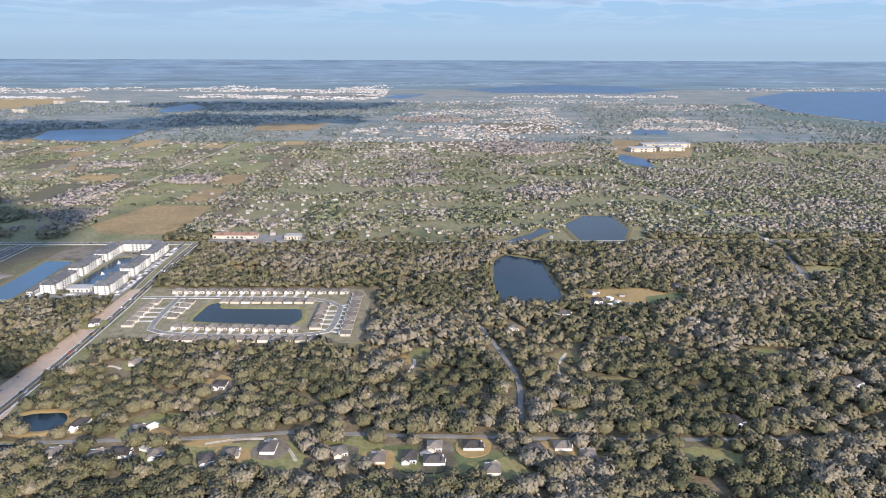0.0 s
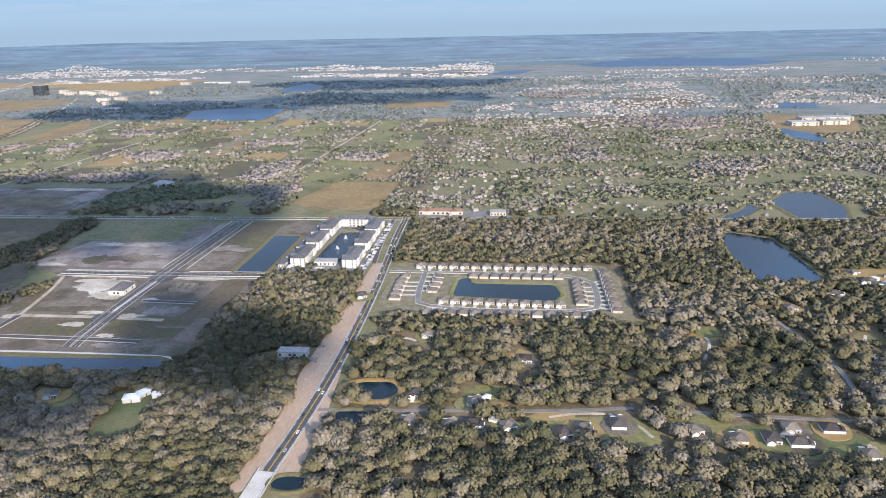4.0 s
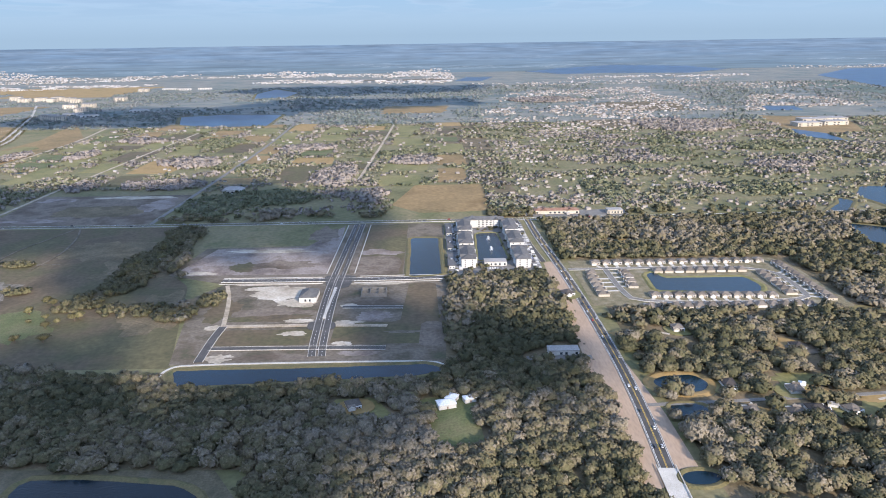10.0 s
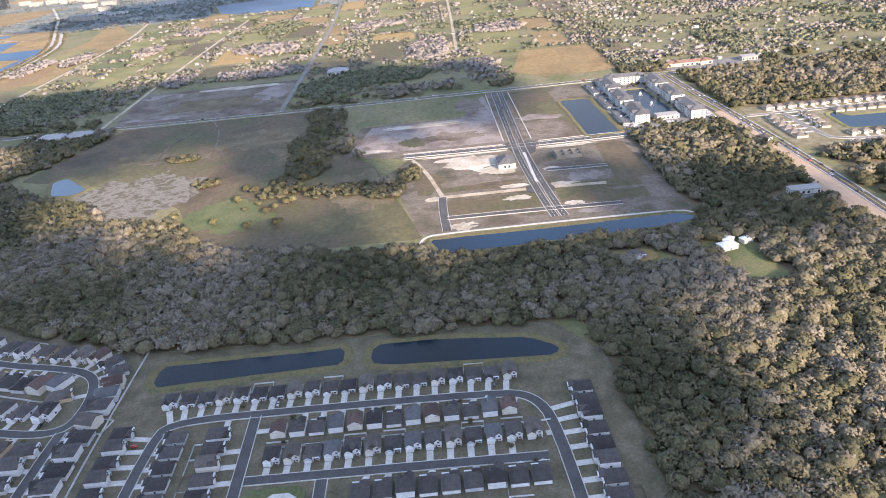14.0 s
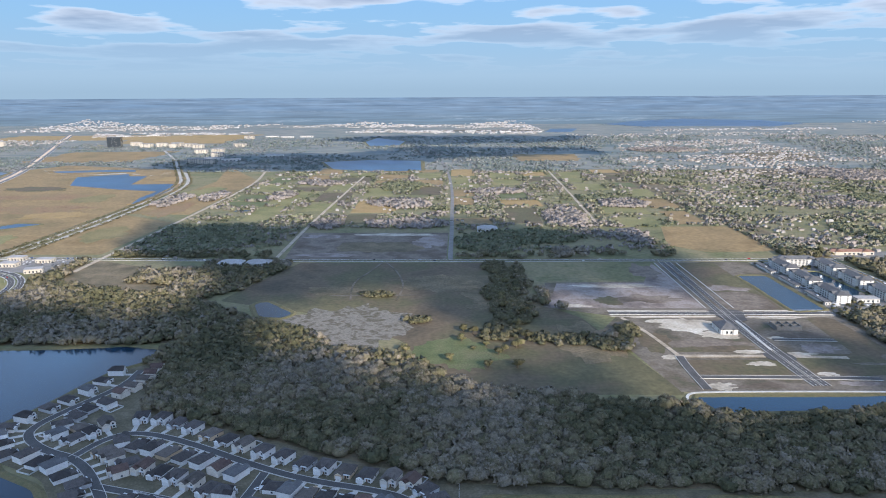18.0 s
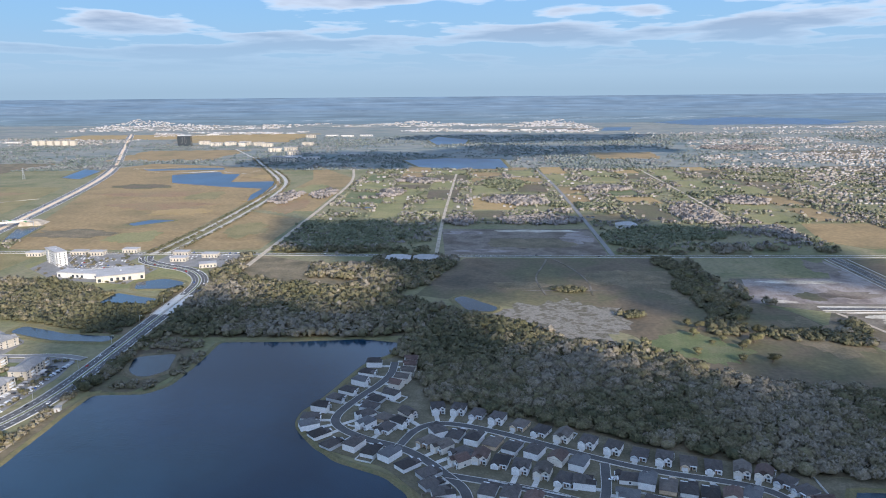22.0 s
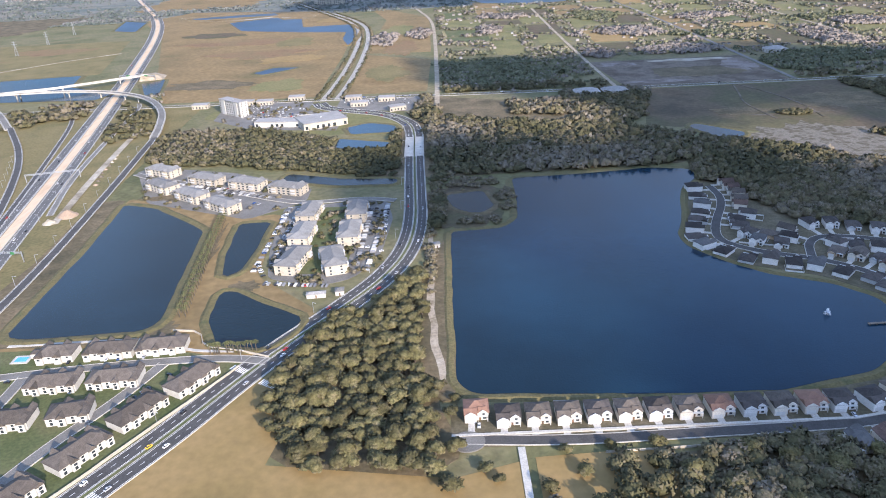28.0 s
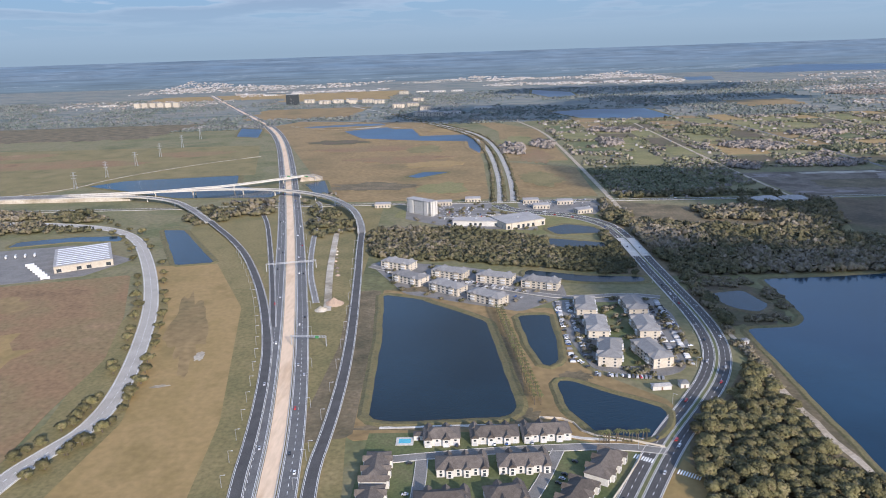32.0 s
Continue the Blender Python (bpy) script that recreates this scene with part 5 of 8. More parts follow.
def put_house(kind, x, y, rot=None, drive_way=True, size=1.0):
    dist, dx, dy = nearest_road(x, y)
    if dist < 6.0:
        return
    if rot is None:
        rot = math.degrees(math.atan2(dy, dx)) + 90
    m = pose(x, y, 0.0, 0, 0, rot) @ Matrix.Scale(size, 4)
    if kind not in MADE:
        MADE[kind] = house(*KINDS[kind])
        MADE[kind].matrix_basis = m
    else:
        copy_thing(MADE[kind], m)
    HOUSES.append((x, y, 8.0))
    if drive_way and 5 < dist < 16:
        drive(x, y, dx, dy, dist - 1.6)


pick = random.Random(11)
# the row south of the lake
for i, x in enumerate((-991, -980, -969.5, -959, -948.5, -938, -927.5, -917, -906, -895, -884.5, -874, -864)):
    put_house(("big_red", "big_white", "big_brown", "big_brown", "big_white", "big_brown", "big_white", "big_brown", "big_red", "big_white", "big_brown", "big_red", "big_white")[i], x, 177.5 if i else 181, 0)
# round the lake shore
for i, (x, y) in enumerate(((-852, 178), (-841, 182), (-826, 194), (-811, 206), (-804, 217), (-799, 232), (-795, 249), (-802, 266), (-812, 273), (-821, 281), (-830, 285), (-839, 290), (-850, 291), (-858, 301), (-865, 309), (-866, 319), (-863, 330), (-857, 342), (-852, 352), (-847, 364), (-845, 378), (-843, 392))):
    put_house(("big_white", "big_brown", "big_white", "big_red")[i % 4] if i < 5 else ("white_one", "white_two", "grey_one", "white_one", "grey_two")[i % 5], x, y)
# north rows against the wood
for i, (x, y) in enumerate(((-828, 346), (-838, 332), (-838, 320), (-827, 318), (-826, 307), (-816, 322), (-801, 329), (-790, 328), (-780, 324), (-770, 318), (-759, 312), (-749, 306), (-739, 300), (-728, 294), (-717, 289), (-706, 284), (-696, 280), (-686, 277), (-676, 274), (-665, 270))):
    put_house(("white_two", "grey_one", "white_two", "tan_one", "white_one", "cream_two", "white_two")[i % 7], x, y)
for i, (x, y) in enumerate(((-800, 304), (-791, 301), (-782, 297), (-773, 294), (-764, 290), (-754, 285), (-744, 279), (-735, 275), (-804, 294), (-797, 288), (-788, 284), (-779, 279), (-770, 276), (-761, 271), (-752, 267), (-743, 262), (-735, 259),
                            (-716, 264), (-708, 261), (-700, 258), (-692, 256), (-684, 253), (-676, 250), (-719, 249), (-710, 243), (-701, 239), (-692, 235), (-684, 234), (-675, 232), (-664, 230), (-663, 241),
                            (-776, 253), (-767, 249), (-758, 245), (-748, 240), (-778, 236), (-770, 233), (-761, 231), (-753, 227), (-781, 214), (-772, 212), (-763, 209), (-790, 197), (-780, 195), (-770, 192), (-804, 180), (-794, 177), (-784, 175), (-774, 175), (-797, 158), (-787, 152),
                            (-728, 230), (-719, 224), (-710, 220), (-701, 217), (-692, 214), (-683, 211), (-674, 209), (-740, 216), (-733, 206), (-724, 203), (-714, 204), (-706, 200), (-697, 196), (-688, 192), (-679, 188), (-749, 190), (-740, 184), (-752, 176), (-662, 208), (-663, 199), (-664, 190), (-664, 181), (-664, 172), (-664, 163), (-664, 154),
                            (-642, 246), (-642, 238), (-642, 230), (-643, 221), (-643, 212), (-644, 203), (-644, 194), (-644, 185), (-644, 176), (-644, 167), (-644, 158))):
    put_house(("white_two", "grey_one", "white_one", "cream_two", "tan_one", "white_two", "grey_two", "white_one", "red_two")[(i * 7 + i // 3) % 9], x, y)
# the eastern rows below the two ponds
for i in range(20):
    put_house(("white_two", "cream_two", "grey_one", "white_one")[(i * 3) % 4], -612 + i * 7.3, 229 - i * 0.15, 0, size=0.8)
for i in range(14):
    put_house(("white_two", "red_two", "grey_two", "white_one")[(i * 3 + 1) % 4], -564 + i * 7.3, 205, 180, size=0.8)
    put_house(("white_two", "cream_two", "grey_one", "grey_two")[(i * 5) % 4], -564 + i * 7.3, 190.5, 0, size=0.8)
for i in range(8):
    put_house(("white_one", "grey_one", "white_two")[i % 3], -447.5, 212 - i * 8, -90, size=0.86), put_house(("grey_one", "white_one")[i % 2], -604, 206 - i * 8, -90, size=0.86)
    put_house(("white_one", "grey_one", "cream_two")[i % 3], -587, 206 - i * 8, 90, size=0.86), put_house(("grey_one", "white_two")[i % 2], -626, 212 - i * 8, 90, size=0.86)
for i in range(9):
    put_house(("white_one", "grey_one", "white_two", "white_one")[i % 4], -531 + i * 7.6, 169.5, 180, size=0.86)
    if i < 5:
        put_house(("grey_one", "white_two")[i % 2], -537, 160 - i * 8, -90, size=0.86), put_house(("white_one", "cream_two")[i % 2], -706 + i * 9, 158, 180)
# more houses wherever a stretch of lakeside street has room on either side
for line_, h_ in [r for r in ROADS if abs(r[1] - 2.0) < 0.01 or abs(r[1] - 2.25) < 0.01]:
    if line_[:, 0].max() > -640 or line_[:, 1].min() > 420:
        continue
    for side in (-1, 1):
        last = None
        for a, b in zip(line_, line_[1:]):
            d = b - a
            n = math.hypot(*d)
            for f in np.arange(0.0, 1.0, 0.25):
                c = a + d * f + np.array((-d[1], d[0])) / max(n, 1e-6) * side * 10.0
                x, y = float(c[0]), float(c[1])
                if y < 128 or x < -872 or x > -640 or (last is not None and math.hypot(x - last[0], y - last[1]) < 8.6):
                    continue
                if min(math.hypot(x - q[0], y - q[1]) for q in HOUSES) < 8.4 or nearest_road(x, y)[0] < 8.2:
                    continue
                if any(inside(outset(w, 3.5), np.array([x]), np.array([y]))[0] for w in WATER):
                    continue
                last = (x, y)
                put_house(pick.choice(("white_two", "cream_two", "white_one", "grey_one", "red_two", "grey_two")), x, y, size=0.96)
# the estate round the dark pond
rows = [(-222 + 8.9 * i, 537, 0) for i in range(16)] + [(-178 + 8.2 * i, 515, 180) for i in range(9)] + [(-196 + 8.2 * i, 462 - 0.4 * i, 0) for i in range(11)]
rows += [(-77, 528 - 8.6 * i, -90) for i in range(10)] + [(-99, 514 - 8.6 * i, 90) for i in range(7)] + [(-206 + 8.4 * i, 440.5, 180) for i in range(14)]
rows += [(-231, 512, 180), (-232, 502, 90), (-232, 493, 90), (-232, 484, 90), (-232, 475, 90), (-232, 466, 90), (-205, 512, -90), (-205, 502, -90), (-206, 492, -90), (-207, 482, -90)]
for i, (x, y, r) in enumerate(rows):
    put_house(("small_tan", "small_tan", "small_grey", "small_tan")[(i * 5) % 4], x, y, r, size=0.94)
# houses standing alone in the woods
for i, (x, y) in enumerate(((-198, 328), (-166, 322), (-155, 317), (-177, 299), (-165, 301), (-198, 301), (-139, 372), (-200, 403), (-26, 419), (112, 536), (111, 516), (40, 460), (80, 489), (-148, 300), (-122, 295), (-14, 307), (-14, 295), (13, 288), (-26, 297), (-41, 297), (36, 304), (49, 308), (185, 551), (204, 549), (144, 332), (172, 341), (232, 377), (171, 476), (111, 439), (-395, 314), (-257, 468), (-112, 301), (-95, 306), (60, 300), (5, 308), (-60, 302))):
    put_house(("white_one", "small_grey", "grey_one", "small_tan")[i % 4], x, y, pick.choice((0, 90, 180, 20, -30)), False)
    sheet("yard", [(x - 9, y - 8), (x + 9, y - 9), (x + 10, y + 7), (x - 8, y + 8)], M[pick.choice(("tan", "meadow", "soil"))], 0.05, "small yard round a house in the woods", 2, wobble=4)

# ---- larger buildings ----


def block(name, w, d, storeys, roof_mat, wall_mat, label, bays, flat=False, sh=2.1, balconies=True, group="apartment blocks", category="apartment building", back=False, far=False):
    ob = tagged(new(name), label, category, group)
    h = storeys * sh + 0.3
    bm = bmesh.new()
    box(bm, -w / 2, w / 2, -d / 2, d / 2, 0, h)
    for s in (-1, 1):
        for k in (-0.3, 0.3):
            box(bm, w * k - w * 0.07, w * k + w * 0.07, s * d / 2 - 0.6, s * d / 2 + 0.6, 0, h)
    part("wall", bm, M[wall_mat], ob)
    bm = bmesh.new()
    if flat:
        box(bm, -w / 2 - 0.15, w / 2 + 0.15, -d / 2 - 0.75, d / 2 + 0.75, h, h + 0.5)
        roof = part("roof", bm, M[roof_mat], ob)
        for k in range(1, 1 + (w > 30)):
            box_part("roof_unit", (w * (-0.3 + 0.3 * k) - 0.8, w * (-0.3 + 0.3 * k) + 0.8, -0.7, 0.7, h + 0.5, h + 1.3), M["steel"], roof)
    else:
        hip(bm, -w / 2, w / 2, -d / 2, d / 2, h + 0.14, d * 0.2, 0.5)
        part("roof", bm, M[roof_mat], ob)
        for k in (-0.3, 0.3):
            bm = bmesh.new()
            hip(bm, w * k - w * 0.07, w * k + w * 0.07, -d / 2 - 0.7, d / 2 + 0.7, h + 0.2, w * 0.045, 0.4, gable=True)
            part("cross_gable", bm, M[roof_mat], ob)
    for s in range(storeys):
        for b in range(bays):
            x = -w / 2 + w * (b + 0.5) / bays
            if abs(abs(x / w) - 0.3) < 0.085:
                continue
            window(ob, x, -d / 2, s * sh + 0.6, w / bays * 0.5, sh * 0.55, "s")
            if back:
                window(ob, x, d / 2, s * sh + 0.6, w / bays * 0.5, sh * 0.55, "n")
        for y in (-d * 0.25, d * 0.25):
            window(ob, w / 2, y, s * sh + 0.6, 1.1, sh * 0.55, "e"), window(ob, -w / 2, y, s * sh + 0.6, 1.1, sh * 0.55, "w")
        if balconies and s:
            for k in (-0.3, 0.3):
                for side in (-1, 1):
                    y = side * (d / 2 + 0.6)
                    box_part("balcony", (w * k - w * 0.06, w * k + w * 0.06, min(y, y + side * 0.9), max(y, y + side * 0.9), s * sh, s * sh + 0.7), M["trim"], ob)
    if far:
        for s in range(storeys):
            bm = bmesh.new()
            for w_ in [c for c in ob.children if c.name.startswith("window") and s * sh <= c.data.vertices[0].co.z < (s + 1) * sh]:
                bm.from_mesh(w_.data)
                bpy.data.objects.remove(w_)
            row = part("window_row", bm, M["trim"], ob)
            row.data.materials.append(M["glass"])
    return ob


def put(proto, spots, first=True):
    for i, (x, y, r) in enumerate(spots):
        m = pose(x, y, 0, 0, 0, r)
        if i == 0 and first:
            proto.matrix_basis = m
        else:
            copy_thing(proto, m)
        reach = max(proto.get("reach", 14), 8)
        HOUSES.append((x, y, reach))


put(block("apartment_building", 25, 11, 3, "roof_grey", "wall_cream", "three-storey cream apartment building with a pale grey roof", 7, sh=1.75, back=True),
    [(-1204, 474, -28), (-1165, 450, -26), (-1133, 437, -24), (-1103, 424, -22), (-1193, 440, -38), (-1166, 419, -38), (-1140, 398, -38), (-1081, 378, 84), (-1080, 345, 86), (-1079, 311, 78), (-1052, 377, 92), (-1053, 344, 90), (-1058, 309, 104)])
put(block("apartment_building", 38, 11.5, 4, "roof_slate", "wall_white", "white four-storey apartment building with a slate-grey hipped roof", 10, False, 1.8, back=True, far=True),
    [(-324, 641, 90), (-325, 597, 90), (-325, 552, 90), (-281, 641, 90), (-281, 597, 90), (-281, 550, 90), (-303, 662, 0)])
put(block("clubhouse", 18, 8, 1, "roof_pale", "wall_white", "low white clubhouse with a flat roof", 5, True, 3.0, False), [(-303, 541, 0)])
put(block("carport", 34, 4.5, 1, "roof_slate", "wall_white", "long low white garage row with a grey roof", 8, True, 2.2, False, category="garage"), [(-338.5, 645, 90), (-338.5, 597, 90), (-338.5, 548, 90)])
put(block("hotel", 34, 9, 6, "roof_pale", "wall_white", "tall pale hotel slab with rows of windows", 11, True, 2.3, False, category="hotel", group="roadside buildings"), [(-1197, 652, -42)])
put(block("supermarket", 40, 30, 1, "roof_pale", "wall_cream", "large cream supermarket with a flat pale roof", 8, True, 5.5, False, category="shop", group="roadside buildings"), [(-1106, 600, 25)])
put(block("shop_row", 42, 13, 1, "roof_pale", "wall_white", "low flat-roofed row of shops", 9, True, 4.5, False, category="shop", group="roadside buildings"), [(-1144, 602, -8)])
put(block("roadside_shop", 16, 9, 1, "roof_pale", "wall_cream", "small cream roadside shop", 5, True, 3.6, False, category="shop", group="roadside buildings"),
    [(-1240, 686, 0), (-1196, 692, 0), (-1176, 690, 0), (-1146, 703, 0), (-1078, 664, 0), (-1086, 690, 0), (-1052, 681, 0), (-1040, 640, 20), (-164, 706, 0)])
put(block("plaza_shops", 46, 9, 1, "roof_red", "wall_cream", "long roadside plaza with a red-brown roof", 10, False, 3.4, False, category="shop", group="roadside buildings"), [(-224, 709, 0)])
depot = block("warehouse", 42, 56, 1, "roof_pale", "wall_cream", "large warehouse with a pale roof and rows of skylights", 6, True, 5.0, False, category="warehouse", group="roadside buildings")
for k in range(9):
    box_part("skylight_strip", (-19, 19, -25 + k * 6.2, -23.4 + k * 6.2, 5.8, 5.95), M["metal_roof"], depot, "bright strip of skylights")
put(depot, [(-1466, 512, 28)])
put(block("low_building", 18, 6, 1, "roof_pale", "wall_white", "long low white building beside the road", 6, True, 2.8, False, category="building", group="roadside buildings"), [(-278, 372, 0)])
put(block("clubhouse", 12, 17, 1, "roof_slate", "wall_white", "grey-roofed white clubhouse beside the boulevard", 4, False, 3.4, False, category="clubhouse"), [(-443, 471, 0)])
put(block("white_barn", 24, 16, 1, "roof_pale", "wall_white", "white barn with a pale metal roof", 5, False, 4.0, False, category="barn", group="barns"), [(-856, 662, 0), (-829, 662, 0), (-595, 838, 0)])
put(block("office_tower", 40, 24, 4, "roof_pale", "glass", "tall dark glass office block", 4, True, 8.0, False, category="office", group="far campus"), [(-1690, 2190, 10)])
put(block("hospital_wing", 34, 20, 3, "roof_grey", "wall_cream", "pale flat-roofed hospital wing with rows of windows", 8, True, 3.6, False, category="hospital", group="far campus", far=True),
    [(-1590, 2190, 0), (-1552, 2215, 6), (-1513, 2240, 0), (-1500, 2180, 90), (-1455, 2195, 0), (-1415, 2150, 10), (-1653, 2260, 10), (-1338, 1958, 8), (-1300, 1985, 0), (-1258, 1851, 20), (-1223, 1665, 15), (-1260, 1690, 0), (-1297, 2186, 0), (-1372, 2560, 0)])
put(block("low_hall", 46, 16, 1, "roof_pale", "wall_white", "long low pale hall among far trees", 5, True, 5.0, False, category="warehouse", group="far halls", far=True),
    [(-1310, 2640, 4), (-1248, 2620, 0), (-1180, 2640, 0), (-1243, 1776, 0), (-1187, 1737, 10), (-1105, 1843, 0), (-700, 2900, 0), (-560, 2950, 3), (-420, 2900, 0), (-1900, 2700, 0), (-1800, 2740, 0), (-2350, 2350, 5)])
put(block("school", 50, 26, 2, "roof_pale", "wall_cream", "cream flat-roofed school building", 6, True, 3.6, False, category="school", group="school", far=True), [(380, 1370, 5), (440, 1385, 5), (420, 1430, 5), (470, 1440, 0)])
put(block("tower_flats", 18, 14, 3, "roof_pale", "wall_cream", "distant cream block of flats", 2, True, 5.0, False, group="far flats", far=True), [(-2211 + 26 * i, 2250 - i, 0) for i in range(6)])


def townhouse(length, units, label):
    """A terrace with its garages to -y."""
    ob = tagged(new("townhouse_row"), label, "townhouse", "townhouse rows")
    d, h = 9.2, 3.5
    bm = bmesh.new()
    box(bm, -length / 2, length / 2, -d / 2, d / 2, 0, h)
    part("wall", bm, M["wall_white"], ob)
    bm = bmesh.new()
    hip(bm, -length / 2, length / 2, -d / 2, d / 2, h + 0.14, 2.5, 0.4)
    part("roof", bm, M["roof_brown"], ob)
    u = length / units
    for i in range(units):
        x = -length / 2 + u * (i + 0.5)
        for s, side in ((-1, "s"), (1, "n")):
            if i % 2 == 0:
                y = s * d / 2
                bm = bmesh.new()
                box(bm, x - u * 0.4, x + u * 0.4, min(y, y + s * 1.1), max(y, y + s * 1.1), 0, h)
                bay = part("bay", bm, M["wall_white"], ob)
                bm = bmesh.new()
                a, b = sorted((y - s * 3.2, y + s * 1.1))
                hip(bm, x - u * 0.4, x + u * 0.4, a, b, h + 0.18, 1.5, 0.25, gable=True)
                part("gable_roof", bm, M["roof_brown"], bay)
                window(ob, x, y + s * 1.1, 2.15, 1.2, 0.95, side)
            else:
                window(ob, x, s * d / 2, 2.15, 1.0, 0.9, side)
        y = -d / 2 - (1.1 if i % 2 == 0 else 0)
        box_part("garage_door", (x - u * 0.28, x + u * 0.28, y - 0.05, y + 0.03, 0.02, 1.75), M["wall_grey"], ob)
        window(ob, x, d / 2 + (1.1 if i % 2 == 0 else 0), 0.5, 1.1, 1.3, "n")
    ob["reach"] = 10
    return ob


th = townhouse(20, 6, "white two-storey townhouse row with a brown roof")
put(th, [(-1142.5, 233, 2), (-1121, 234.5, 4), (-1156, 210.5, 184), (-1132, 212, 184), (-1101, 209, 240), (-1115, 190, 240), (-1127, 169, 240), (-1140, 147, 240), (-1189, 208, 90), (-1189, 186, 90), (-1163, 188, 184)])
put(townhouse(15, 4, "short white townhouse row with a brown roof"), [(-1164.5, 232, 2), (-1140, 191, 190)])

# ---- flyovers and ramps ----
def elevated(name, pts, heights, width, label, piers=6, times=2):
    """A bridge deck on piers, with barriers on both sides."""
    ob = tagged(strip(name, pts, -width / 2, width / 2, 0.12, M["concrete"], None, label, heights, 0.9, times), label, "flyover", kind="structure")
    strip("roadway", pts, -width / 2 + 0.5, width / 2 - 0.5, 0.16, M["old_asphalt"], ob, "", heights, 0.03, times)
    for s in (-1, 1):
        a, b = sorted((s * width / 2, s * (width / 2 - 0.3)))
        strip("barrier", pts, a, b, 0.8, M["concrete"], ob, "pale concrete barrier", heights, 0.7, times)
        a, b = sorted((s * (width / 2 - 0.9), s * (width / 2 - 1.05)))
        strip("edge_line", pts, a, b, 0.172, M["paint"], ob, "", heights, 0.01, times)
    p, nrm = spine(pts, times=times)
    h = np.interp(np.linspace(0, 1, len(p)), np.linspace(0, 1, len(heights)), heights)
    ROADS.append((p, width / 2 + 3))
    for k in np.linspace(0.03, 0.97, piers):
        i = int(k * (len(p) - 1))
        if h[i] < 2.5:
            continue
        bm = bmesh.new()
        (x, y), (a, b) = p[i], nrm[i]
        top = h[i] - 0.78
        bmesh.ops.create_cone(bm, cap_ends=True, segments=10, radius1=0.75, radius2=0.75, depth=top + 0.5, matrix=Matrix.Translation((x, y, (top - 0.5) / 2)))
        c = [bm.verts.new((x + a * s * width * 0.42 + b * t * 0.7, y + b * s * width * 0.42 - a * t * 0.7, z)) for z in (top - 0.9, top) for s, t in ((-1, -1), (1, -1), (1, 1), (-1, 1))]
        for f in ((3, 2, 1, 0), (4, 5, 6, 7), (0, 1, 5, 4), (1, 2, 6, 5), (2, 3, 7, 6), (3, 0, 4, 7)):
            bm.faces.new([c[j] for j in f])
        part("pier", bm, M["concrete"], ob)
    return ob


road([(-1190, 80), (-1215, 193), (-1214, 252), (-1218, 325), (-1231, 442), (-1243, 540), (-1246, 572)], 5.5, "asphalt", "ramp curving up towards the flyover", "ramp", marks="e", heights=[0, 0, 0, 0, 0.3, 1.2, 2.5], verge=2)
elevated("flyover", [(-1246, 570), (-1250, 595), (-1264, 649), (-1296, 707), (-1334, 742), (-1378, 764), (-1435, 776), (-1540, 772), (-1640, 772)], [2.5, 4, 6, 7, 7, 7, 6.5, 5, 3.5], 7, "curving concrete flyover ramp on round piers", 12)
elevated("flyover", [(-1356, 861), (-1427, 796), (-1480, 778), (-1540, 766), (-1640, 764)], [5, 7, 7, 5.5, 3.5], 7, "concrete flyover crossing the expressway", 7)
elevated("flyover", [(-1404, 629), (-1440, 680), (-1475, 722), (-1540, 757), (-1640, 757)], [2.0, 4, 5.5, 5, 3.5], 7, "concrete flyover ramp on piers", 7)
road([(-1216, 80), (-1241, 194), (-1246, 234), (-1255, 286), (-1268, 343), (-1298, 434), (-1343, 538), (-1404, 632)], 5.5, "asphalt", "ramp climbing from the expressway", "ramp", marks="e", heights=[0, 0, 0, 0, 0, 0.4, 1.0, 2.2], verge=2)
# embankment with a retaining wall
bm = bmesh.new()
box(bm, -2200, -1540, 752, 776, -0.2, 4.3)
emb = tagged(part("embankment", bm, M["sand"], None), "flyover approach between pale retaining walls", "embankment", kind="structure")
road([(-2200, 764), (-1560, 764)], 20, "old_asphalt", "wide approach road of the flyovers", z=4.25, kerb=True, marks="e4")
bm = bmesh.new()
vs = [bm.verts.new(v) for v in ((-1362, 850, 5.6), (-1346, 860, 5.6), (-1352, 872, 5.6), (-1368, 862, 5.6), (-1364, 846, 0), (-1336, 853, 0), (-1342, 882, 0), (-1372, 870, 0))]
for f in ((0, 1, 2, 3), (0, 4, 5, 1), (1, 5, 6, 2), (2, 6, 7, 3), (3, 7, 4, 0)):
    bm.faces.new([vs[i] for i in f])
tagged(part("abutment", bm, M["track"], None), "sloping pale abutment at the flyover's end", "embankment", kind="structure")
# bridge slab of the main road over the creek
for side in (-4.0, 4.0):
    ob = strip("bridge_deck", [(-1020.2, 490), (-1021, 542)], side - 3.3, side + 3.3, 0.5, M["concrete"], None, "pale concrete bridge deck of the main road")
    tagged(ob, "pale concrete bridge deck of the main road", "bridge", kind="structure")
    for s in (-1, 1):
        strip("parapet", [(-1020.2, 486), (-1021, 546)], side + s * 3.3 - 0.15, side + s * 3.3 + 0.15, 1.1, M["concrete"], ob)
ob = strip("bridge_deck", [(-254, 256), (-256, 215)], -4.2, 4.2, 0.55, M["concrete"], None, "concrete bridge over the creek")
tagged(ob, "pale concrete bridge over the creek", "bridge", kind="structure")
for s in (-1, 1):
    strip("parapet", [(-254, 258), (-256, 212)], s * 4.2 - 0.2, s * 4.2 + 0.2, 1.1, M["concrete"], ob)

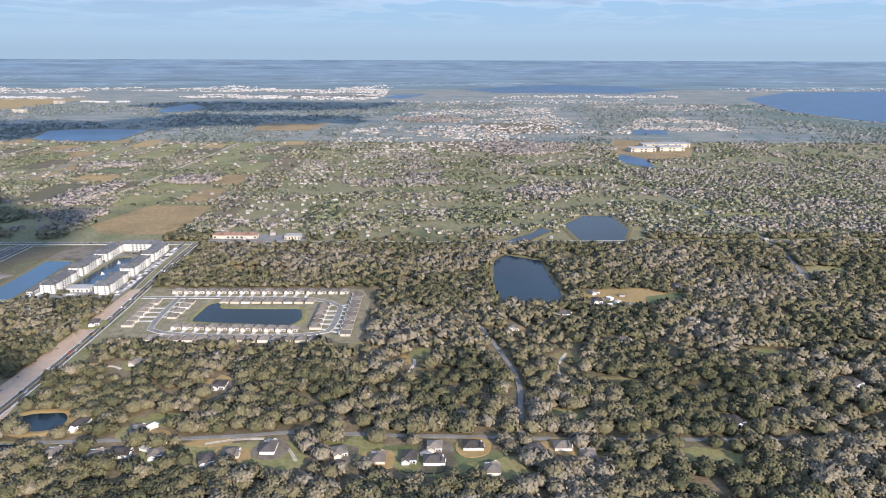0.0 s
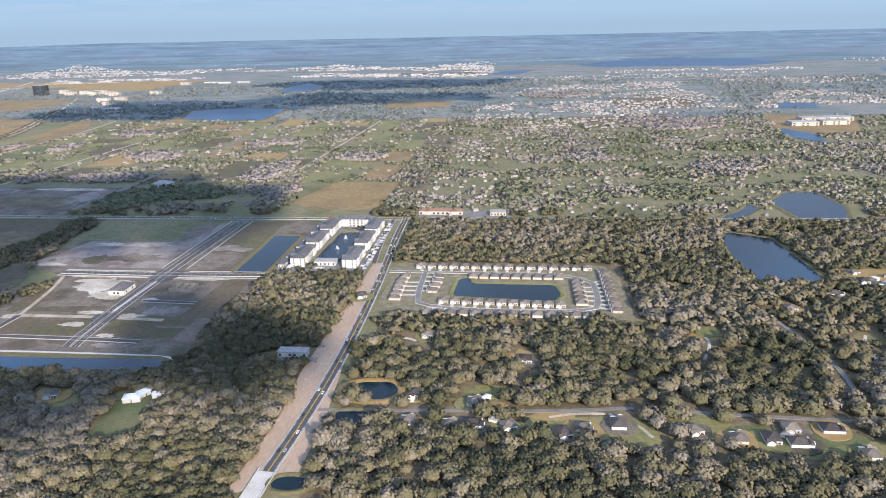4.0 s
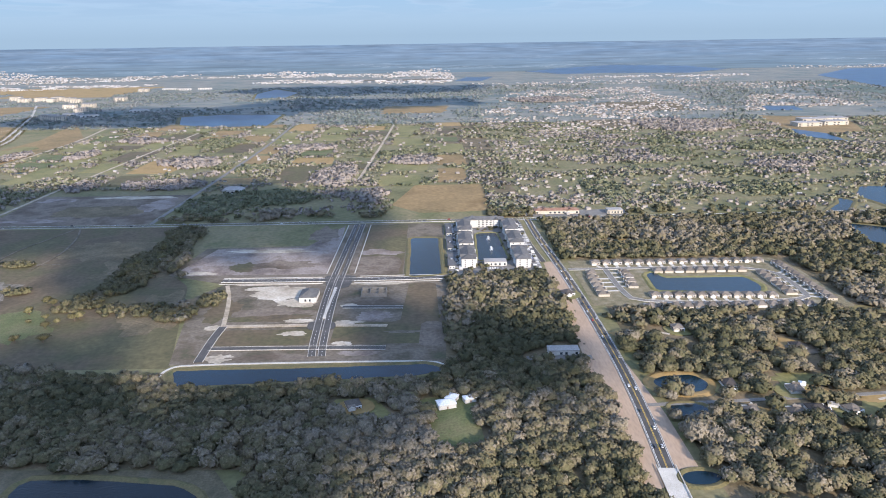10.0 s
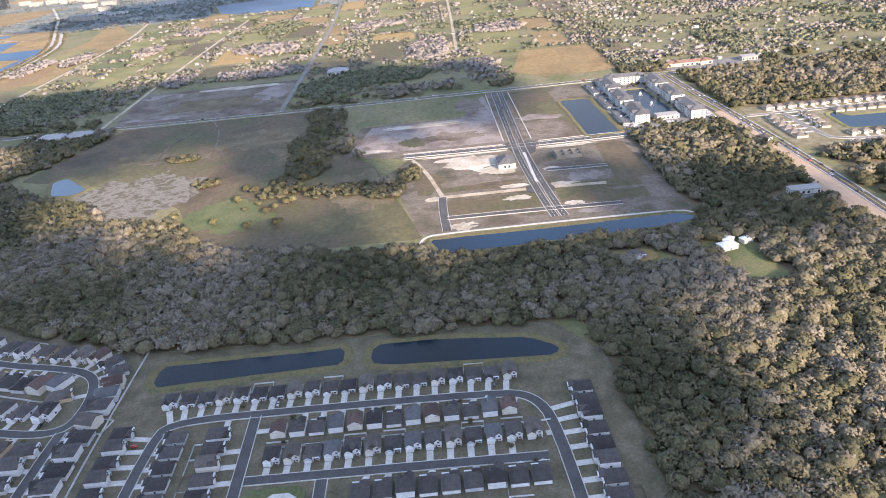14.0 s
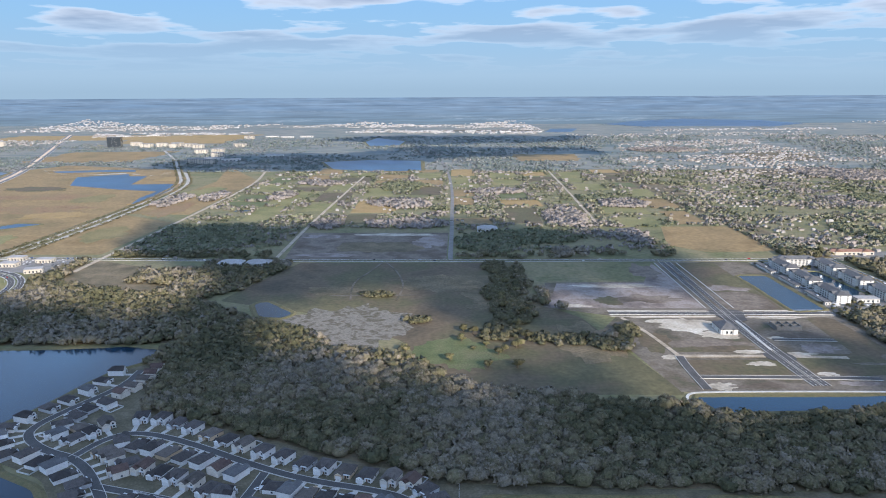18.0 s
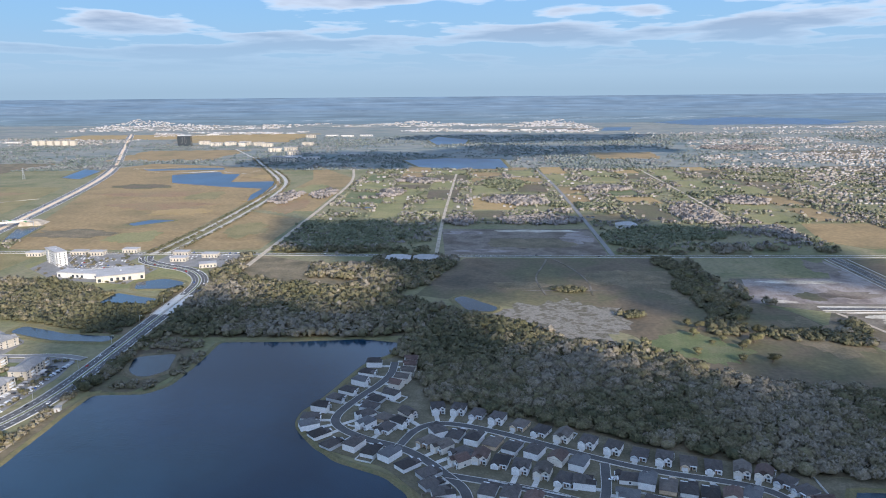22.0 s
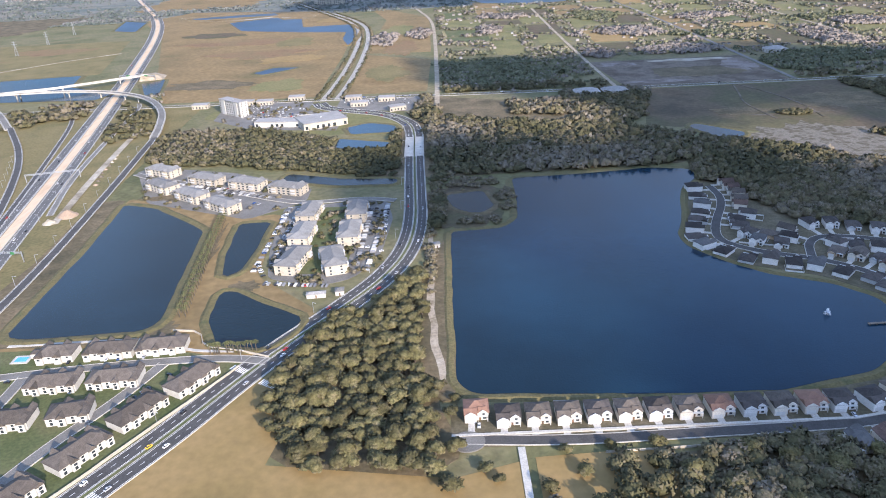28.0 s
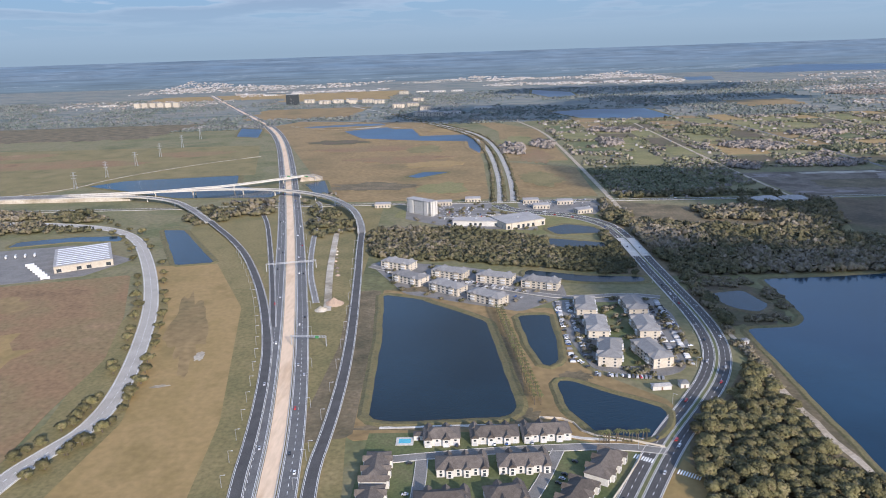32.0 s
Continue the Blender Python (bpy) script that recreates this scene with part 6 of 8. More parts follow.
# ---- trees ----
CLUMP_F = np.array([(0, 1, 3), (1, 2, 3), (2, 0, 3)])
CLUMP_V = np.array([(1.05, 0, -0.35), (-0.52, 0.9, -0.35), (-0.52, -0.9, -0.35), (0, 0, 0.8)], float)


def dome(cuts):
    """The upper part of a ball of triangles, the heart of a crown."""
    bm = bmesh.new()
    bmesh.ops.create_icosphere(bm, subdivisions=cuts, radius=1)
    bmesh.ops.delete(bm, geom=[v for v in bm.verts if v.co.z < -0.55], context="VERTS")
    bm.verts.index_update()
    v, f = np.array([q.co[:] for q in bm.verts]), np.array([[q.index for q in g.verts] for g in bm.faces])
    bm.free()
    return v, f


def crown(rng, clumps, spread=1.0, tall=0.8, heart=None):
    """Clumps of leaves over a lobed dome of radius about 1; its foot is at 0."""
    vs, fs, ns, ts, base = [], [], [], [], 0
    lobes = rng.normal(0, 1, (5, 3)) * (0.36, 0.36, 0.14)
    if heart is not None:
        hv, hf = heart
        v = hv * rng.uniform(0.74, 0.98, (len(hv), 1)) * (0.9 * spread, 0.9 * spread, 0.6 * tall) + (0, 0, 0.45)
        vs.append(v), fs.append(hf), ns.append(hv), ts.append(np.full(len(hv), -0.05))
        base = len(hv)
    for k in range(clumps):
        u, a = rng.uniform(-0.2, 1), rng.uniform(0, 2 * math.pi)
        r = math.sqrt(max(0, 1 - u * u)) * rng.uniform(0.72, 1.0)
        c = np.array((r * math.cos(a) * spread, r * math.sin(a) * spread, 0.5 + u * 0.62 * tall)) + lobes[k % 5] * 0.45
        out = (c - (0, 0, 0.3)) / max(np.linalg.norm(c - (0, 0, 0.3)), 0.05)
        size = rng.uniform(0.62, 1.15) * 1.12 / clumps ** 0.42
        v = CLUMP_V * rng.uniform(0.6, 1.35, (4, 1)) * size
        axis = Vector(out * 0.8 + rng.normal(0, 0.33, 3) + (0, 0, 0.25))
        q = axis.to_track_quat("Z", "Y").to_matrix() @ Matrix.Rotation(rng.uniform(0, 6.3), 3, "Z")
        v = v @ np.array(q).T
        vs.append(v + c)
        fs.append(CLUMP_F + 4 * k + base)
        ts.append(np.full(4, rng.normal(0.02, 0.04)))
        ns.append(out * 0.85 + 0.42 * v / np.linalg.norm(v, axis=1, keepdims=True))
    ns = np.vstack(ns)
    return np.vstack(vs), np.vstack(fs), ns / np.linalg.norm(ns, axis=1, keepdims=True), np.concatenate(ts)


WOODS = [   # outline, share of ground under trees
    ([(-840, 400), (-824, 445), (-800, 505), (-747, 473), (-719, 436), (-662, 416), (-646, 388), (-616, 363), (-509, 347), (-500, 334), (-350, 338), (-345, 364), (-262, 364), (-262, 225), (-428, 225), (-436, 262), (-640, 268), (-660, 280), (-800, 336)], 1.0),
    ([(-346, 364), (-346, 511), (-265, 517), (-262, 364)], 1.0),
    ([(-1060, 448), (-1000, 440), (-830, 444), (-805, 505), (-850, 545), (-800, 600), (-800, 675), (-880, 680), (-880, 640), (-935, 640), (-935, 600), (-870, 590), (-900, 560), (-1000, 600), (-1005, 690), (-1012, 690)], 0.95),
    ([(-235, 225), (900, 225), (900, 480), (30, 480), (-60, 430), (-110, 432), (-244, 440)], 0.70),
    ([(-246, 550), (-60, 550), (-60, 435), (30, 480), (30, 690), (-246, 690)], 0.92),
    ([(30, 480), (900, 480), (900, 1150), (300, 1150), (200, 690), (30, 690)], 0.82),
    ([(-1246, 586), (-1166, 588), (-1110, 560), (-1030, 510), (-1028, 450), (-1070, 455), (-1110, 468), (-1150, 482), (-1226, 500)], 1.0),
    ([(-1010, 340), (-1000, 352), (-1000, 440), (-1060, 448), (-1010, 470)], 0.8),
    ([(-600, 676), (-575, 676), (-570, 600), (-560, 520), (-590, 480), (-600, 560)], 0.75),
    ([(-640, 690), (-560, 690), (-400, 700), (-400, 780), (-470, 850), (-640, 860)], 0.2),
    ([(-1000, 690), (-825, 690), (-825, 880), (-1000, 900)], 0.45),
    ([(-295, 694), (-288, 917), (-262, 917), (-245, 729), (-248, 694)], 1.0),
    ([(-1000, 860), (-300, 860), (-240, 700), (30, 690), (300, 800), (300, 1500), (-1000, 1500)], 0.2),
    ([(-600, 585), (-555, 585), (-540, 480), (-510, 470), (-520, 420), (-560, 430), (-600, 500)], 0.35),
    ([(-1280, 560), (-1330, 640), (-1310, 700), (-1255, 640), (-1250, 590)], 0.3),
    ([(-1300, 700), (-1420, 620), (-1460, 690), (-1380, 740)], 0.5),
    ([(-1560, 700), (-1480, 610), (-2000, 560), (-2000, 740)], 0.5),
    ([(-980, 150), (-900, 158), (-860, 160), (-860, 100), (-975, 100)], 0.3),
    ([(-436, 130), (-432, 225), (-262, 225), (-262, 130)], 0.97),
    ([(-529, 130), (-528, 163), (-470, 162), (-468, 130)], 0.8),
    ([(-930, 100), (-930, 150), (-900, 158), (-860, 158), (-820, 156), (-806, 142), (-800, 100)], 0.95),
    ([(300, 1150), (900, 1150), (1400, 1250), (1300, 1500), (300, 1500)], 0.2),
    ([(-1330, 720), (-1250, 720), (-1240, 790), (-1320, 800)], 0.8),
]
rng = np.random.default_rng(4)
THIN = []


def grow(x0, x1, y0, y1, step):
    """Candidate places on a jittered grid, thinned by the woods, roads, houses and fields."""
    xs, ys = np.meshgrid(np.arange(x0, x1, step), np.arange(y0, y1, step))
    xs = (xs + rng.uniform(-0.48, 0.48, xs.shape) * step).ravel()
    ys = (ys + rng.uniform(-0.48, 0.48, ys.shape) * step).ravel()
    share = np.zeros(xs.shape)
    for p, s in WOODS:
        share = np.where(inside(p, xs, ys), s, share)
    gaps = 0.5 + 0.5 * np.sin(xs * 0.045 + 2.0 * np.sin(ys * 0.031)) * np.sin(ys * 0.055 + 1.7 * np.sin(xs * 0.023))
    share = np.where((share > 0) & (share < 0.93), share * np.clip(0.45 + 1.1 * gaps, 0, 1.35), share)
    clump = np.array([noise.noise((x * 0.008, y * 0.019, 4.0)) + 0.5 * noise.noise((x * 0.03, y * 0.06, 8.0)) for x, y in zip(xs, ys)])
    share = np.where((ys > 720) & (share > 0) & (share < 0.4), np.clip(0.30 + 1.6 * clump, 0.04, 0.9), share)
    ok = rng.random(xs.shape) < share
    for p in KEEP_OUT:
        ok &= ~(inside(p, xs, ys))
    xs, ys = xs[ok], ys[ok]
    ok = np.ones(xs.shape, bool)
    for x, y, r in HOUSES:
        ok &= (xs - x) ** 2 + (ys - y) ** 2 > (r * 0.95) ** 2
    for p, h in ROADS:
        for a, b in zip(p, p[1:]):
            s = b - a
            u = np.clip(((xs - a[0]) * s[0] + (ys - a[1]) * s[1]) / max(s @ s, 1e-9), 0, 1)
            ok &= (xs - a[0] - s[0] * u) ** 2 + (ys - a[1] - s[1] * u) ** 2 > (h + 1.8) ** 2
    return xs[ok], ys[ok]


def scatter(name, xs, ys, protos, size, label, lift=0.8, far=False, mat="forest", shade=None):
    """One mesh of many trees: turned, scaled copies of the prototypes' points."""
    n = len(xs)
    if not n:
        return
    which, turn = rng.integers(0, len(protos), n), rng.uniform(0, 6.283, n)
    patch = np.array([noise.noise((x * 0.012, y * 0.012, 5.0)) for x, y in zip(xs, ys)])
    grow_s = size * rng.uniform(0.72, 1.3, n) * (1 + 0.18 * patch)
    bare = rng.random(n) < 0.06
    tint = np.clip(0.11 * bare + (0.40 if "creek" in name else 0.48) + 0.075 * rng.normal(0, 1, n) + 0.26 * patch, 0.32, 0.68)
    if shade is not None:
        tint = np.clip(shade + 0.03 * rng.normal(0, 1, n), 0.32, 0.68)
    av, af, at, an, base = [], [], [], [], 0
    for k, (v, f, nv, dt) in enumerate(protos):
        idx = np.nonzero(which == k)[0]
        if not len(idx):
            continue
        c, s = np.cos(turn[idx])[:, None], np.sin(turn[idx])[:, None]
        g = grow_s[idx][:, None]
        zs = far_lift(ys[idx])[:, None] if far else 0.0
        px = (v[None, :, 0] * c - v[None, :, 1] * s) * g + xs[idx][:, None]
        py = (v[None, :, 0] * s + v[None, :, 1] * c) * g + ys[idx][:, None]
        pz = (v[None, :, 2] + lift - 0.75) * g * rng.uniform(0.85, 1.25, (len(idx), 1)) + zs + 0 * px
        av.append(np.stack([px, py, pz], 2).reshape(-1, 3))
        an.append(np.stack([nv[None, :, 0] * c - nv[None, :, 1] * s, nv[None, :, 0] * s + nv[None, :, 1] * c, nv[None, :, 2] + 0 * c], 2).reshape(-1, 3))
        af.append((f[None] + (np.arange(len(idx)) * len(v))[:, None, None] + base).reshape(-1, 3))
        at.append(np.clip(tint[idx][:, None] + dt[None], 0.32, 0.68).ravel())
        base += len(idx) * len(v)
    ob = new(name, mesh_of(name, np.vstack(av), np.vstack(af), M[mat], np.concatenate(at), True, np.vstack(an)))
    return tagged(ob, label, "trees", kind="stuff")


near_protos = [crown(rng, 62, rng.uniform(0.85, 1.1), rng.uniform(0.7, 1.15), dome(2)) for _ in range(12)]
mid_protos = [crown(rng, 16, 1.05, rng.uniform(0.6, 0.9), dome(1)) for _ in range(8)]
far_protos = [crown(rng, 6, 1.1, 0.5) for _ in range(6)]
nx_, ny_ = grow(-1300, -262, 110, 400, 5.0)
scatter("near_woodland", nx_, ny_, near_protos, 3.9, "dense grey-brown winter woodland hung with moss")
nx_, ny_ = grow(-262, 420, 200, 400, 5.5)
scatter("near_woodland", nx_, ny_, near_protos, 4.5, "dense grey-green oak woodland hung with moss")
mx_, my_ = grow(-1250, -1026, 440, 600, 4.2)
scatter("creek_woodland", mx_, my_, mid_protos, 3.0, "dense dull green wood along the creek")
mx_, my_ = grow(-2000, 900, 400, 720, 5.3)
ok = ~((mx_ > -1250) & (mx_ < -1026) & (my_ > 440) & (my_ < 600))
mx_, my_ = mx_[ok], my_[ok]
scatter("middle_woodland", mx_, my_, mid_protos, 4.1, "dense grey-green woodland")
mx_, my_ = grow(-2000, 1300, 720, 1500, 5.0)
scatter("far_woodland", mx_, my_, far_protos, 3.2, "scattered trees and woods among paddocks", 0.6, mat="hazed_mid_forest")


def groves(name, spots, size, shade, label, protos=None, mat="hazed_mid_forest"):
    """Close stands of trees in ragged ovals: centre and half widths."""
    gx_, gy_ = [], []
    for cx, cy, rx, ry in spots:
        n = int(rx * ry * 3.14 / 13)
        a, u = rng.uniform(0, 6.283, n), np.sqrt(rng.random(n))
        edge = np.array([1 + 0.45 * noise.noise((math.cos(v) * 1.6 + cx, math.sin(v) * 1.6 + cy, 1.5)) + 0.25 * noise.noise((math.cos(v) * 5 + cx, math.sin(v) * 5, 3.5)) for v in a])
        gx_.append(cx + rx * u * edge * np.cos(a)), gy_.append(cy + ry * u * edge * np.sin(a))
    xs, ys = np.concatenate(gx_), np.concatenate(gy_)
    ok = np.ones(len(xs), bool)
    for p in WATER:
        ok &= ~inside(p, xs, ys)
    for p, h in ROADS:
        if p[:, 1].max() > 690:
            for a, b in zip(p, p[1:]):
                d = b - a
                u = np.clip(((xs - a[0]) * d[0] + (ys - a[1]) * d[1]) / max(d @ d, 1e-9), 0, 1)
                ok &= (xs - a[0] - d[0] * u) ** 2 + (ys - a[1] - d[1] * u) ** 2 > (h + 1.5) ** 2
    scatter(name, xs[ok], ys[ok], protos or far_protos, size, label, 0.7, mat=mat, shade=shade)


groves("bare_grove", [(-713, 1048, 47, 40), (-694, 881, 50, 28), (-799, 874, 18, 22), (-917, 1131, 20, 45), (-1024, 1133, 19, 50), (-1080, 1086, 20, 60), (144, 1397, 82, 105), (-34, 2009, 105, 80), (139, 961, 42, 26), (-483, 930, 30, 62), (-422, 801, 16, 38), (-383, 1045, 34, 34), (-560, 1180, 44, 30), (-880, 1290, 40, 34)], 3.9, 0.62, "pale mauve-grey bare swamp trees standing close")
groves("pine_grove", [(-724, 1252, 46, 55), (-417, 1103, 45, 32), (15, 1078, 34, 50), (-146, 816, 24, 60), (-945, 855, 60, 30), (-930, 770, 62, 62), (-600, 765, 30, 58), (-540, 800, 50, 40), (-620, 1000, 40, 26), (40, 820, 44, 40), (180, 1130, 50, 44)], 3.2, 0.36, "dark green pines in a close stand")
groves("belt_of_trees", [(-596, 655, 10, 24), (-592, 610, 12, 34), (-596, 560, 15, 34), (-590, 512, 14, 30), (-606, 465, 12, 18), (-560, 452, 26, 10), (-530, 440, 12, 12), (-512, 470, 8, 16), (-665, 492, 10, 8), (-700, 560, 16, 6)], 3.0, 0.44, "belt of dark grey-green trees across the pasture", mid_protos, "forest")
groves("shore_scrub", [(-985, 424, 22, 10), (-1003, 380, 5, 24), (-960, 388, 5, 20), (-978, 358, 16, 5), (-1008, 300, 3, 40)], 2.2, 0.58, "brown leafless scrub round a pond", mid_protos, "forest")
# woods on the far plain
fx_ = rng.uniform(-3600, 3200, 60000)
fy_ = 1480 + 1150 * rng.random(60000) ** 1.4
ok = np.abs(fx_ + 600) < fy_ * 0.72 + 500
cl = np.array([noise.noise((x * 0.0045, y * 0.0028, 2.0)) + 0.5 * noise.noise((x * 0.02, y * 0.014, 7.0)) for x, y in zip(fx_, fy_)])
ok &= cl > rng.uniform(-0.45, 0.25, len(cl))
for p in KEEP_OUT:
    if p[:, 1].max() > 1400:
        ok &= ~inside(p, fx_, fy_)
TOWNS = [   # outline and number of houses
    ([(-235, 1733), (383, 2217), (370, 1658), (96, 1286), (-56, 1155), (-224, 957), (-252, 1158)], 1300),
    ([(-179, 1951), (331, 2219), (420, 2500), (-100, 2300)], 420), ([(380, 1650), (720, 1700), (760, 2100), (560, 2050)], 520),
    ([(480, 1060), (900, 1040), (900, 1170), (500, 1180)], 200), ([(-1450, 3350), (-1100, 3800), (-700, 3500), (-260, 3900), (-250, 3000), (-700, 3300)], 900),
    ([(-2600, 3000), (-1700, 3150), (-1500, 3700), (-2000, 3500), (-2700, 4000)], 800), ([(-2500, 2200), (-1980, 2250), (-1950, 2500), (-2600, 2600)], 420),
    ([(-250, 2550), (700, 2600), (800, 2850), (-200, 2750)], 320), ([(-60, 700), (520, 720), (600, 1180), (150, 1280), (-60, 1100)], 260),
    ([(-1000, 870), (-280, 870), (-260, 1480), (-1000, 1480)], 190), ([(-290, 700), (-60, 700), (-60, 850), (-230, 950)], 110), ([(60, 480), (850, 480), (850, 720), (60, 720)], 40),
    ([(-2000, 2640), (-1500, 2800), (-1450, 2960), (-2100, 2900)], 380), ([(-1100, 2900), (-300, 2760), (-260, 2950), (-1000, 3120)], 420), ([(560, 2300), (1060, 2350), (1000, 2600), (500, 2500)], 260), ([(200, 2900), (1000, 3000), (1000, 3120), (200, 3060)], 220),
    ([(-990, 690), (-870, 690), (-870, 780), (-990, 800)], 24), ([(1400, 3500), (2600, 3550), (2600, 3750), (1400, 3700)], 160),
]
for p, n in TOWNS[:6]:
    ok &= ~(inside(p, fx_, fy_) & (rng.random(len(fx_)) < 0.75))
scatter("far_woods", fx_[ok], fy_[ok], far_protos, 3.0, "woods spread over the far plain", 0.75, True, "hazed_far_forest")

M["far_wall"] = material("far_house_walls", [(0.17, 0.15, 0.125), (0.25, 0.23, 0.205), (0.38, 0.37, 0.35)], 0.3, 3, attr="tint")
M["far_roof"] = material("far_house_roofs", [(0.09, 0.08, 0.07), (0.17, 0.14, 0.115), (0.22, 0.20, 0.185), (0.36, 0.35, 0.34)], 0.3, 3, attr="tint")


def far_town(name, spots, label):
    """Small gabled houses in one mesh of walls and one of roofs."""
    wv, wf, rv, rf, wt, rt = [], [], [], [], [], []
    for x, y in spots:
        w, d, h, a = rng.uniform(5.5, 9.5), rng.uniform(5, 7), rng.uniform(2.1, 3.2), rng.choice((0, 1.57)) + rng.normal(0, 0.15)
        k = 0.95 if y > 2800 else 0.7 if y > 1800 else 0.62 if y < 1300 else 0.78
        w, d, h = w * k, d * k, h * min(1.0, 0.35 + 0.6 * k)
        c, s, z = math.cos(a), math.sin(a), float(far_lift(y))
        k = [(x + c * u - s * v, y + s * u + c * v) for u, v in ((-w / 2, -d / 2), (w / 2, -d / 2), (w / 2, d / 2), (-w / 2, d / 2), (-w / 2, 0), (w / 2, 0))]
        b, t = len(wv), rng.uniform(0.32, 0.68) if y > 1500 else rng.uniform(0.38, 0.62)
        wv += [(*q, z - 0.3) for q in k[:4]] + [(*q, z + h) for q in k[:4]]
        wf += [(b + i, b + (i + 1) % 4, b + 4 + (i + 1) % 4, b + 4 + i) for i in range(4)]
        wt += [t] * 8
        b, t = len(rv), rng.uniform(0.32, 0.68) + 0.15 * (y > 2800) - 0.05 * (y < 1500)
        rv += [(*q, z + h) for q in k[:4]] + [(*q, z + h + d * 0.28) for q in k[4:]]
        rf += [(b, b + 1, b + 5, b + 4), (b + 2, b + 3, b + 4, b + 5), (b + 1, b + 2, b + 5, b + 5), (b + 3, b, b + 4, b + 4)]
        rt += [t] * 6
    ob = tagged(new(name, mesh_of(name, wv, wf, M["far_wall"], np.array(wt))), label, "houses", kind="stuff")
    rf = [tuple(dict.fromkeys(f)) for f in rf]
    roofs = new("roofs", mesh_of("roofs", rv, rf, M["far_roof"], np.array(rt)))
    roofs.parent = ob
    return ob


for p, n in TOWNS:
    q = np.array(p, float)
    c = np.c_[rng.uniform(q[:, 0].min(), q[:, 0].max(), n * 6), rng.uniform(q[:, 1].min(), q[:, 1].max(), n * 6)]
    if n > 300:
        c[:, 1] = np.round(c[:, 1] / 26) * 26 + rng.normal(0, 2, len(c))
    keep = inside(p, c[:, 0], c[:, 1])
    if q[:, 1].max() > 1600:
        keep &= np.array([noise.noise((x * 0.006, y * 0.012, 6.0)) + 0.4 * noise.noise((x * 0.03, y * 0.05, 2.0)) > -0.12 for x, y in c])
    for k in WATER:
        keep &= ~inside(outset(k, 8.0), c[:, 0], c[:, 1])
    far_town("far_houses", c[keep][:n], "pale roofs of houses among trees on the plain")

# ---- small trees between parked cars ----
LOTS = ([(-1228, 485), (-1195, 415), (-1120, 378), (-1088, 405), (-1088, 430), (-1150, 470), (-1215, 492)], [(-1100, 396), (-1096, 330), (-1090, 296), (-1062, 286), (-1040, 300), (-1032, 340), (-1036, 402)], [(-342, 512), (-342, 672), (-266, 672), (-266, 520)], [(-1216, 700), (-1212, 630), (-1165, 590), (-1090, 575), (-1086, 632), (-1128, 656), (-1126, 702)])
lx, ly = [], []
for p in LOTS:
    q = np.array(p)
    cx, cy = rng.uniform(q[:, 0].min(), q[:, 0].max(), 170), rng.uniform(q[:, 1].min(), q[:, 1].max(), 170)
    ok = inside(p, cx, cy)
    for x, y, r in HOUSES:
        ok &= (cx - x) ** 2 + (cy - y) ** 2 > 81
    for k in WATER:
        ok &= ~inside(k, cx, cy)
    lx.append(cx[ok]), ly.append(cy[ok])
scatter("lot_trees", np.concatenate(lx), np.concatenate(ly), mid_protos, 1.7, "small round trees between parked cars")

# ---- unseen clouds overhead, outlined and spaced to lay their shade on the woods ----
CLOUD_Z = 900.0
SLIDE = (SUN_DIR.x / SUN_DIR.z * CLOUD_Z, SUN_DIR.y / SUN_DIR.z * CLOUD_Z)
ICO = bmesh.new()
bmesh.ops.create_icosphere(ICO, subdivisions=2, radius=1)
ICO_V, ICO_F = np.array([v.co[:] for v in ICO.verts]), np.array([[v.index for v in f.verts] for f in ICO.faces])
ICO.free()


def cloud(shade, step=26, label="flat grey-white cumulus cloud above the plain"):
    q = np.array(shade, float)
    xs, ys = np.meshgrid(np.arange(q[:, 0].min() - 30, q[:, 0].max() + 30, step), np.arange(q[:, 1].min() - 30, q[:, 1].max() + 30, step))
    xs, ys = xs.ravel() + rng.uniform(-9, 9, xs.size), ys.ravel() + rng.uniform(-9, 9, xs.size)
    ragged = np.array([noise.noise((x * 0.012, y * 0.012, 9)) for x, y in zip(xs, ys)]) * 22
    ok = inside(shade, xs + ragged, ys + ragged)
    xs, ys = xs[ok], ys[ok]
    vs, fs = [], []
    for k, (x, y) in enumerate(zip(xs, ys)):
        r = rng.uniform(17, 27)
        vs.append(ICO_V * (r, r, r * 0.55) * rng.uniform(0.88, 1.12, (len(ICO_V), 1)) + (x + SLIDE[0], y + SLIDE[1], CLOUD_Z + rng.uniform(-6, 10)))
        fs.append(ICO_F + k * len(ICO_V))
    tagged(new("cloud", mesh_of("cloud", np.vstack(vs), np.vstack(fs), M["cloud"], smooth=True)), label, "cloud", kind="structure")


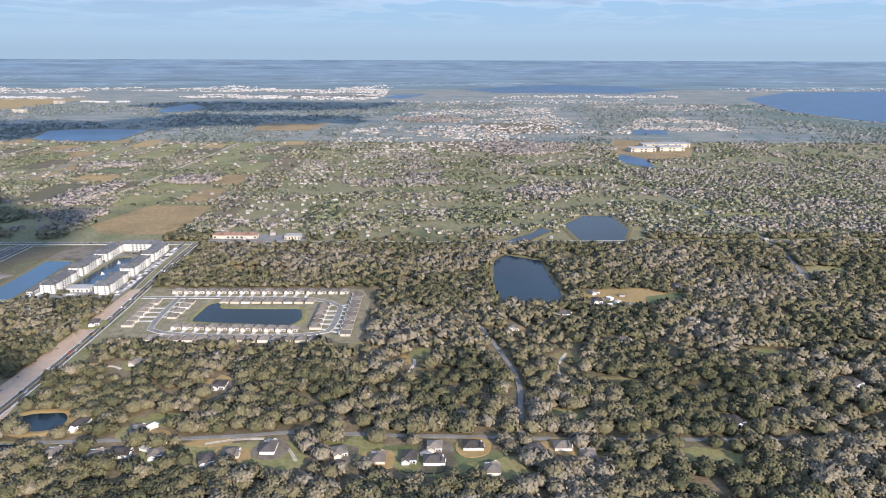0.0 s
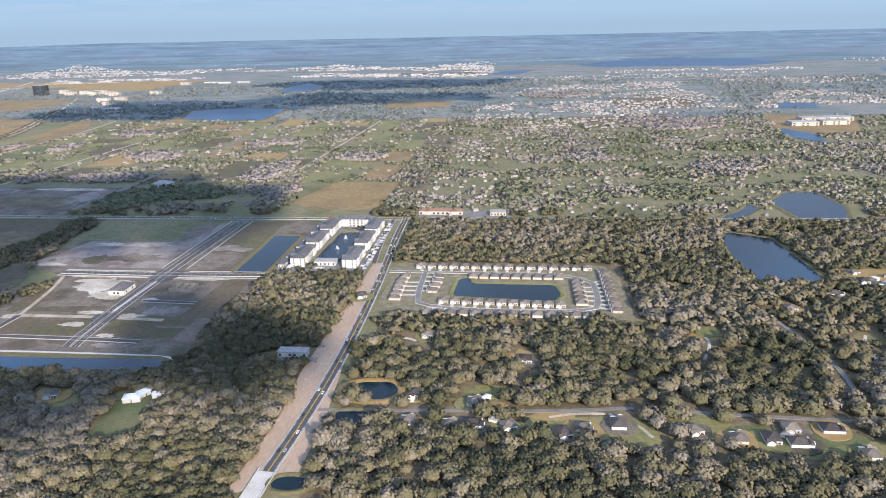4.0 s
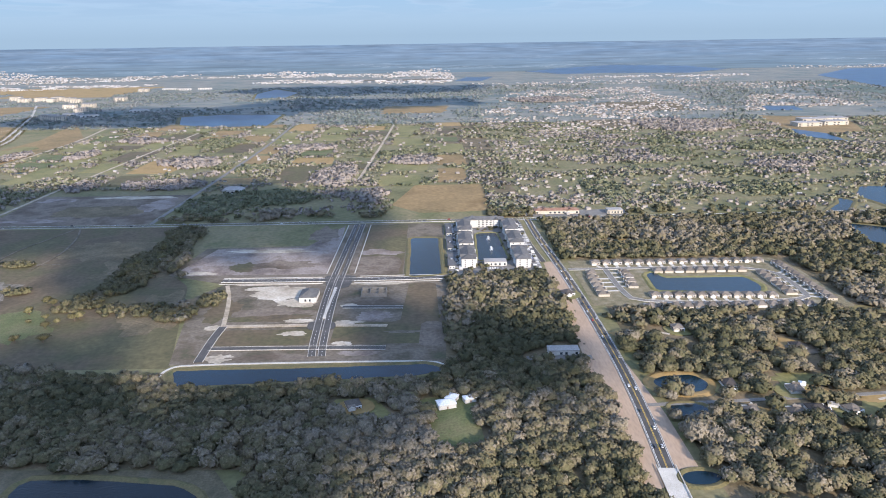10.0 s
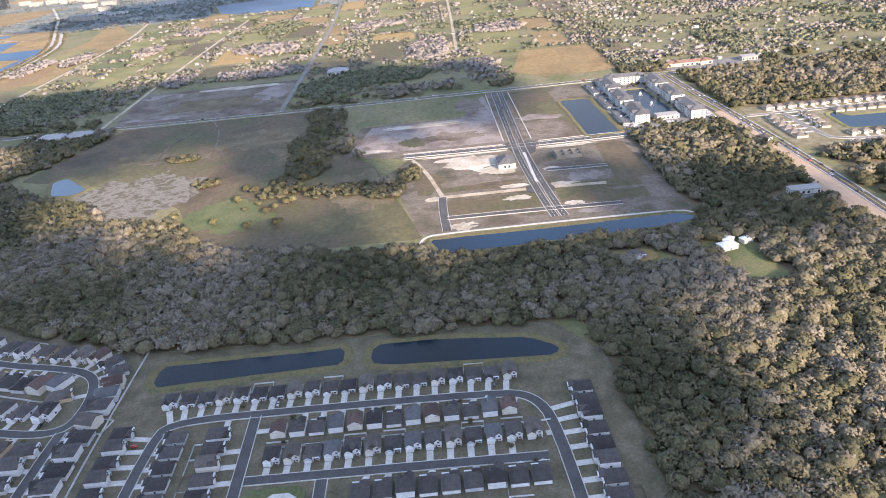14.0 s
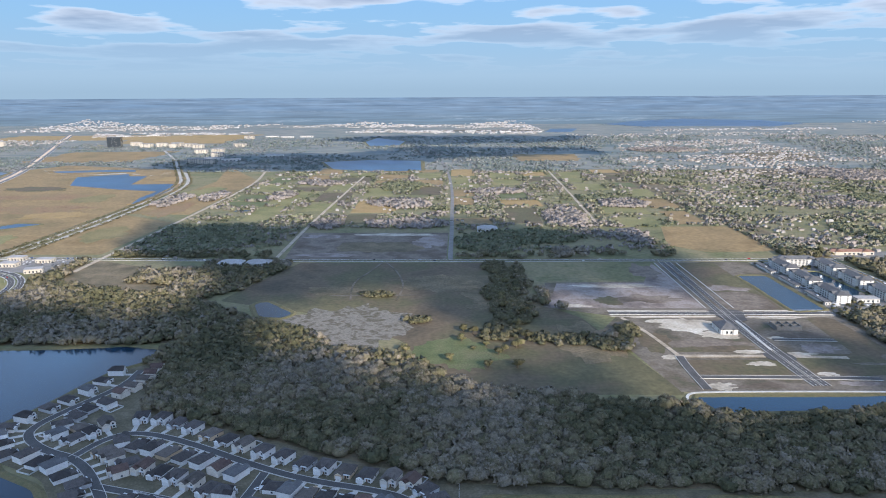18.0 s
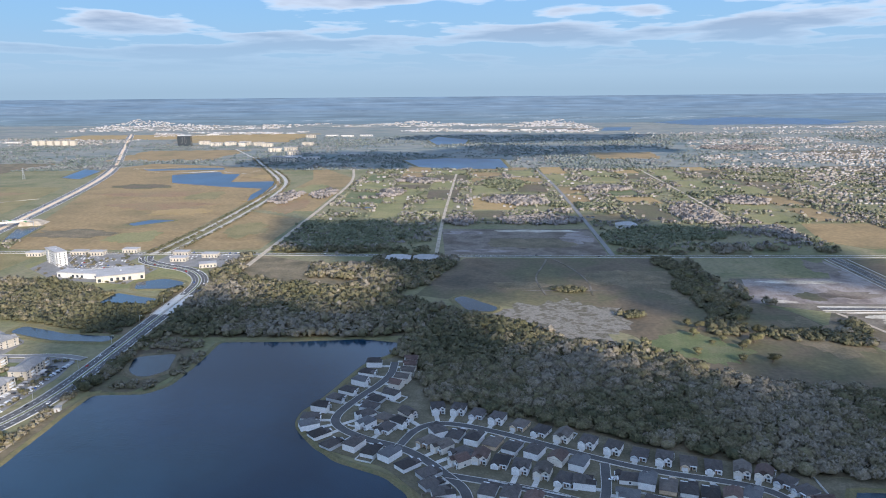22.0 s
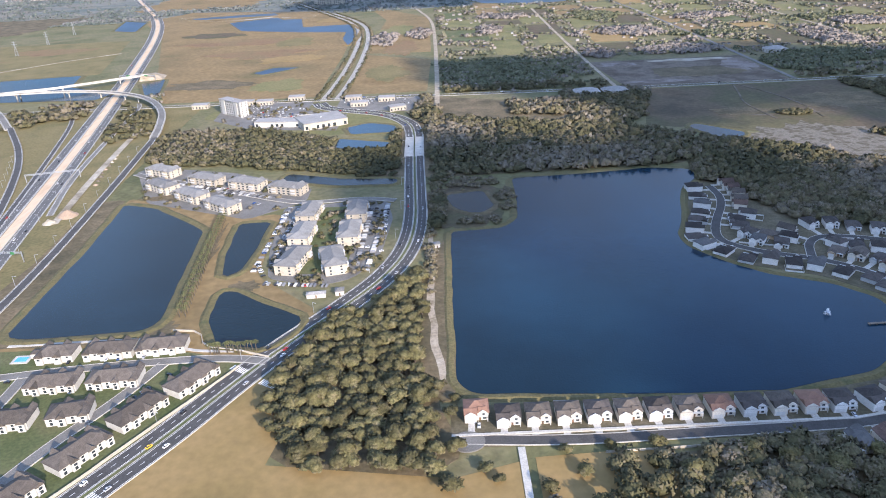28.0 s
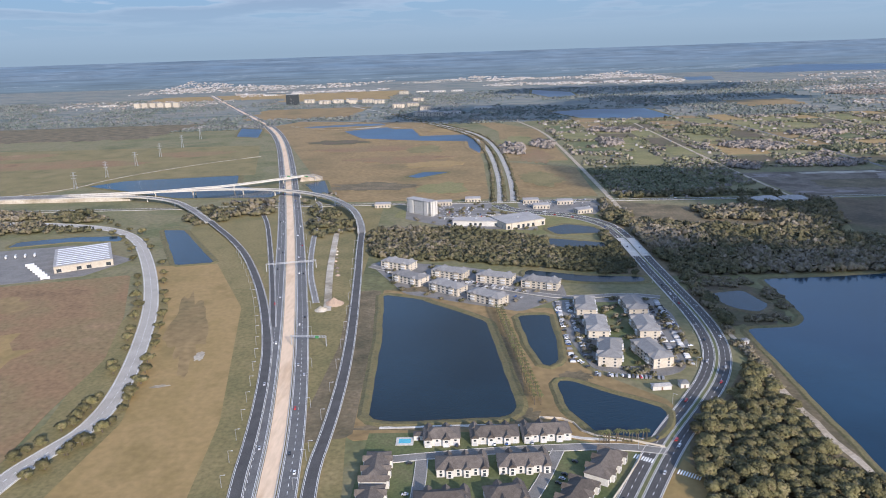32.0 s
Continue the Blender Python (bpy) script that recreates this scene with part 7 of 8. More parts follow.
cloud([(-1031, 881), (-826, 856), (-690, 846), (-657, 915), (-590, 915), (-520, 815), (-425, 790), (-395, 690), (-470, 655), (-560, 645), (-760, 660), (-865, 640), (-975, 715), (-1005, 760)], 24)
cloud([(-395, 690), (-430, 600), (-500, 570), (-545, 560), (-545, 480), (-600, 490), (-632, 505), (-655, 525), (-665, 568), (-760, 566), (-785, 520), (-780, 440), (-840, 440), (-870, 490), (-852, 550), (-865, 625), (-760, 645), (-560, 630), (-470, 640)], 32)
cloud([(-900, 60), (-900, 170), (-880, 200), (-905, 310), (-1000, 328), (-1042, 350), (-1060, 420), (-1060, 440), (-1022, 505), (-982, 510), (-932, 500), (-900, 482), (-866, 480), (-800, 478), (-765, 450), (-742, 405), (-700, 392), (-668, 372), (-630, 358), (-595, 380), (-575, 410), (-540, 400), (-520, 330), (-400, 345), (-395, 420), (-385, 480), (-351, 470), (-324, 433), (-285, 408), (-275, 383), (-296, 359), (-300, 325), (-345, 335), (-380, 310), (-395, 274), (-405, 241), (-400, 60)], 29)
cloud([(-1350, 1560), (-1250, 1900), (-900, 1950), (-760, 2150), (-250, 2100), (-230, 1900), (-640, 1780), (-960, 1500)], 34)
cloud([(-1100, 2450), (-900, 2700), (-100, 2650), (-260, 2350), (-700, 2250)], 34)

# ---- single trees ----


def tree(kind, seed):
    """A spreading oak: tapered trunk, limbs, and a crown of many ragged clumps; about 1 unit in crown radius 4 m."""
    r = np.random.default_rng(seed)
    ob = tagged(new("oak_tree"), kind, "tree", "single trees")
    bm = bmesh.new()

    def limb(a, b, r0, r1):
        a, b = Vector(a), Vector(b)
        q = (b - a).to_track_quat("Z", "Y").to_matrix().to_4x4()
        bmesh.ops.create_cone(bm, segments=6, radius1=r0, radius2=r1, depth=(b - a).length, matrix=Matrix.Translation((a + b) / 2) @ q)
    limb((0, 0, -0.2), (r.normal(0, 0.15), r.normal(0, 0.15), 2.3), 0.42, 0.28)
    for k in range(6):
        a = k * 1.05 + r.uniform(-0.3, 0.3)
        limb((0, 0, 1.7 + 0.1 * k), (math.cos(a) * r.uniform(1.6, 2.6), math.sin(a) * r.uniform(1.6, 2.6), r.uniform(3.2, 4.6)), 0.2, 0.07)
    part("trunk", bm, M["bark"], ob)
    vs, fs, ns, base = [], [], [], 0
    for k in range(7):
        a, d = r.uniform(0, 6.28), r.uniform(0.8, 2.3) if k else 0.0
        v, f, nv, _ = crown(r, 52, 1.0, 0.85, dome(2))
        s = r.uniform(1.7, 2.5)
        vs.append(v * (s, s, s * 0.85) + (math.cos(a) * d, math.sin(a) * d, r.uniform(1.6, 3.2)))
        fs.append(f + base)
        ns.append(nv)
        base += len(v)
    c = new("crown", mesh_of("crown", np.vstack(vs), np.vstack(fs), M["leaf"], smooth=True, normals=np.vstack(ns)))
    c.parent = ob
    return ob


TREES = [tree("spreading grey-green live oak hung with moss", 21 + k) for k in range(5)]
first_use = [True] * 5


def put_tree(x, y, s, k=None):
    k = pick.randrange(5) if k is None else k
    m = pose(x, y, 0, 0, 0, pick.uniform(0, 360))
    if first_use[k]:
        first_use[k] = False
        TREES[k].matrix_basis, ob = m, TREES[k]
    else:
        ob = copy_thing(TREES[k], m)
    ob.scale = (s, s, s * pick.uniform(0.85, 1.15))
    return ob


GROVE = [(-1062, 168), (-1067, 202), (-1057, 242), (-1040, 256), (-1024, 276), (-1013, 298), (-1010, 278), (-1010, 224), (-1005, 182), (-996, 164), (-1010, 153), (-1046, 155)]
xs, ys = np.meshgrid(np.arange(-1070, -990, 6.4), np.arange(150, 305, 6.4))
xs, ys = xs.ravel() + rng.uniform(-1.9, 1.9, xs.size), ys.ravel() + rng.uniform(-1.9, 1.9, xs.size)
for x, y in zip(xs[inside(GROVE, xs, ys)], ys[inside(GROVE, xs, ys)]):
    put_tree(x, y, pick.uniform(0.9, 1.35))
for x, y, s in ((-958, 149, 0.8), (-932, 160, 0.9), (-963, 160, 0.7), (-926, 146, 1.2), (-905, 154, 1.1), (-893, 150, 1.3), (-935, 143, 1.2), (-970, 143, 0.8), (-948, 140, 1.1), (-915, 140, 1.2), (-998, 190, 0.6), (-1000, 181, 0.8), (-990, 152, 0.7), (-986, 148, 0.6), (-948, 161, 0.6), (-1006, 152, 1.1), (-1001, 145, 1.1), (-880, 146, 1.2), (-866, 152, 1.1), (-956, 132, 1.2), (-925, 128, 1.3), (-900, 132, 1.2)):
    put_tree(x, y, s)
for k in range(30):
    put_tree(pick.uniform(-680, -590), pick.uniform(395, 470), pick.uniform(0.6, 1.2)) if k % 2 else put_tree(-590 + pick.uniform(-9, 9), 440 + k * 7, pick.uniform(0.7, 1.2))
# trees planted beside the pale road and in its median
p, nrm = spine(acc, times=3)
for i in range(3, len(p) - 16, 2):
    for off in (-8.6, 8.4):
        if pick.random() < 0.85:
            put_tree(p[i][0] + nrm[i][0] * off + pick.uniform(-1, 1), p[i][1] + nrm[i][1] * off + pick.uniform(-3, 3), pick.uniform(0.7, 1.15))
ax_, ay_ = [], []
for line_, offs in (([(-1118, 700), (-1112, 900), (-1118, 1110), (-1140, 1290), (-1220, 1480), (-1330, 1750)], (-5.5, 6.5)), ([(-1104, 700), (-1098, 900), (-1104, 1110), (-1126, 1290), (-1206, 1480)], (-5.5,))):
    q, nrm = spine(line_, times=4)
    for off in offs:
        for i in range(0, len(q)):
            for f in (0.0, 0.5):
                c = q[i] + (q[min(i + 1, len(q) - 1)] - q[i]) * f + nrm[i] * off
                ax_.append(c[0] + rng.uniform(-0.8, 0.8)), ay_.append(c[1] + rng.uniform(-3, 3))
scatter("avenue_trees", np.array(ax_), np.array(ay_), mid_protos, 1.9, "rows of young trees along the avenue")
for i in range(26):
    x, y = pick.choice(((-1088 + pick.uniform(-4, 4), 300 + pick.uniform(0, 90)), (-1066 + pick.uniform(-5, 5), 295 + pick.uniform(0, 95)), (-1036 + pick.uniform(-3, 3), 300 + pick.uniform(0, 90))))
    put_tree(x, y, pick.uniform(0.25, 0.5))
for i in range(26):
    h = pick.choice([q for q in HOUSES if q[0] < -430 and q[1] < 400])
    put_tree(h[0] + pick.uniform(-5, 5), h[1] + pick.choice((-6.4, 6.6)), pick.uniform(0.2, 0.34))


def palm_tree(seed):
    r = np.random.default_rng(seed)
    ob = tagged(new("palm_tree"), "slender palm with drooping fronds in a planted row", "palm", "palm avenue between the ponds")
    bm = bmesh.new()
    bmesh.ops.create_cone(bm, segments=6, radius1=0.2, radius2=0.14, depth=5.2, matrix=Matrix.Translation((0, 0, 2.5)))
    part("trunk", bm, M["bark"], ob)
    bm = bmesh.new()
    for k in range(11):
        a, droop = k * 0.571 + r.uniform(-0.2, 0.2), r.uniform(-0.5, 0.5)
        c, s = math.cos(a), math.sin(a)
        pts = [(0, 5.05, 0.06), (0.6, 5.5 + droop * 0.3, 0.22), (1.2, 5.3 + droop * 0.6, 0.2), (1.6, 4.7 + droop * 0.8, 0.04)]
        rows_ = [[bm.verts.new((c * d - s * w * e, s * d + c * w * e, z - abs(e) * 0.08)) for e in (-1, 0, 1)] for d, z, w in pts]
        for a_, b_ in zip(rows_, rows_[1:]):
            for e in (0, 1):
                bm.faces.new((a_[e], a_[e + 1], b_[e + 1], b_[e]))
    part("fronds", bm, M["palm"], ob)
    return ob


palm = palm_tree(3)
n = 0
for side in (-1.4, 1.4):
    for k in range(30):
        x, y = -1134 + 12.5 * k / 29 + side, 377 - 116 * k / 29 + pick.uniform(-0.6, 0.6)
        m = pose(x, y, 0, 0, 0, pick.uniform(0, 360))
        if n == 0:
            palm.matrix_basis = m
        else:
            copy_thing(palm, m)
        n += 1
for k in range(16):
    copy_thing(palm, pose(pick.uniform(-1100, -1080), 228.8 + pick.uniform(-1, 1), 0, 0, 0, pick.uniform(0, 360)))

# ---- cars ----


def car(colour):
    ob = tagged(new("car"), "%s car on asphalt" % {"white": "small white painted", "silver": "silver grey metallic", "black": "glossy black painted", "red": "bright red painted", "blue": "dark blue painted", "yellow": "bright yellow painted"}[colour], "car", "cars")
    bm = bmesh.new()
    side = [(-1.25, 0.18), (1.25, 0.18), (1.3, 0.42), (1.22, 0.56), (0.62, 0.62), (-1.0, 0.64), (-1.28, 0.55)]
    lo, hi = [bm.verts.new((x, -0.5, z)) for x, z in side], [bm.verts.new((x, 0.5, z)) for x, z in side]
    bm.faces.new(lo), bm.faces.new(hi[::-1])
    for i in range(len(side)):
        j = (i + 1) % len(side)
        bm.faces.new((lo[j], lo[i], hi[i], hi[j]))
    cab = [bm.verts.new(v) for v in ((-0.62, -0.4, 0.94), (0.2, -0.4, 0.94), (0.2, 0.4, 0.94), (-0.62, 0.4, 0.94), (-0.62, -0.4, 0.98), (0.2, -0.4, 0.98), (0.2, 0.4, 0.98), (-0.62, 0.4, 0.98))]
    for f in ((3, 2, 1, 0), (4, 5, 6, 7), (0, 1, 5, 4), (1, 2, 6, 5), (2, 3, 7, 6), (3, 0, 4, 7)):
        bm.faces.new([cab[i] for i in f])
    bmesh.ops.recalc_face_normals(bm, faces=bm.faces[:])
    part("body", bm, M["car_" + colour], ob)
    bm = bmesh.new()
    g = [bm.verts.new(v) for v in ((-0.98, -0.46, 0.62), (0.6, -0.46, 0.61), (0.6, 0.46, 0.61), (-0.98, 0.46, 0.62), (-0.62, -0.4, 0.945), (0.2, -0.4, 0.945), (0.2, 0.4, 0.945), (-0.62, 0.4, 0.945))]
    for f in ((0, 1, 5, 4), (1, 2, 6, 5), (2, 3, 7, 6), (3, 0, 4, 7)):
        bm.faces.new([g[i] for i in f])
    part("cabin_glass", bm, M["glass"], ob)
    bm = bmesh.new()
    for x in (-0.8, 0.8):
        for y in (-0.46, 0.46):
            bmesh.ops.create_cone(bm, cap_ends=True, segments=8, radius1=0.21, radius2=0.21, depth=0.16, matrix=pose(x, y, 0.2, 90, 0, 0))
    tagged(part("wheels", bm, M["tyre"], ob), kind="stuff")
    return ob


CARS, CAR_N = {}, [0]


def put_car(x, y, deg, z=0.12, colour=None):
    c = colour or pick.choice(("white", "white", "white", "silver", "silver", "silver", "silver", "black", "black", "black", "black", "blue", "white", "red"))
    m = pose(x, y, z + LEVEL[0] * 0.5, 0, 0, deg)
    CAR_N[0] += 1
    if c not in CARS:
        CARS[c] = car(c)
        CARS[c].matrix_basis = m
    else:
        copy_thing(CARS[c], m)


def cars_along(pts, off, gap, z=0.2, times=3, flip=0, start=0.0, stop=1.0):
    p, nrm = spine(pts, times=times)
    q = p + nrm * off
    s = np.r_[0, np.cumsum(np.linalg.norm(np.diff(q, axis=0), axis=1))]
    at = s[-1] * start + pick.uniform(0, gap)
    while at < s[-1] * stop:
        i = min(int(np.searchsorted(s, at, "right")) - 1, len(q) - 2)
        d = q[i + 1] - q[i]
        c = q[i] + d * (at - s[i]) / max(s[i + 1] - s[i], 1e-6)
        put_car(c[0], c[1], math.degrees(math.atan2(d[1], d[0])) + flip, z)
        at += gap * pick.uniform(0.4, 1.7)


cars_along(arterial, -4.6, 34, 0.25), cars_along(arterial, 4.6, 34, 0.25, flip=180)
for off, fl in ((-6.4, 0), (-9.6, 0), (6.4, 180), (9.6, 180)):
    cars_along(hwy, off, 70, 0.25, flip=fl, stop=0.34)
straight = [(-257, 620), (-252, 540), (-249, 460), (-248, 371), (-249, 330), (-251, 290), (-254, 255)]
cars_along(straight, -1.5, 24, 0.25), cars_along(straight, 1.5, 24, 0.25, flip=180)
line = [(-1160, 700), (-800, 683), (-430, 683), (-60, 689)]
cars_along(line, -2.6, 90, 0.3), cars_along(line, 2.6, 90, 0.3, flip=180)


def parked(x0, y0, x1, y1, n, deg, fullness=0.8):
    for k in range(n):
        if pick.random() < fullness * 0.68:
            f = k / max(n - 1, 1)
            put_car(x0 + (x1 - x0) * f + pick.uniform(-0.2, 0.2), y0 + (y1 - y0) * f, deg + pick.choice((0, 180)), 0.22)


parked(-1097.5, 388, -1098, 318, 26, 0), parked(-1098, 312, -1091, 294, 9, 30), parked(-1089, 291, -1066, 285, 9, 100)
parked(-1090, 385, -1091, 330, 20, 0, 0.5), parked(-1034, 385, -1034, 322, 20, 0, 0.75), parked(-1041, 385, -1042, 310, 18, 0, 0.5)
parked(-1180, 453, -1110, 412, 22, 62, 0.65), parked(-1172, 434, -1118, 402, 16, 62, 0.6), parked(-1218, 478, -1208, 455, 8, 10)
for k in range(5):
    parked(-1200 + k * 5, 684 - k * 12, -1134, 655 - k * 8.6, 12, 80, 0.6)
for k in range(2):
    parked(-1096, 696 - k * 15, -1030, 694 - k * 18, 11, 85, 0.6)
parked(-1168, 226, -1122, 228.5, 10, 90, 0.5), parked(-1120, 200, -1110, 217, 7, 150, 0.8), parked(-1177, 190, -1177, 214, 7, 0, 0.8)
parked(-333, 660, -333, 530, 18, 0, 0.5), parked(-271, 660, -271, 530, 18, 0, 0.5)
for x, y in [(h[0], h[1]) for h in HOUSES if h[1] < 300 and h[2] == 8.0][::12]:
    dist, dx, dy = nearest_road(x, y)
    if dist > 6:
        put_car(x + dx / dist * 6.6 + dy / dist * -1.2, y + dy / dist * 6.6 - dx / dist * -1.2, math.degrees(math.atan2(dy, dx)), 0.2)


def trailer(x, y, deg):
    ob = tagged(new("truck_trailer"), "long white box trailer parked in a yard", "trailer", "trailers")
    box_part("box", (-3.2, 3.2, -0.7, 0.7, 0.6, 2.3), M["trim"], ob)
    box_part("chassis", (-3.1, 3.1, -0.5, 0.5, 0.35, 0.6), M["tyre"], ob)
    box_part("bogie", (-2.6, -1.4, -0.7, 0.7, 0.0, 0.5), M["tyre"], ob)
    ob.matrix_basis = pose(x, y, 0.1, 0, 0, deg)


for k in range(7):
    trailer(-1503 + k * 5.5, 498 - k * 5.8, 28)
for k in range(5):
    trailer(-1545 + k * 7, 520 + k * 2, 118)
# the many cars of the shopping centre's lots
M["far_paint"] = material("car_paints", [(0.03, 0.03, 0.035), (0.22, 0.225, 0.235), (0.48, 0.48, 0.47)], 1.0, 3, rough=0.3, attr="tint")
cv, cf, ct = [], [], []
for x0, y0, x1, y1, rows_n, per in ((-1205, 690, -1128, 660, 7, 20), (-1098, 698, -1028, 690, 4, 18), (-1178, 640, -1128, 622, 3, 14)):
    for r_ in range(rows_n):
        for k in range(per):
            if pick.random() < 0.3:
                continue
            f = k / per
            x, y = x0 + (x1 - x0) * f + r_ * 2.0, y0 + (y1 - y0) * f - r_ * 8.5 + pick.choice((-1.5, 1.5))
            b, t = len(cv), pick.uniform(0.3, 0.7)
            cv += [(x + u, y + v, z) for z, g in ((0.25, 1.0), (0.65, 1.0), (1.0, 0.6)) for u, v in ((-0.55 * g, -1.2 * g), (0.55 * g, -1.2 * g), (0.55 * g, 1.2 * g), (-0.55 * g, 1.2 * g))]
            cf += [(b + q * 4 + i, b + q * 4 + (i + 1) % 4, b + q * 4 + 4 + (i + 1) % 4, b + q * 4 + 4 + i) for q in (0, 1) for i in range(4)] + [(b + 8, b + 9, b + 10, b + 11)]
            ct += [t] * 12
for line in (((-1099, 305), (-1096, 395)), ((-1091, 312), (-1090, 392)), ((-1040, 300), (-1034, 395)), ((-1046, 305), (-1044, 390)), ((-1090, 290), (-1052, 284)), ((-1205, 452), (-1110, 412)), ((-1212, 462), (-1120, 420)), ((-335, 525), (-335, 668)), ((-331.5, 525), (-331.5, 668)), ((-271, 525), (-271, 668)), ((-268, 530), (-268, 668)), ((-312, 530), (-296, 530))):
    (x0, y0), (x1, y1) = line
    length = math.hypot(x1 - x0, y1 - y0)
    for k in range(int(length / 2.0)):
        if pick.random() < 0.3:
            continue
        f = k * 2.0 / length
        x, y, dx, dy = x0 + (x1 - x0) * f, y0 + (y1 - y0) * f, (x1 - x0) / length, (y1 - y0) / length
        b, t = len(cv), pick.uniform(0.3, 0.7)
        cv += [(x + u * dx - v * dy, y + u * dy + v * dx, z + 0.15) for z, g in ((0.1, 1.0), (0.65, 1.0), (1.05, 0.6)) for u, v in ((-0.65 * g, -1.5 * g), (0.65 * g, -1.5 * g), (0.65 * g, 1.5 * g), (-0.65 * g, 1.5 * g))]
        cf += [(b + q * 4 + i, b + q * 4 + (i + 1) % 4, b + q * 4 + 4 + (i + 1) % 4, b + q * 4 + 4 + i) for q in (0, 1) for i in range(4)] + [(b + 8, b + 9, b + 10, b + 11)]
        ct += [t] * 12
tagged(new("parked_cars", mesh_of("parked_cars", cv, cf, M["far_paint"], np.array(ct))), "rows of cars parked before shops and apartments", "cars", kind="stuff")
for cx, cy, deg in ((-1084, 216, -32), (-1070, 205, -32), (-1113, 148, -32)):
    bm = bmesh.new()
    for k in range(9):
        box(bm, -4.2 + k * 1.0, -3.7 + k * 1.0, -1.6, 1.6, 0.0, 0.02)
    tagged(part("crossing_stripes", bm, M["paint"], None), "white painted stripes at the road's edge", "road marking", kind="structure").matrix_basis = pose(cx, cy, 0.34, 0, 0, deg)
put_car(-1104, 171, 58, 0.3, "yellow"), put_car(-1068, 229, 58, 0.3, "red")

# ---- street furniture ----


def lamp_post(h=5.5, reach=1.6):
    ob = tagged(new("street_lamp"), "tall galvanised street lamp with a curved arm", "street lamp", "street lamps")
    bm = bmesh.new()
    bmesh.ops.create_cone(bm, segments=6, radius1=0.11, radius2=0.07, depth=h, matrix=Matrix.Translation((0, 0, h / 2)))
    part("pole", bm, M["steel"], ob)
    box_part("arm", (0, reach, -0.05, 0.05, h - 0.1, h + 0.02), M["steel"], ob)
    box_part("lamp_head", (reach - 0.3, reach + 0.35, -0.12, 0.12, h - 0.12, h + 0.03), M["trim"], ob)
    return ob


post, post_n = lamp_post(), 0


def lamps_along(pts, off, gap, inward, stop=1.0, times=3):
    global post_n
    p, nrm = spine(pts, times=times)
    q = p + nrm * off
    s = np.r_[0, np.cumsum(np.linalg.norm(np.diff(q, axis=0), axis=1))]
    for at in np.arange(5, s[-1] * stop, gap):
        i = min(int(np.searchsorted(s, at, "right")) - 1, len(q) - 2)
        c = q[i] + (q[i + 1] - q[i]) * (at - s[i]) / max(s[i + 1] - s[i], 1e-6)
        m = pose(c[0], c[1], 0, 0, 0, math.degrees(math.atan2(nrm[i][1] * inward, nrm[i][0] * inward)))
        if post_n == 0:
            post.matrix_basis = m
        else:
            copy_thing(post, m)
        post_n += 1


lamps_along([(-1216, 80), (-1241, 194), (-1246, 234), (-1255, 286), (-1268, 343), (-1298, 434), (-1343, 538)], 6, 17, -1)
lamps_along(hwy, -13.5, 44, 1, 0.2), lamps_along(arterial, 9, 44, -1)
lamps_along([(-1215, 193), (-1214, 252), (-1218, 325), (-1231, 442), (-1243, 540)], 4.5, 26, -1)


def gantry(x0, y0, x1, y1, label, boards=()):
    """A sign gantry across a carriageway."""
    ob = tagged(new("sign_gantry"), label, "sign gantry", "gantries over the expressway")
    d = math.hypot(x1 - x0, y1 - y0)
    for x in (0, d):
        box_part("post", (x - 0.25, x + 0.25, -0.25, 0.25, -0.1, 6.2), M["steel"], ob)
    bm = bmesh.new()
    for y, z in ((-0.4, 5.4), (-0.4, 6.2), (0.4, 5.4), (0.4, 6.2)):
        box(bm, 0, d, y - 0.07, y + 0.07, z - 0.07, z + 0.07)
    for k in range(int(d / 1.5)):
        box(bm, k * 1.5, k * 1.5 + 0.08, -0.4, 0.4, 5.4, 6.2)
    part("truss", bm, M["steel"], ob)
    for k in boards:
        box_part("sign_board", (d * k, d * k + d * 0.1, -0.6, -0.5, 4.9, 6.5), M["sign"], ob, "green road sign")
    ob.matrix_basis = pose(x0, y0, 0, 0, 0, math.degrees(math.atan2(y1 - y0, x1 - x0)))
    return ob


M["sign"] = material("green_sign", [(0.035, 0.15, 0.06), (0.06, 0.20, 0.08)], 1.0, 3, rough=0.5)
gantry(-1304, 471, -1268, 479, "bare steel gantry spanning both carriageways")
gantry(-1252, 333, -1232, 331, "steel gantry with a bright green sign", (0.7,))
gantry(-1392, 860, -1345, 850, "steel sign gantry over the expressway", (0.2, 0.7))


def pylon():
    ob = tagged(new("power_pylon"), "grey steel lattice pylon in a meadow", "pylon", "power line")
    for sx in (-1, 1):
        for sy in (-1, 1):
            bm = bmesh.new()
            bmesh.ops.create_cone(bm, segments=4, radius1=0.22, radius2=0.1, depth=22.2, matrix=Matrix.Translation((sx * 1.0, sy * 1.0, 11)) @ pose(0, 0, 0, sy * 4.2, -sx * 4.2, 0))
            part("leg", bm, M["steel"], ob)
    for z, w in ((14, 3.2), (17.5, 4.0), (21, 3.0)):
        box_part("cross_arm", (-w, w, -0.15, 0.15, z - 0.15, z + 0.15), M["steel"], ob)
    return ob


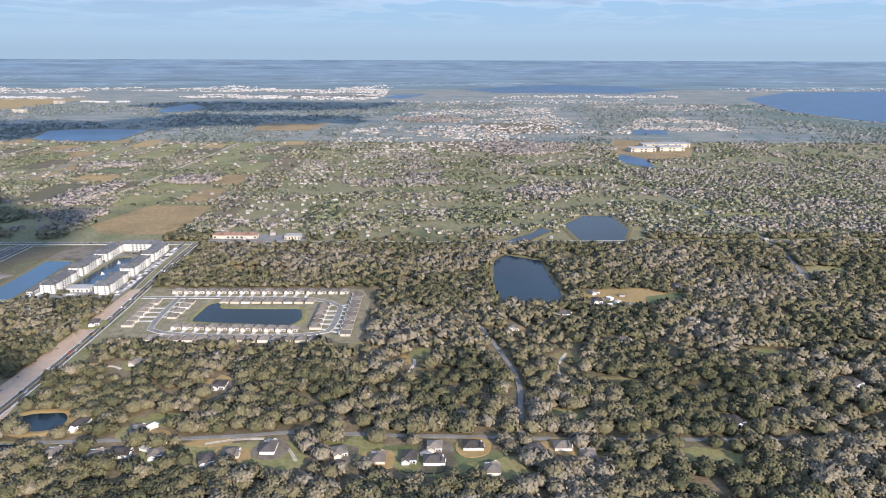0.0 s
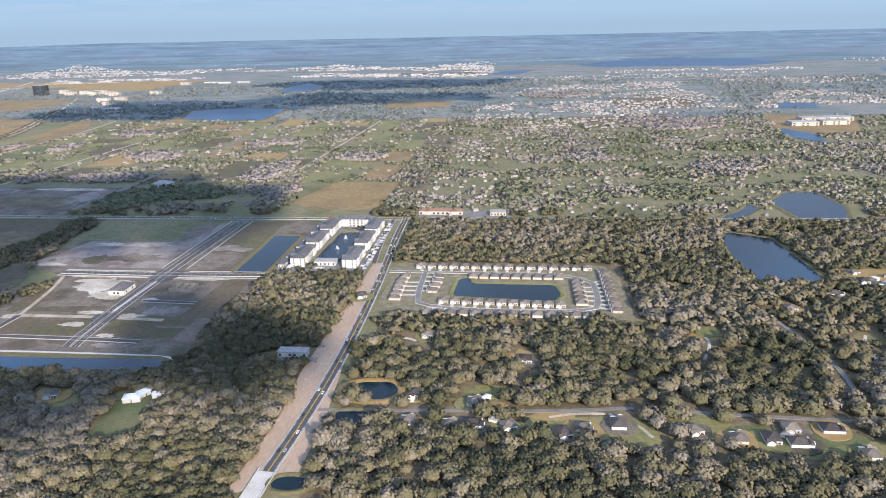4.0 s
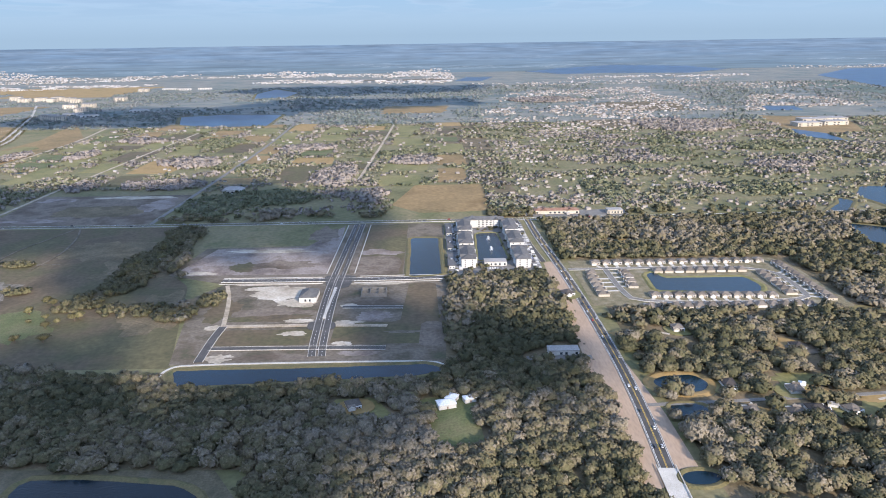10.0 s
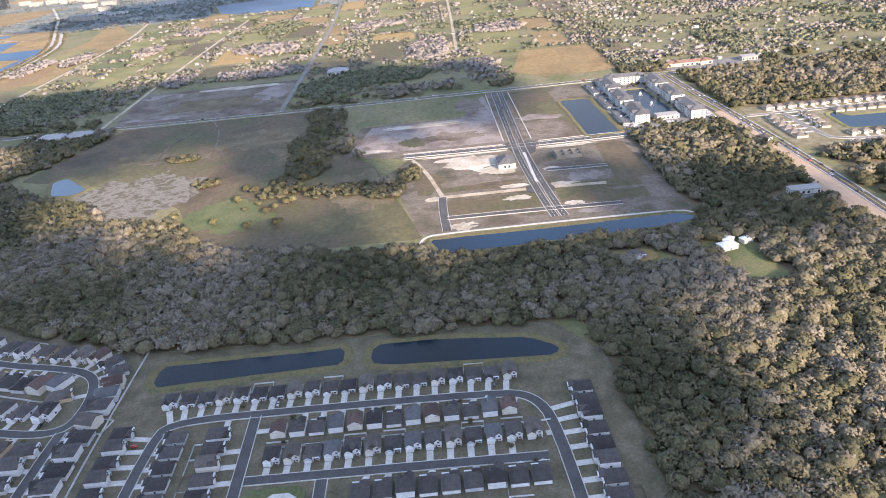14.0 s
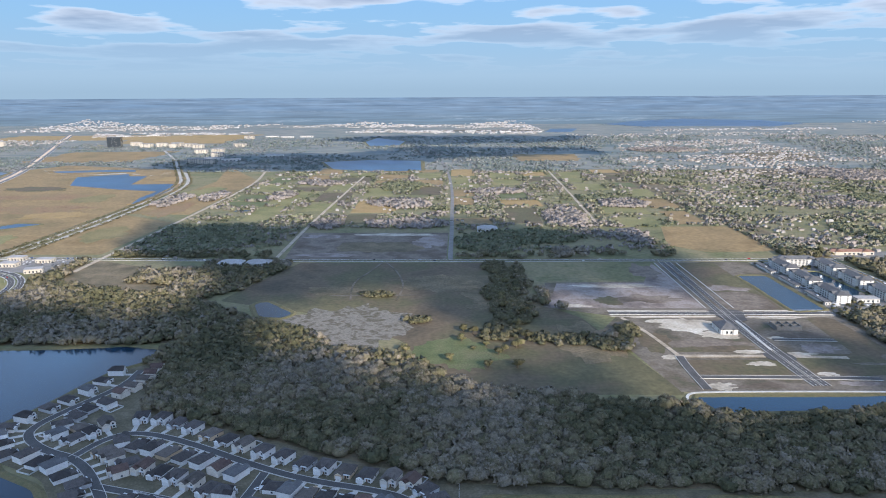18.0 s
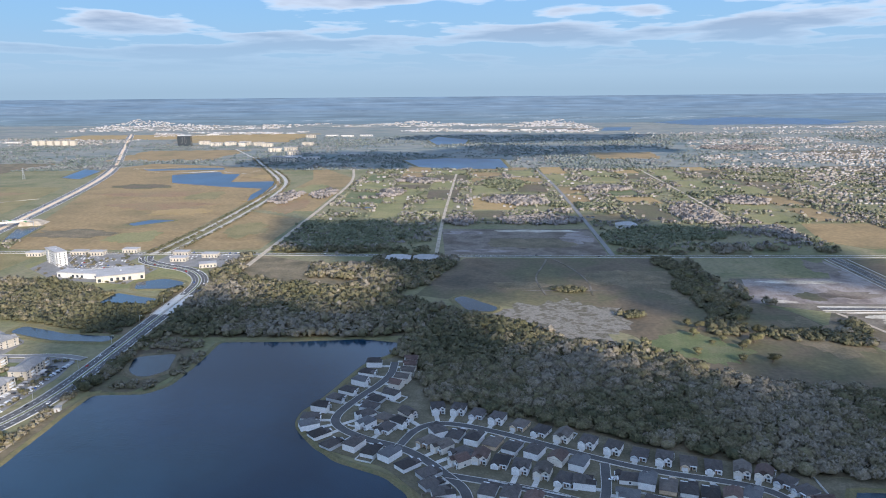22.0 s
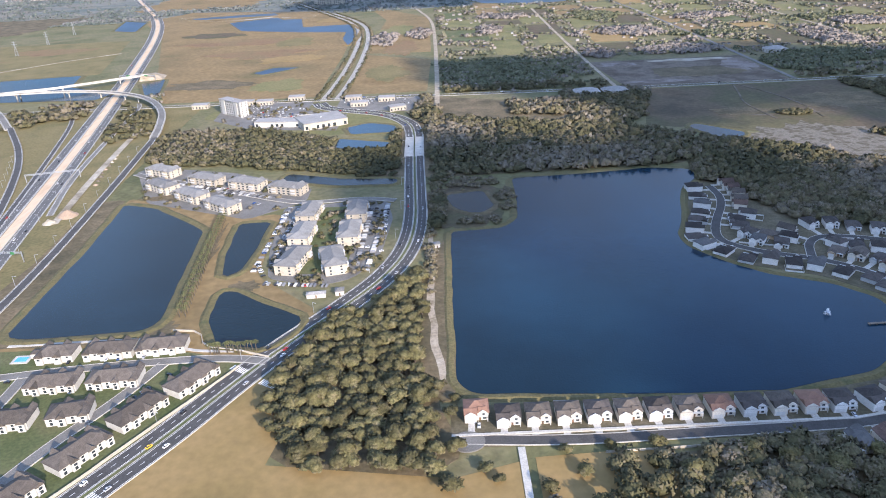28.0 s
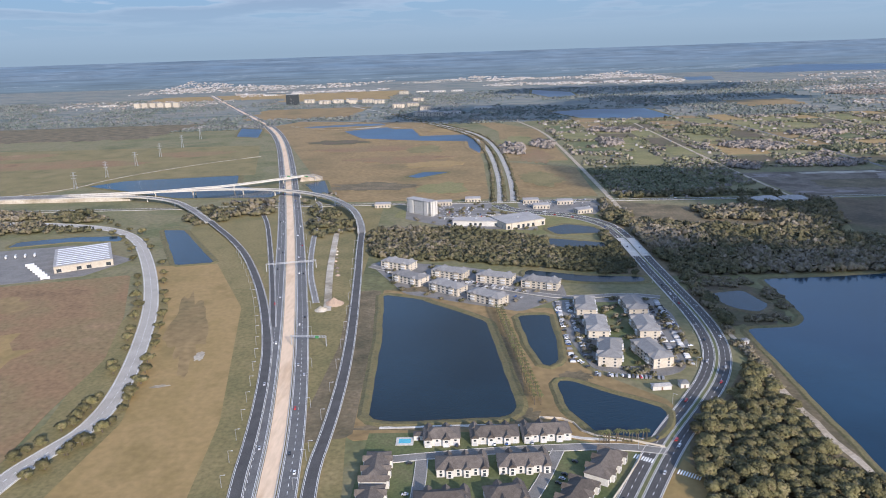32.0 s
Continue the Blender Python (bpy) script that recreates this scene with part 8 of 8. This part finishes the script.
py = pylon()
for k, (x, y) in enumerate(((-1649, 836), (-1650, 920), (-1652, 1015), (-1655, 1110), (-1662, 1222), (-1674, 1345))):
    if k:
        copy_thing(py, pose(x, y, 0, 0, 0, 10))
    else:
        py.matrix_basis = pose(x, y, 0, 0, 0, 10)
road([(-1760, 760), (-1650, 830), (-1640, 900), (-1560, 1010), (-1480, 1080)], 3, "sand", "pale track under the power line", "track", kerb=False)
road([(-1372, 690), (-1350, 640), (-1324, 554), (-1293, 446), (-1270, 360)], 4, "asphalt", "slip road beside the expressway", "ramp", marks="e")
road([(-1316, 720), (-1307, 699), (-1292, 590), (-1272, 471), (-1252, 400)], 4, "old_asphalt", "slip road beside the expressway", "ramp", marks="e")
road([(-1275, 621), (-1264, 532), (-1256, 470), (-1246, 410), (-1242, 385)], 5, "sand", "sandy haul road of the building site", "track", kerb=False)
road([(-1226, 478), (-1205, 462), (-1180, 452), (-1150, 434), (-1110, 410), (-1088, 400), (-1050, 405), (-1030, 398)], 5, "old_asphalt", "lane through the apartment complex", kerb=True)
road([(-1200, 700), (-1190, 650), (-1165, 625), (-1120, 640)], 5, "old_asphalt", "shopping centre lane", kerb=True)


def heap(x, y, r, h, mat, label, name="soil_heap"):
    bm = bmesh.new()
    bmesh.ops.create_cone(bm, cap_ends=True, segments=14, radius1=r, radius2=r * 0.15, depth=h, matrix=Matrix.Translation((0, 0, h / 2)))
    bmesh.ops.subdivide_edges(bm, edges=bm.edges[:], cuts=1, use_grid_fill=True)
    for v in bm.verts:
        if v.co.z > 0.05:
            v.co += Vector(noise.noise_vector((v.co.x + x, v.co.y + y, v.co.z))) * r * 0.16
        else:
            v.co.z = -0.1
    ob = tagged(part(name, bm, M[mat], None), label, "heap")
    ob.matrix_basis = pose(x, y, 0)


heap(-1240, 399, 7, 3.4, "red_clay", "large heap of reddish soil on the building site"), heap(-1246, 388, 5, 2.2, "sand", "heap of pale sand on the building site")
for k in range(9):
    heap(-1262 + k * 1.6 + pick.uniform(-2, 2), 530 - k * 9, pick.uniform(1.4, 2.6), pick.uniform(0.8, 1.5), pick.choice(("sand", "red_clay", "soil")), "small heap of building material beside the track")
for k in range(10):
    heap(-262.5 + pick.uniform(-1.5, 1.5), 300 + k * 21, pick.uniform(0.9, 1.8), pick.uniform(0.5, 1.0), pick.choice(("red_clay", "soil")), "small heap of soil along the graded strip")


def wall_line(name, pts, h, t, mat, label, category="wall", times=1):
    ob = strip(name, pts, -t / 2, t / 2, h, M[mat], None, label, None, h + 0.3, times)
    tagged(ob, label, category, kind="structure")


wall_line("garden_wall", [(-1140, 130), (-1122, 156), (-1113, 172), (-1088, 212), (-1085, 218)], 1.3, 0.25, "wall_cream", "cream garden wall along the main road")
wall_line("garden_wall", [(-1122, 249), (-1109, 247), (-1104, 234), (-1088, 230), (-1074, 224)], 1.1, 0.25, "wall_cream", "cream garden wall along the pond")
wall_line("fence", [(-635, 272), (-636, 214), (-634, 120)], 1.1, 0.12, "trim", "white vinyl fence between estates", "fence")
for fx0, fy0, fx1 in ((-843, 330, -822), (-846, 312, -826), (-776, 262, -742), (-718, 256, -676), (-566, 196, -462), (-720, 213, -680), (-790, 205, -765)):
    wall_line("fence", [(fx0, fy0), (fx1, fy0 - (fx1 - fx0) * (0.35 if fy0 > 210 else 0))], 1.0, 0.12, "trim", "white vinyl garden fence", "fence")
for k, (x, y, r) in enumerate([h for h in HOUSES if h[1] < 400 and h[0] < -430 and h[2] == 8.0][3::4]):
    dist, dx, dy = nearest_road(x, y)
    dx, dy = dx / dist, dy / dist
    corners = [(x - dx * a - dy * b, y - dy * a + dx * b) for a, b in ((2.5, -4.1), (8.6, -4.1), (8.6, 4.1), (2.5, 4.1))]
    if not any(inside(outset(p, 2.0), np.array([c[0]]), np.array([c[1]]))[0] for p in WATER for c in corners[1:3]):
        wall_line("fence", corners if k % 3 else corners[1:], 0.8, 0.1, ("trim", "timber", "trim")[k % 3], ("white vinyl fence round a back garden", "weathered timber fence round a back garden")[k % 3 == 1], "fence", 0)
wall_line("fence", [(-950, 158.5), (-900, 160), (-860, 161)], 1.0, 0.15, "wall_cream", "low pale wall along the street", "fence")
sheet("pavement", [(-1000, 170.4), (-862, 170.4), (-850, 172.5), (-850, 171.3), (-862, 169.3), (-1000, 169.3)], M["concrete"], 0.2, "pale pavement in front of the lakeside houses", 0, False)


def fountain(x, y, h, label):
    ob = tagged(new("fountain"), label, "fountain", "fountains")
    bm = bmesh.new()
    r = np.random.default_rng(int(abs(x)))
    for k in range(60):
        a, u = r.uniform(0, 6.28), r.random()
        d = u * h * 0.45
        z = h * (1 - (u * 1.3 - 0.3) ** 2)
        bmesh.ops.create_icosphere(bm, subdivisions=1, radius=0.12 + 0.1 * r.random(), matrix=Matrix.Translation((math.cos(a) * d, math.sin(a) * d, max(0.3, z * r.uniform(0.2, 1)))))
    part("spray", bm, M["foam"], ob)
    bm = bmesh.new()
    bmesh.ops.create_cone(bm, cap_ends=True, segments=12, radius1=0.6, radius2=0.5, depth=0.4, matrix=Matrix.Translation((0, 0, 0.2)))
    part("float", bm, M["tyre"], ob)
    ob.matrix_basis = pose(x, y, 0.15)


fountain(-838, 237, 3.2, "white fountain spraying on the lake"), fountain(-303, 612, 4.0, "white fountain in the apartment pond"), fountain(-303, 580, 4.0, "white fountain in the apartment pond")

dock = tagged(new("dock"), "narrow weathered timber dock over the lake", "dock")
box_part("deck", (-13, 0, -0.6, 0.6, 0.75, 0.9), M["timber"], dock)
for k in range(5):
    for s in (-0.5, 0.5):
        box_part("pile", (-12.6 + k * 3, -12.4 + k * 3, s - 0.1, s + 0.1, -0.3, 1.2), M["timber"], dock)
dock.matrix_basis = pose(-813, 228, 0, 0, 0, 2)
for x, y, w, d, lab in ((-558, 168, 6, 4.5, "blue estate swimming pool in a pale deck"), (-806, 237, 5, 7, "blue swimming pool of a clubhouse by the lake"), (-1180, 231, 5, 3.5, "blue swimming pool of the townhouses"), (-303, 552, 8, 4, "blue pool between apartment blocks")):
    po = tagged(new("swimming_pool"), lab, "pool", "pools")
    box_part("deck", (-w / 2 - 1.2, w / 2 + 1.2, -d / 2 - 1.2, d / 2 + 1.2, 0, 0.42), M["concrete"], po)
    box_part("water", (-w / 2, w / 2, -d / 2, d / 2, 0.1, 0.45), M["pool"], po)
    po.matrix_basis = pose(x, y, 0)


shell = tagged(new("building_shell"), "roofless grey block shell of a building under construction", "building site")
box_part("slab", (-9.5, 9.5, -6.5, 6.5, -0.1, 0.35), M["old_asphalt"], shell)
for x0, x1, y0, y1 in ((-9, 9, -6.2, -5.9), (-9, 9, 5.9, 6.2), (-9, -8.7, -5.9, 5.9), (8.7, 9, -5.9, 5.9), (-3, -2.7, -5.9, 5.9), (3, 3.3, -5.9, 5.9), (-8.7, -3, -0.2, 0.1), (-2.7, 3, -0.2, 0.1), (3.3, 8.7, -0.2, 0.1)):
    box_part("block_wall", (x0, x1, y0, y1, 0.35, 2.9), M["old_asphalt"], shell)
shell.matrix_basis = pose(-397, 477, 0.15)


def hut(x, y, w, d, h, rot, roof_mat, label, name="hut", category="hut"):
    ob = tagged(new(name), label, category, "small buildings")
    box_part("wall", (-w / 2, w / 2, -d / 2, d / 2, 0, h), M["wall_white"], ob)
    bm = bmesh.new()
    hip(bm, -w / 2, w / 2, -d / 2, d / 2, h + 0.14, d * 0.25, 0.3)
    part("roof", bm, M[roof_mat], ob)
    box_part("door", (-0.35, 0.35, -d / 2 - 0.05, -d / 2 + 0.03, 0, 1.6), M["door"], ob)
    ob.matrix_basis = pose(x, y, 0, 0, 0, rot)


hut(-1004, 325, 3, 3, 2.4, 10, "roof_grey", "small white pump house beside the lake")
hut(-1062, 275, 9, 3.2, 2.0, 5, "roof_pale", "white parking shelter beside the apartments", "shelter", "shelter")
hut(-1051, 277, 4, 4, 2.3, 5, "roof_grey", "small white gatehouse beside the apartments", "gatehouse", "gatehouse")
hut(-1174, 233.5, 4.5, 3.5, 2.3, 0, "roof_brown", "small clubhouse beside the pool", "pool_house")
hut(-348, 313, 9, 6, 2.6, 15, "metal_roof", "bright white house with a metal roof on a lawn", "white_house", "house"), hut(-345, 319, 6, 5, 2.4, 60, "metal_roof", "white wing of a house in the woods", "white_house", "house")
hut(-336, 318, 6, 4, 2.4, 20, "metal_roof", "white shed beside a house in the woods", "shed", "shed")
for k, (x, y) in enumerate(((118, 506), (126, 514), (134, 508), (122, 522), (-155, 305), (-150, 312), (-160, 326), (60, 466), (-18, 300), (-200, 322))):
    hut(x, y, 5, 3.2, 2.0, 40 * k, ("metal_roof", "roof_pale", "roof_grey")[k % 3], "small shed with a pale roof among the trees", "shed", "shed")
bm = bmesh.new()
bmesh.ops.create_grid(bm, x_segments=10, y_segments=7, size=1)
for v in bm.verts:
    v.co = Vector((v.co.x * 6, v.co.y * 4, 1.6 + 0.7 * noise.noise((v.co.x * 2, v.co.y * 2, 0))))
bmesh.ops.solidify(bm, geom=bm.faces[:], thickness=1.4)
tagged(part("tarpaulin", bm, M["tarp"], None), "bright blue tarpaulin over a stack in a yard", "tarpaulin").matrix_basis = pose(101, 363, 0)
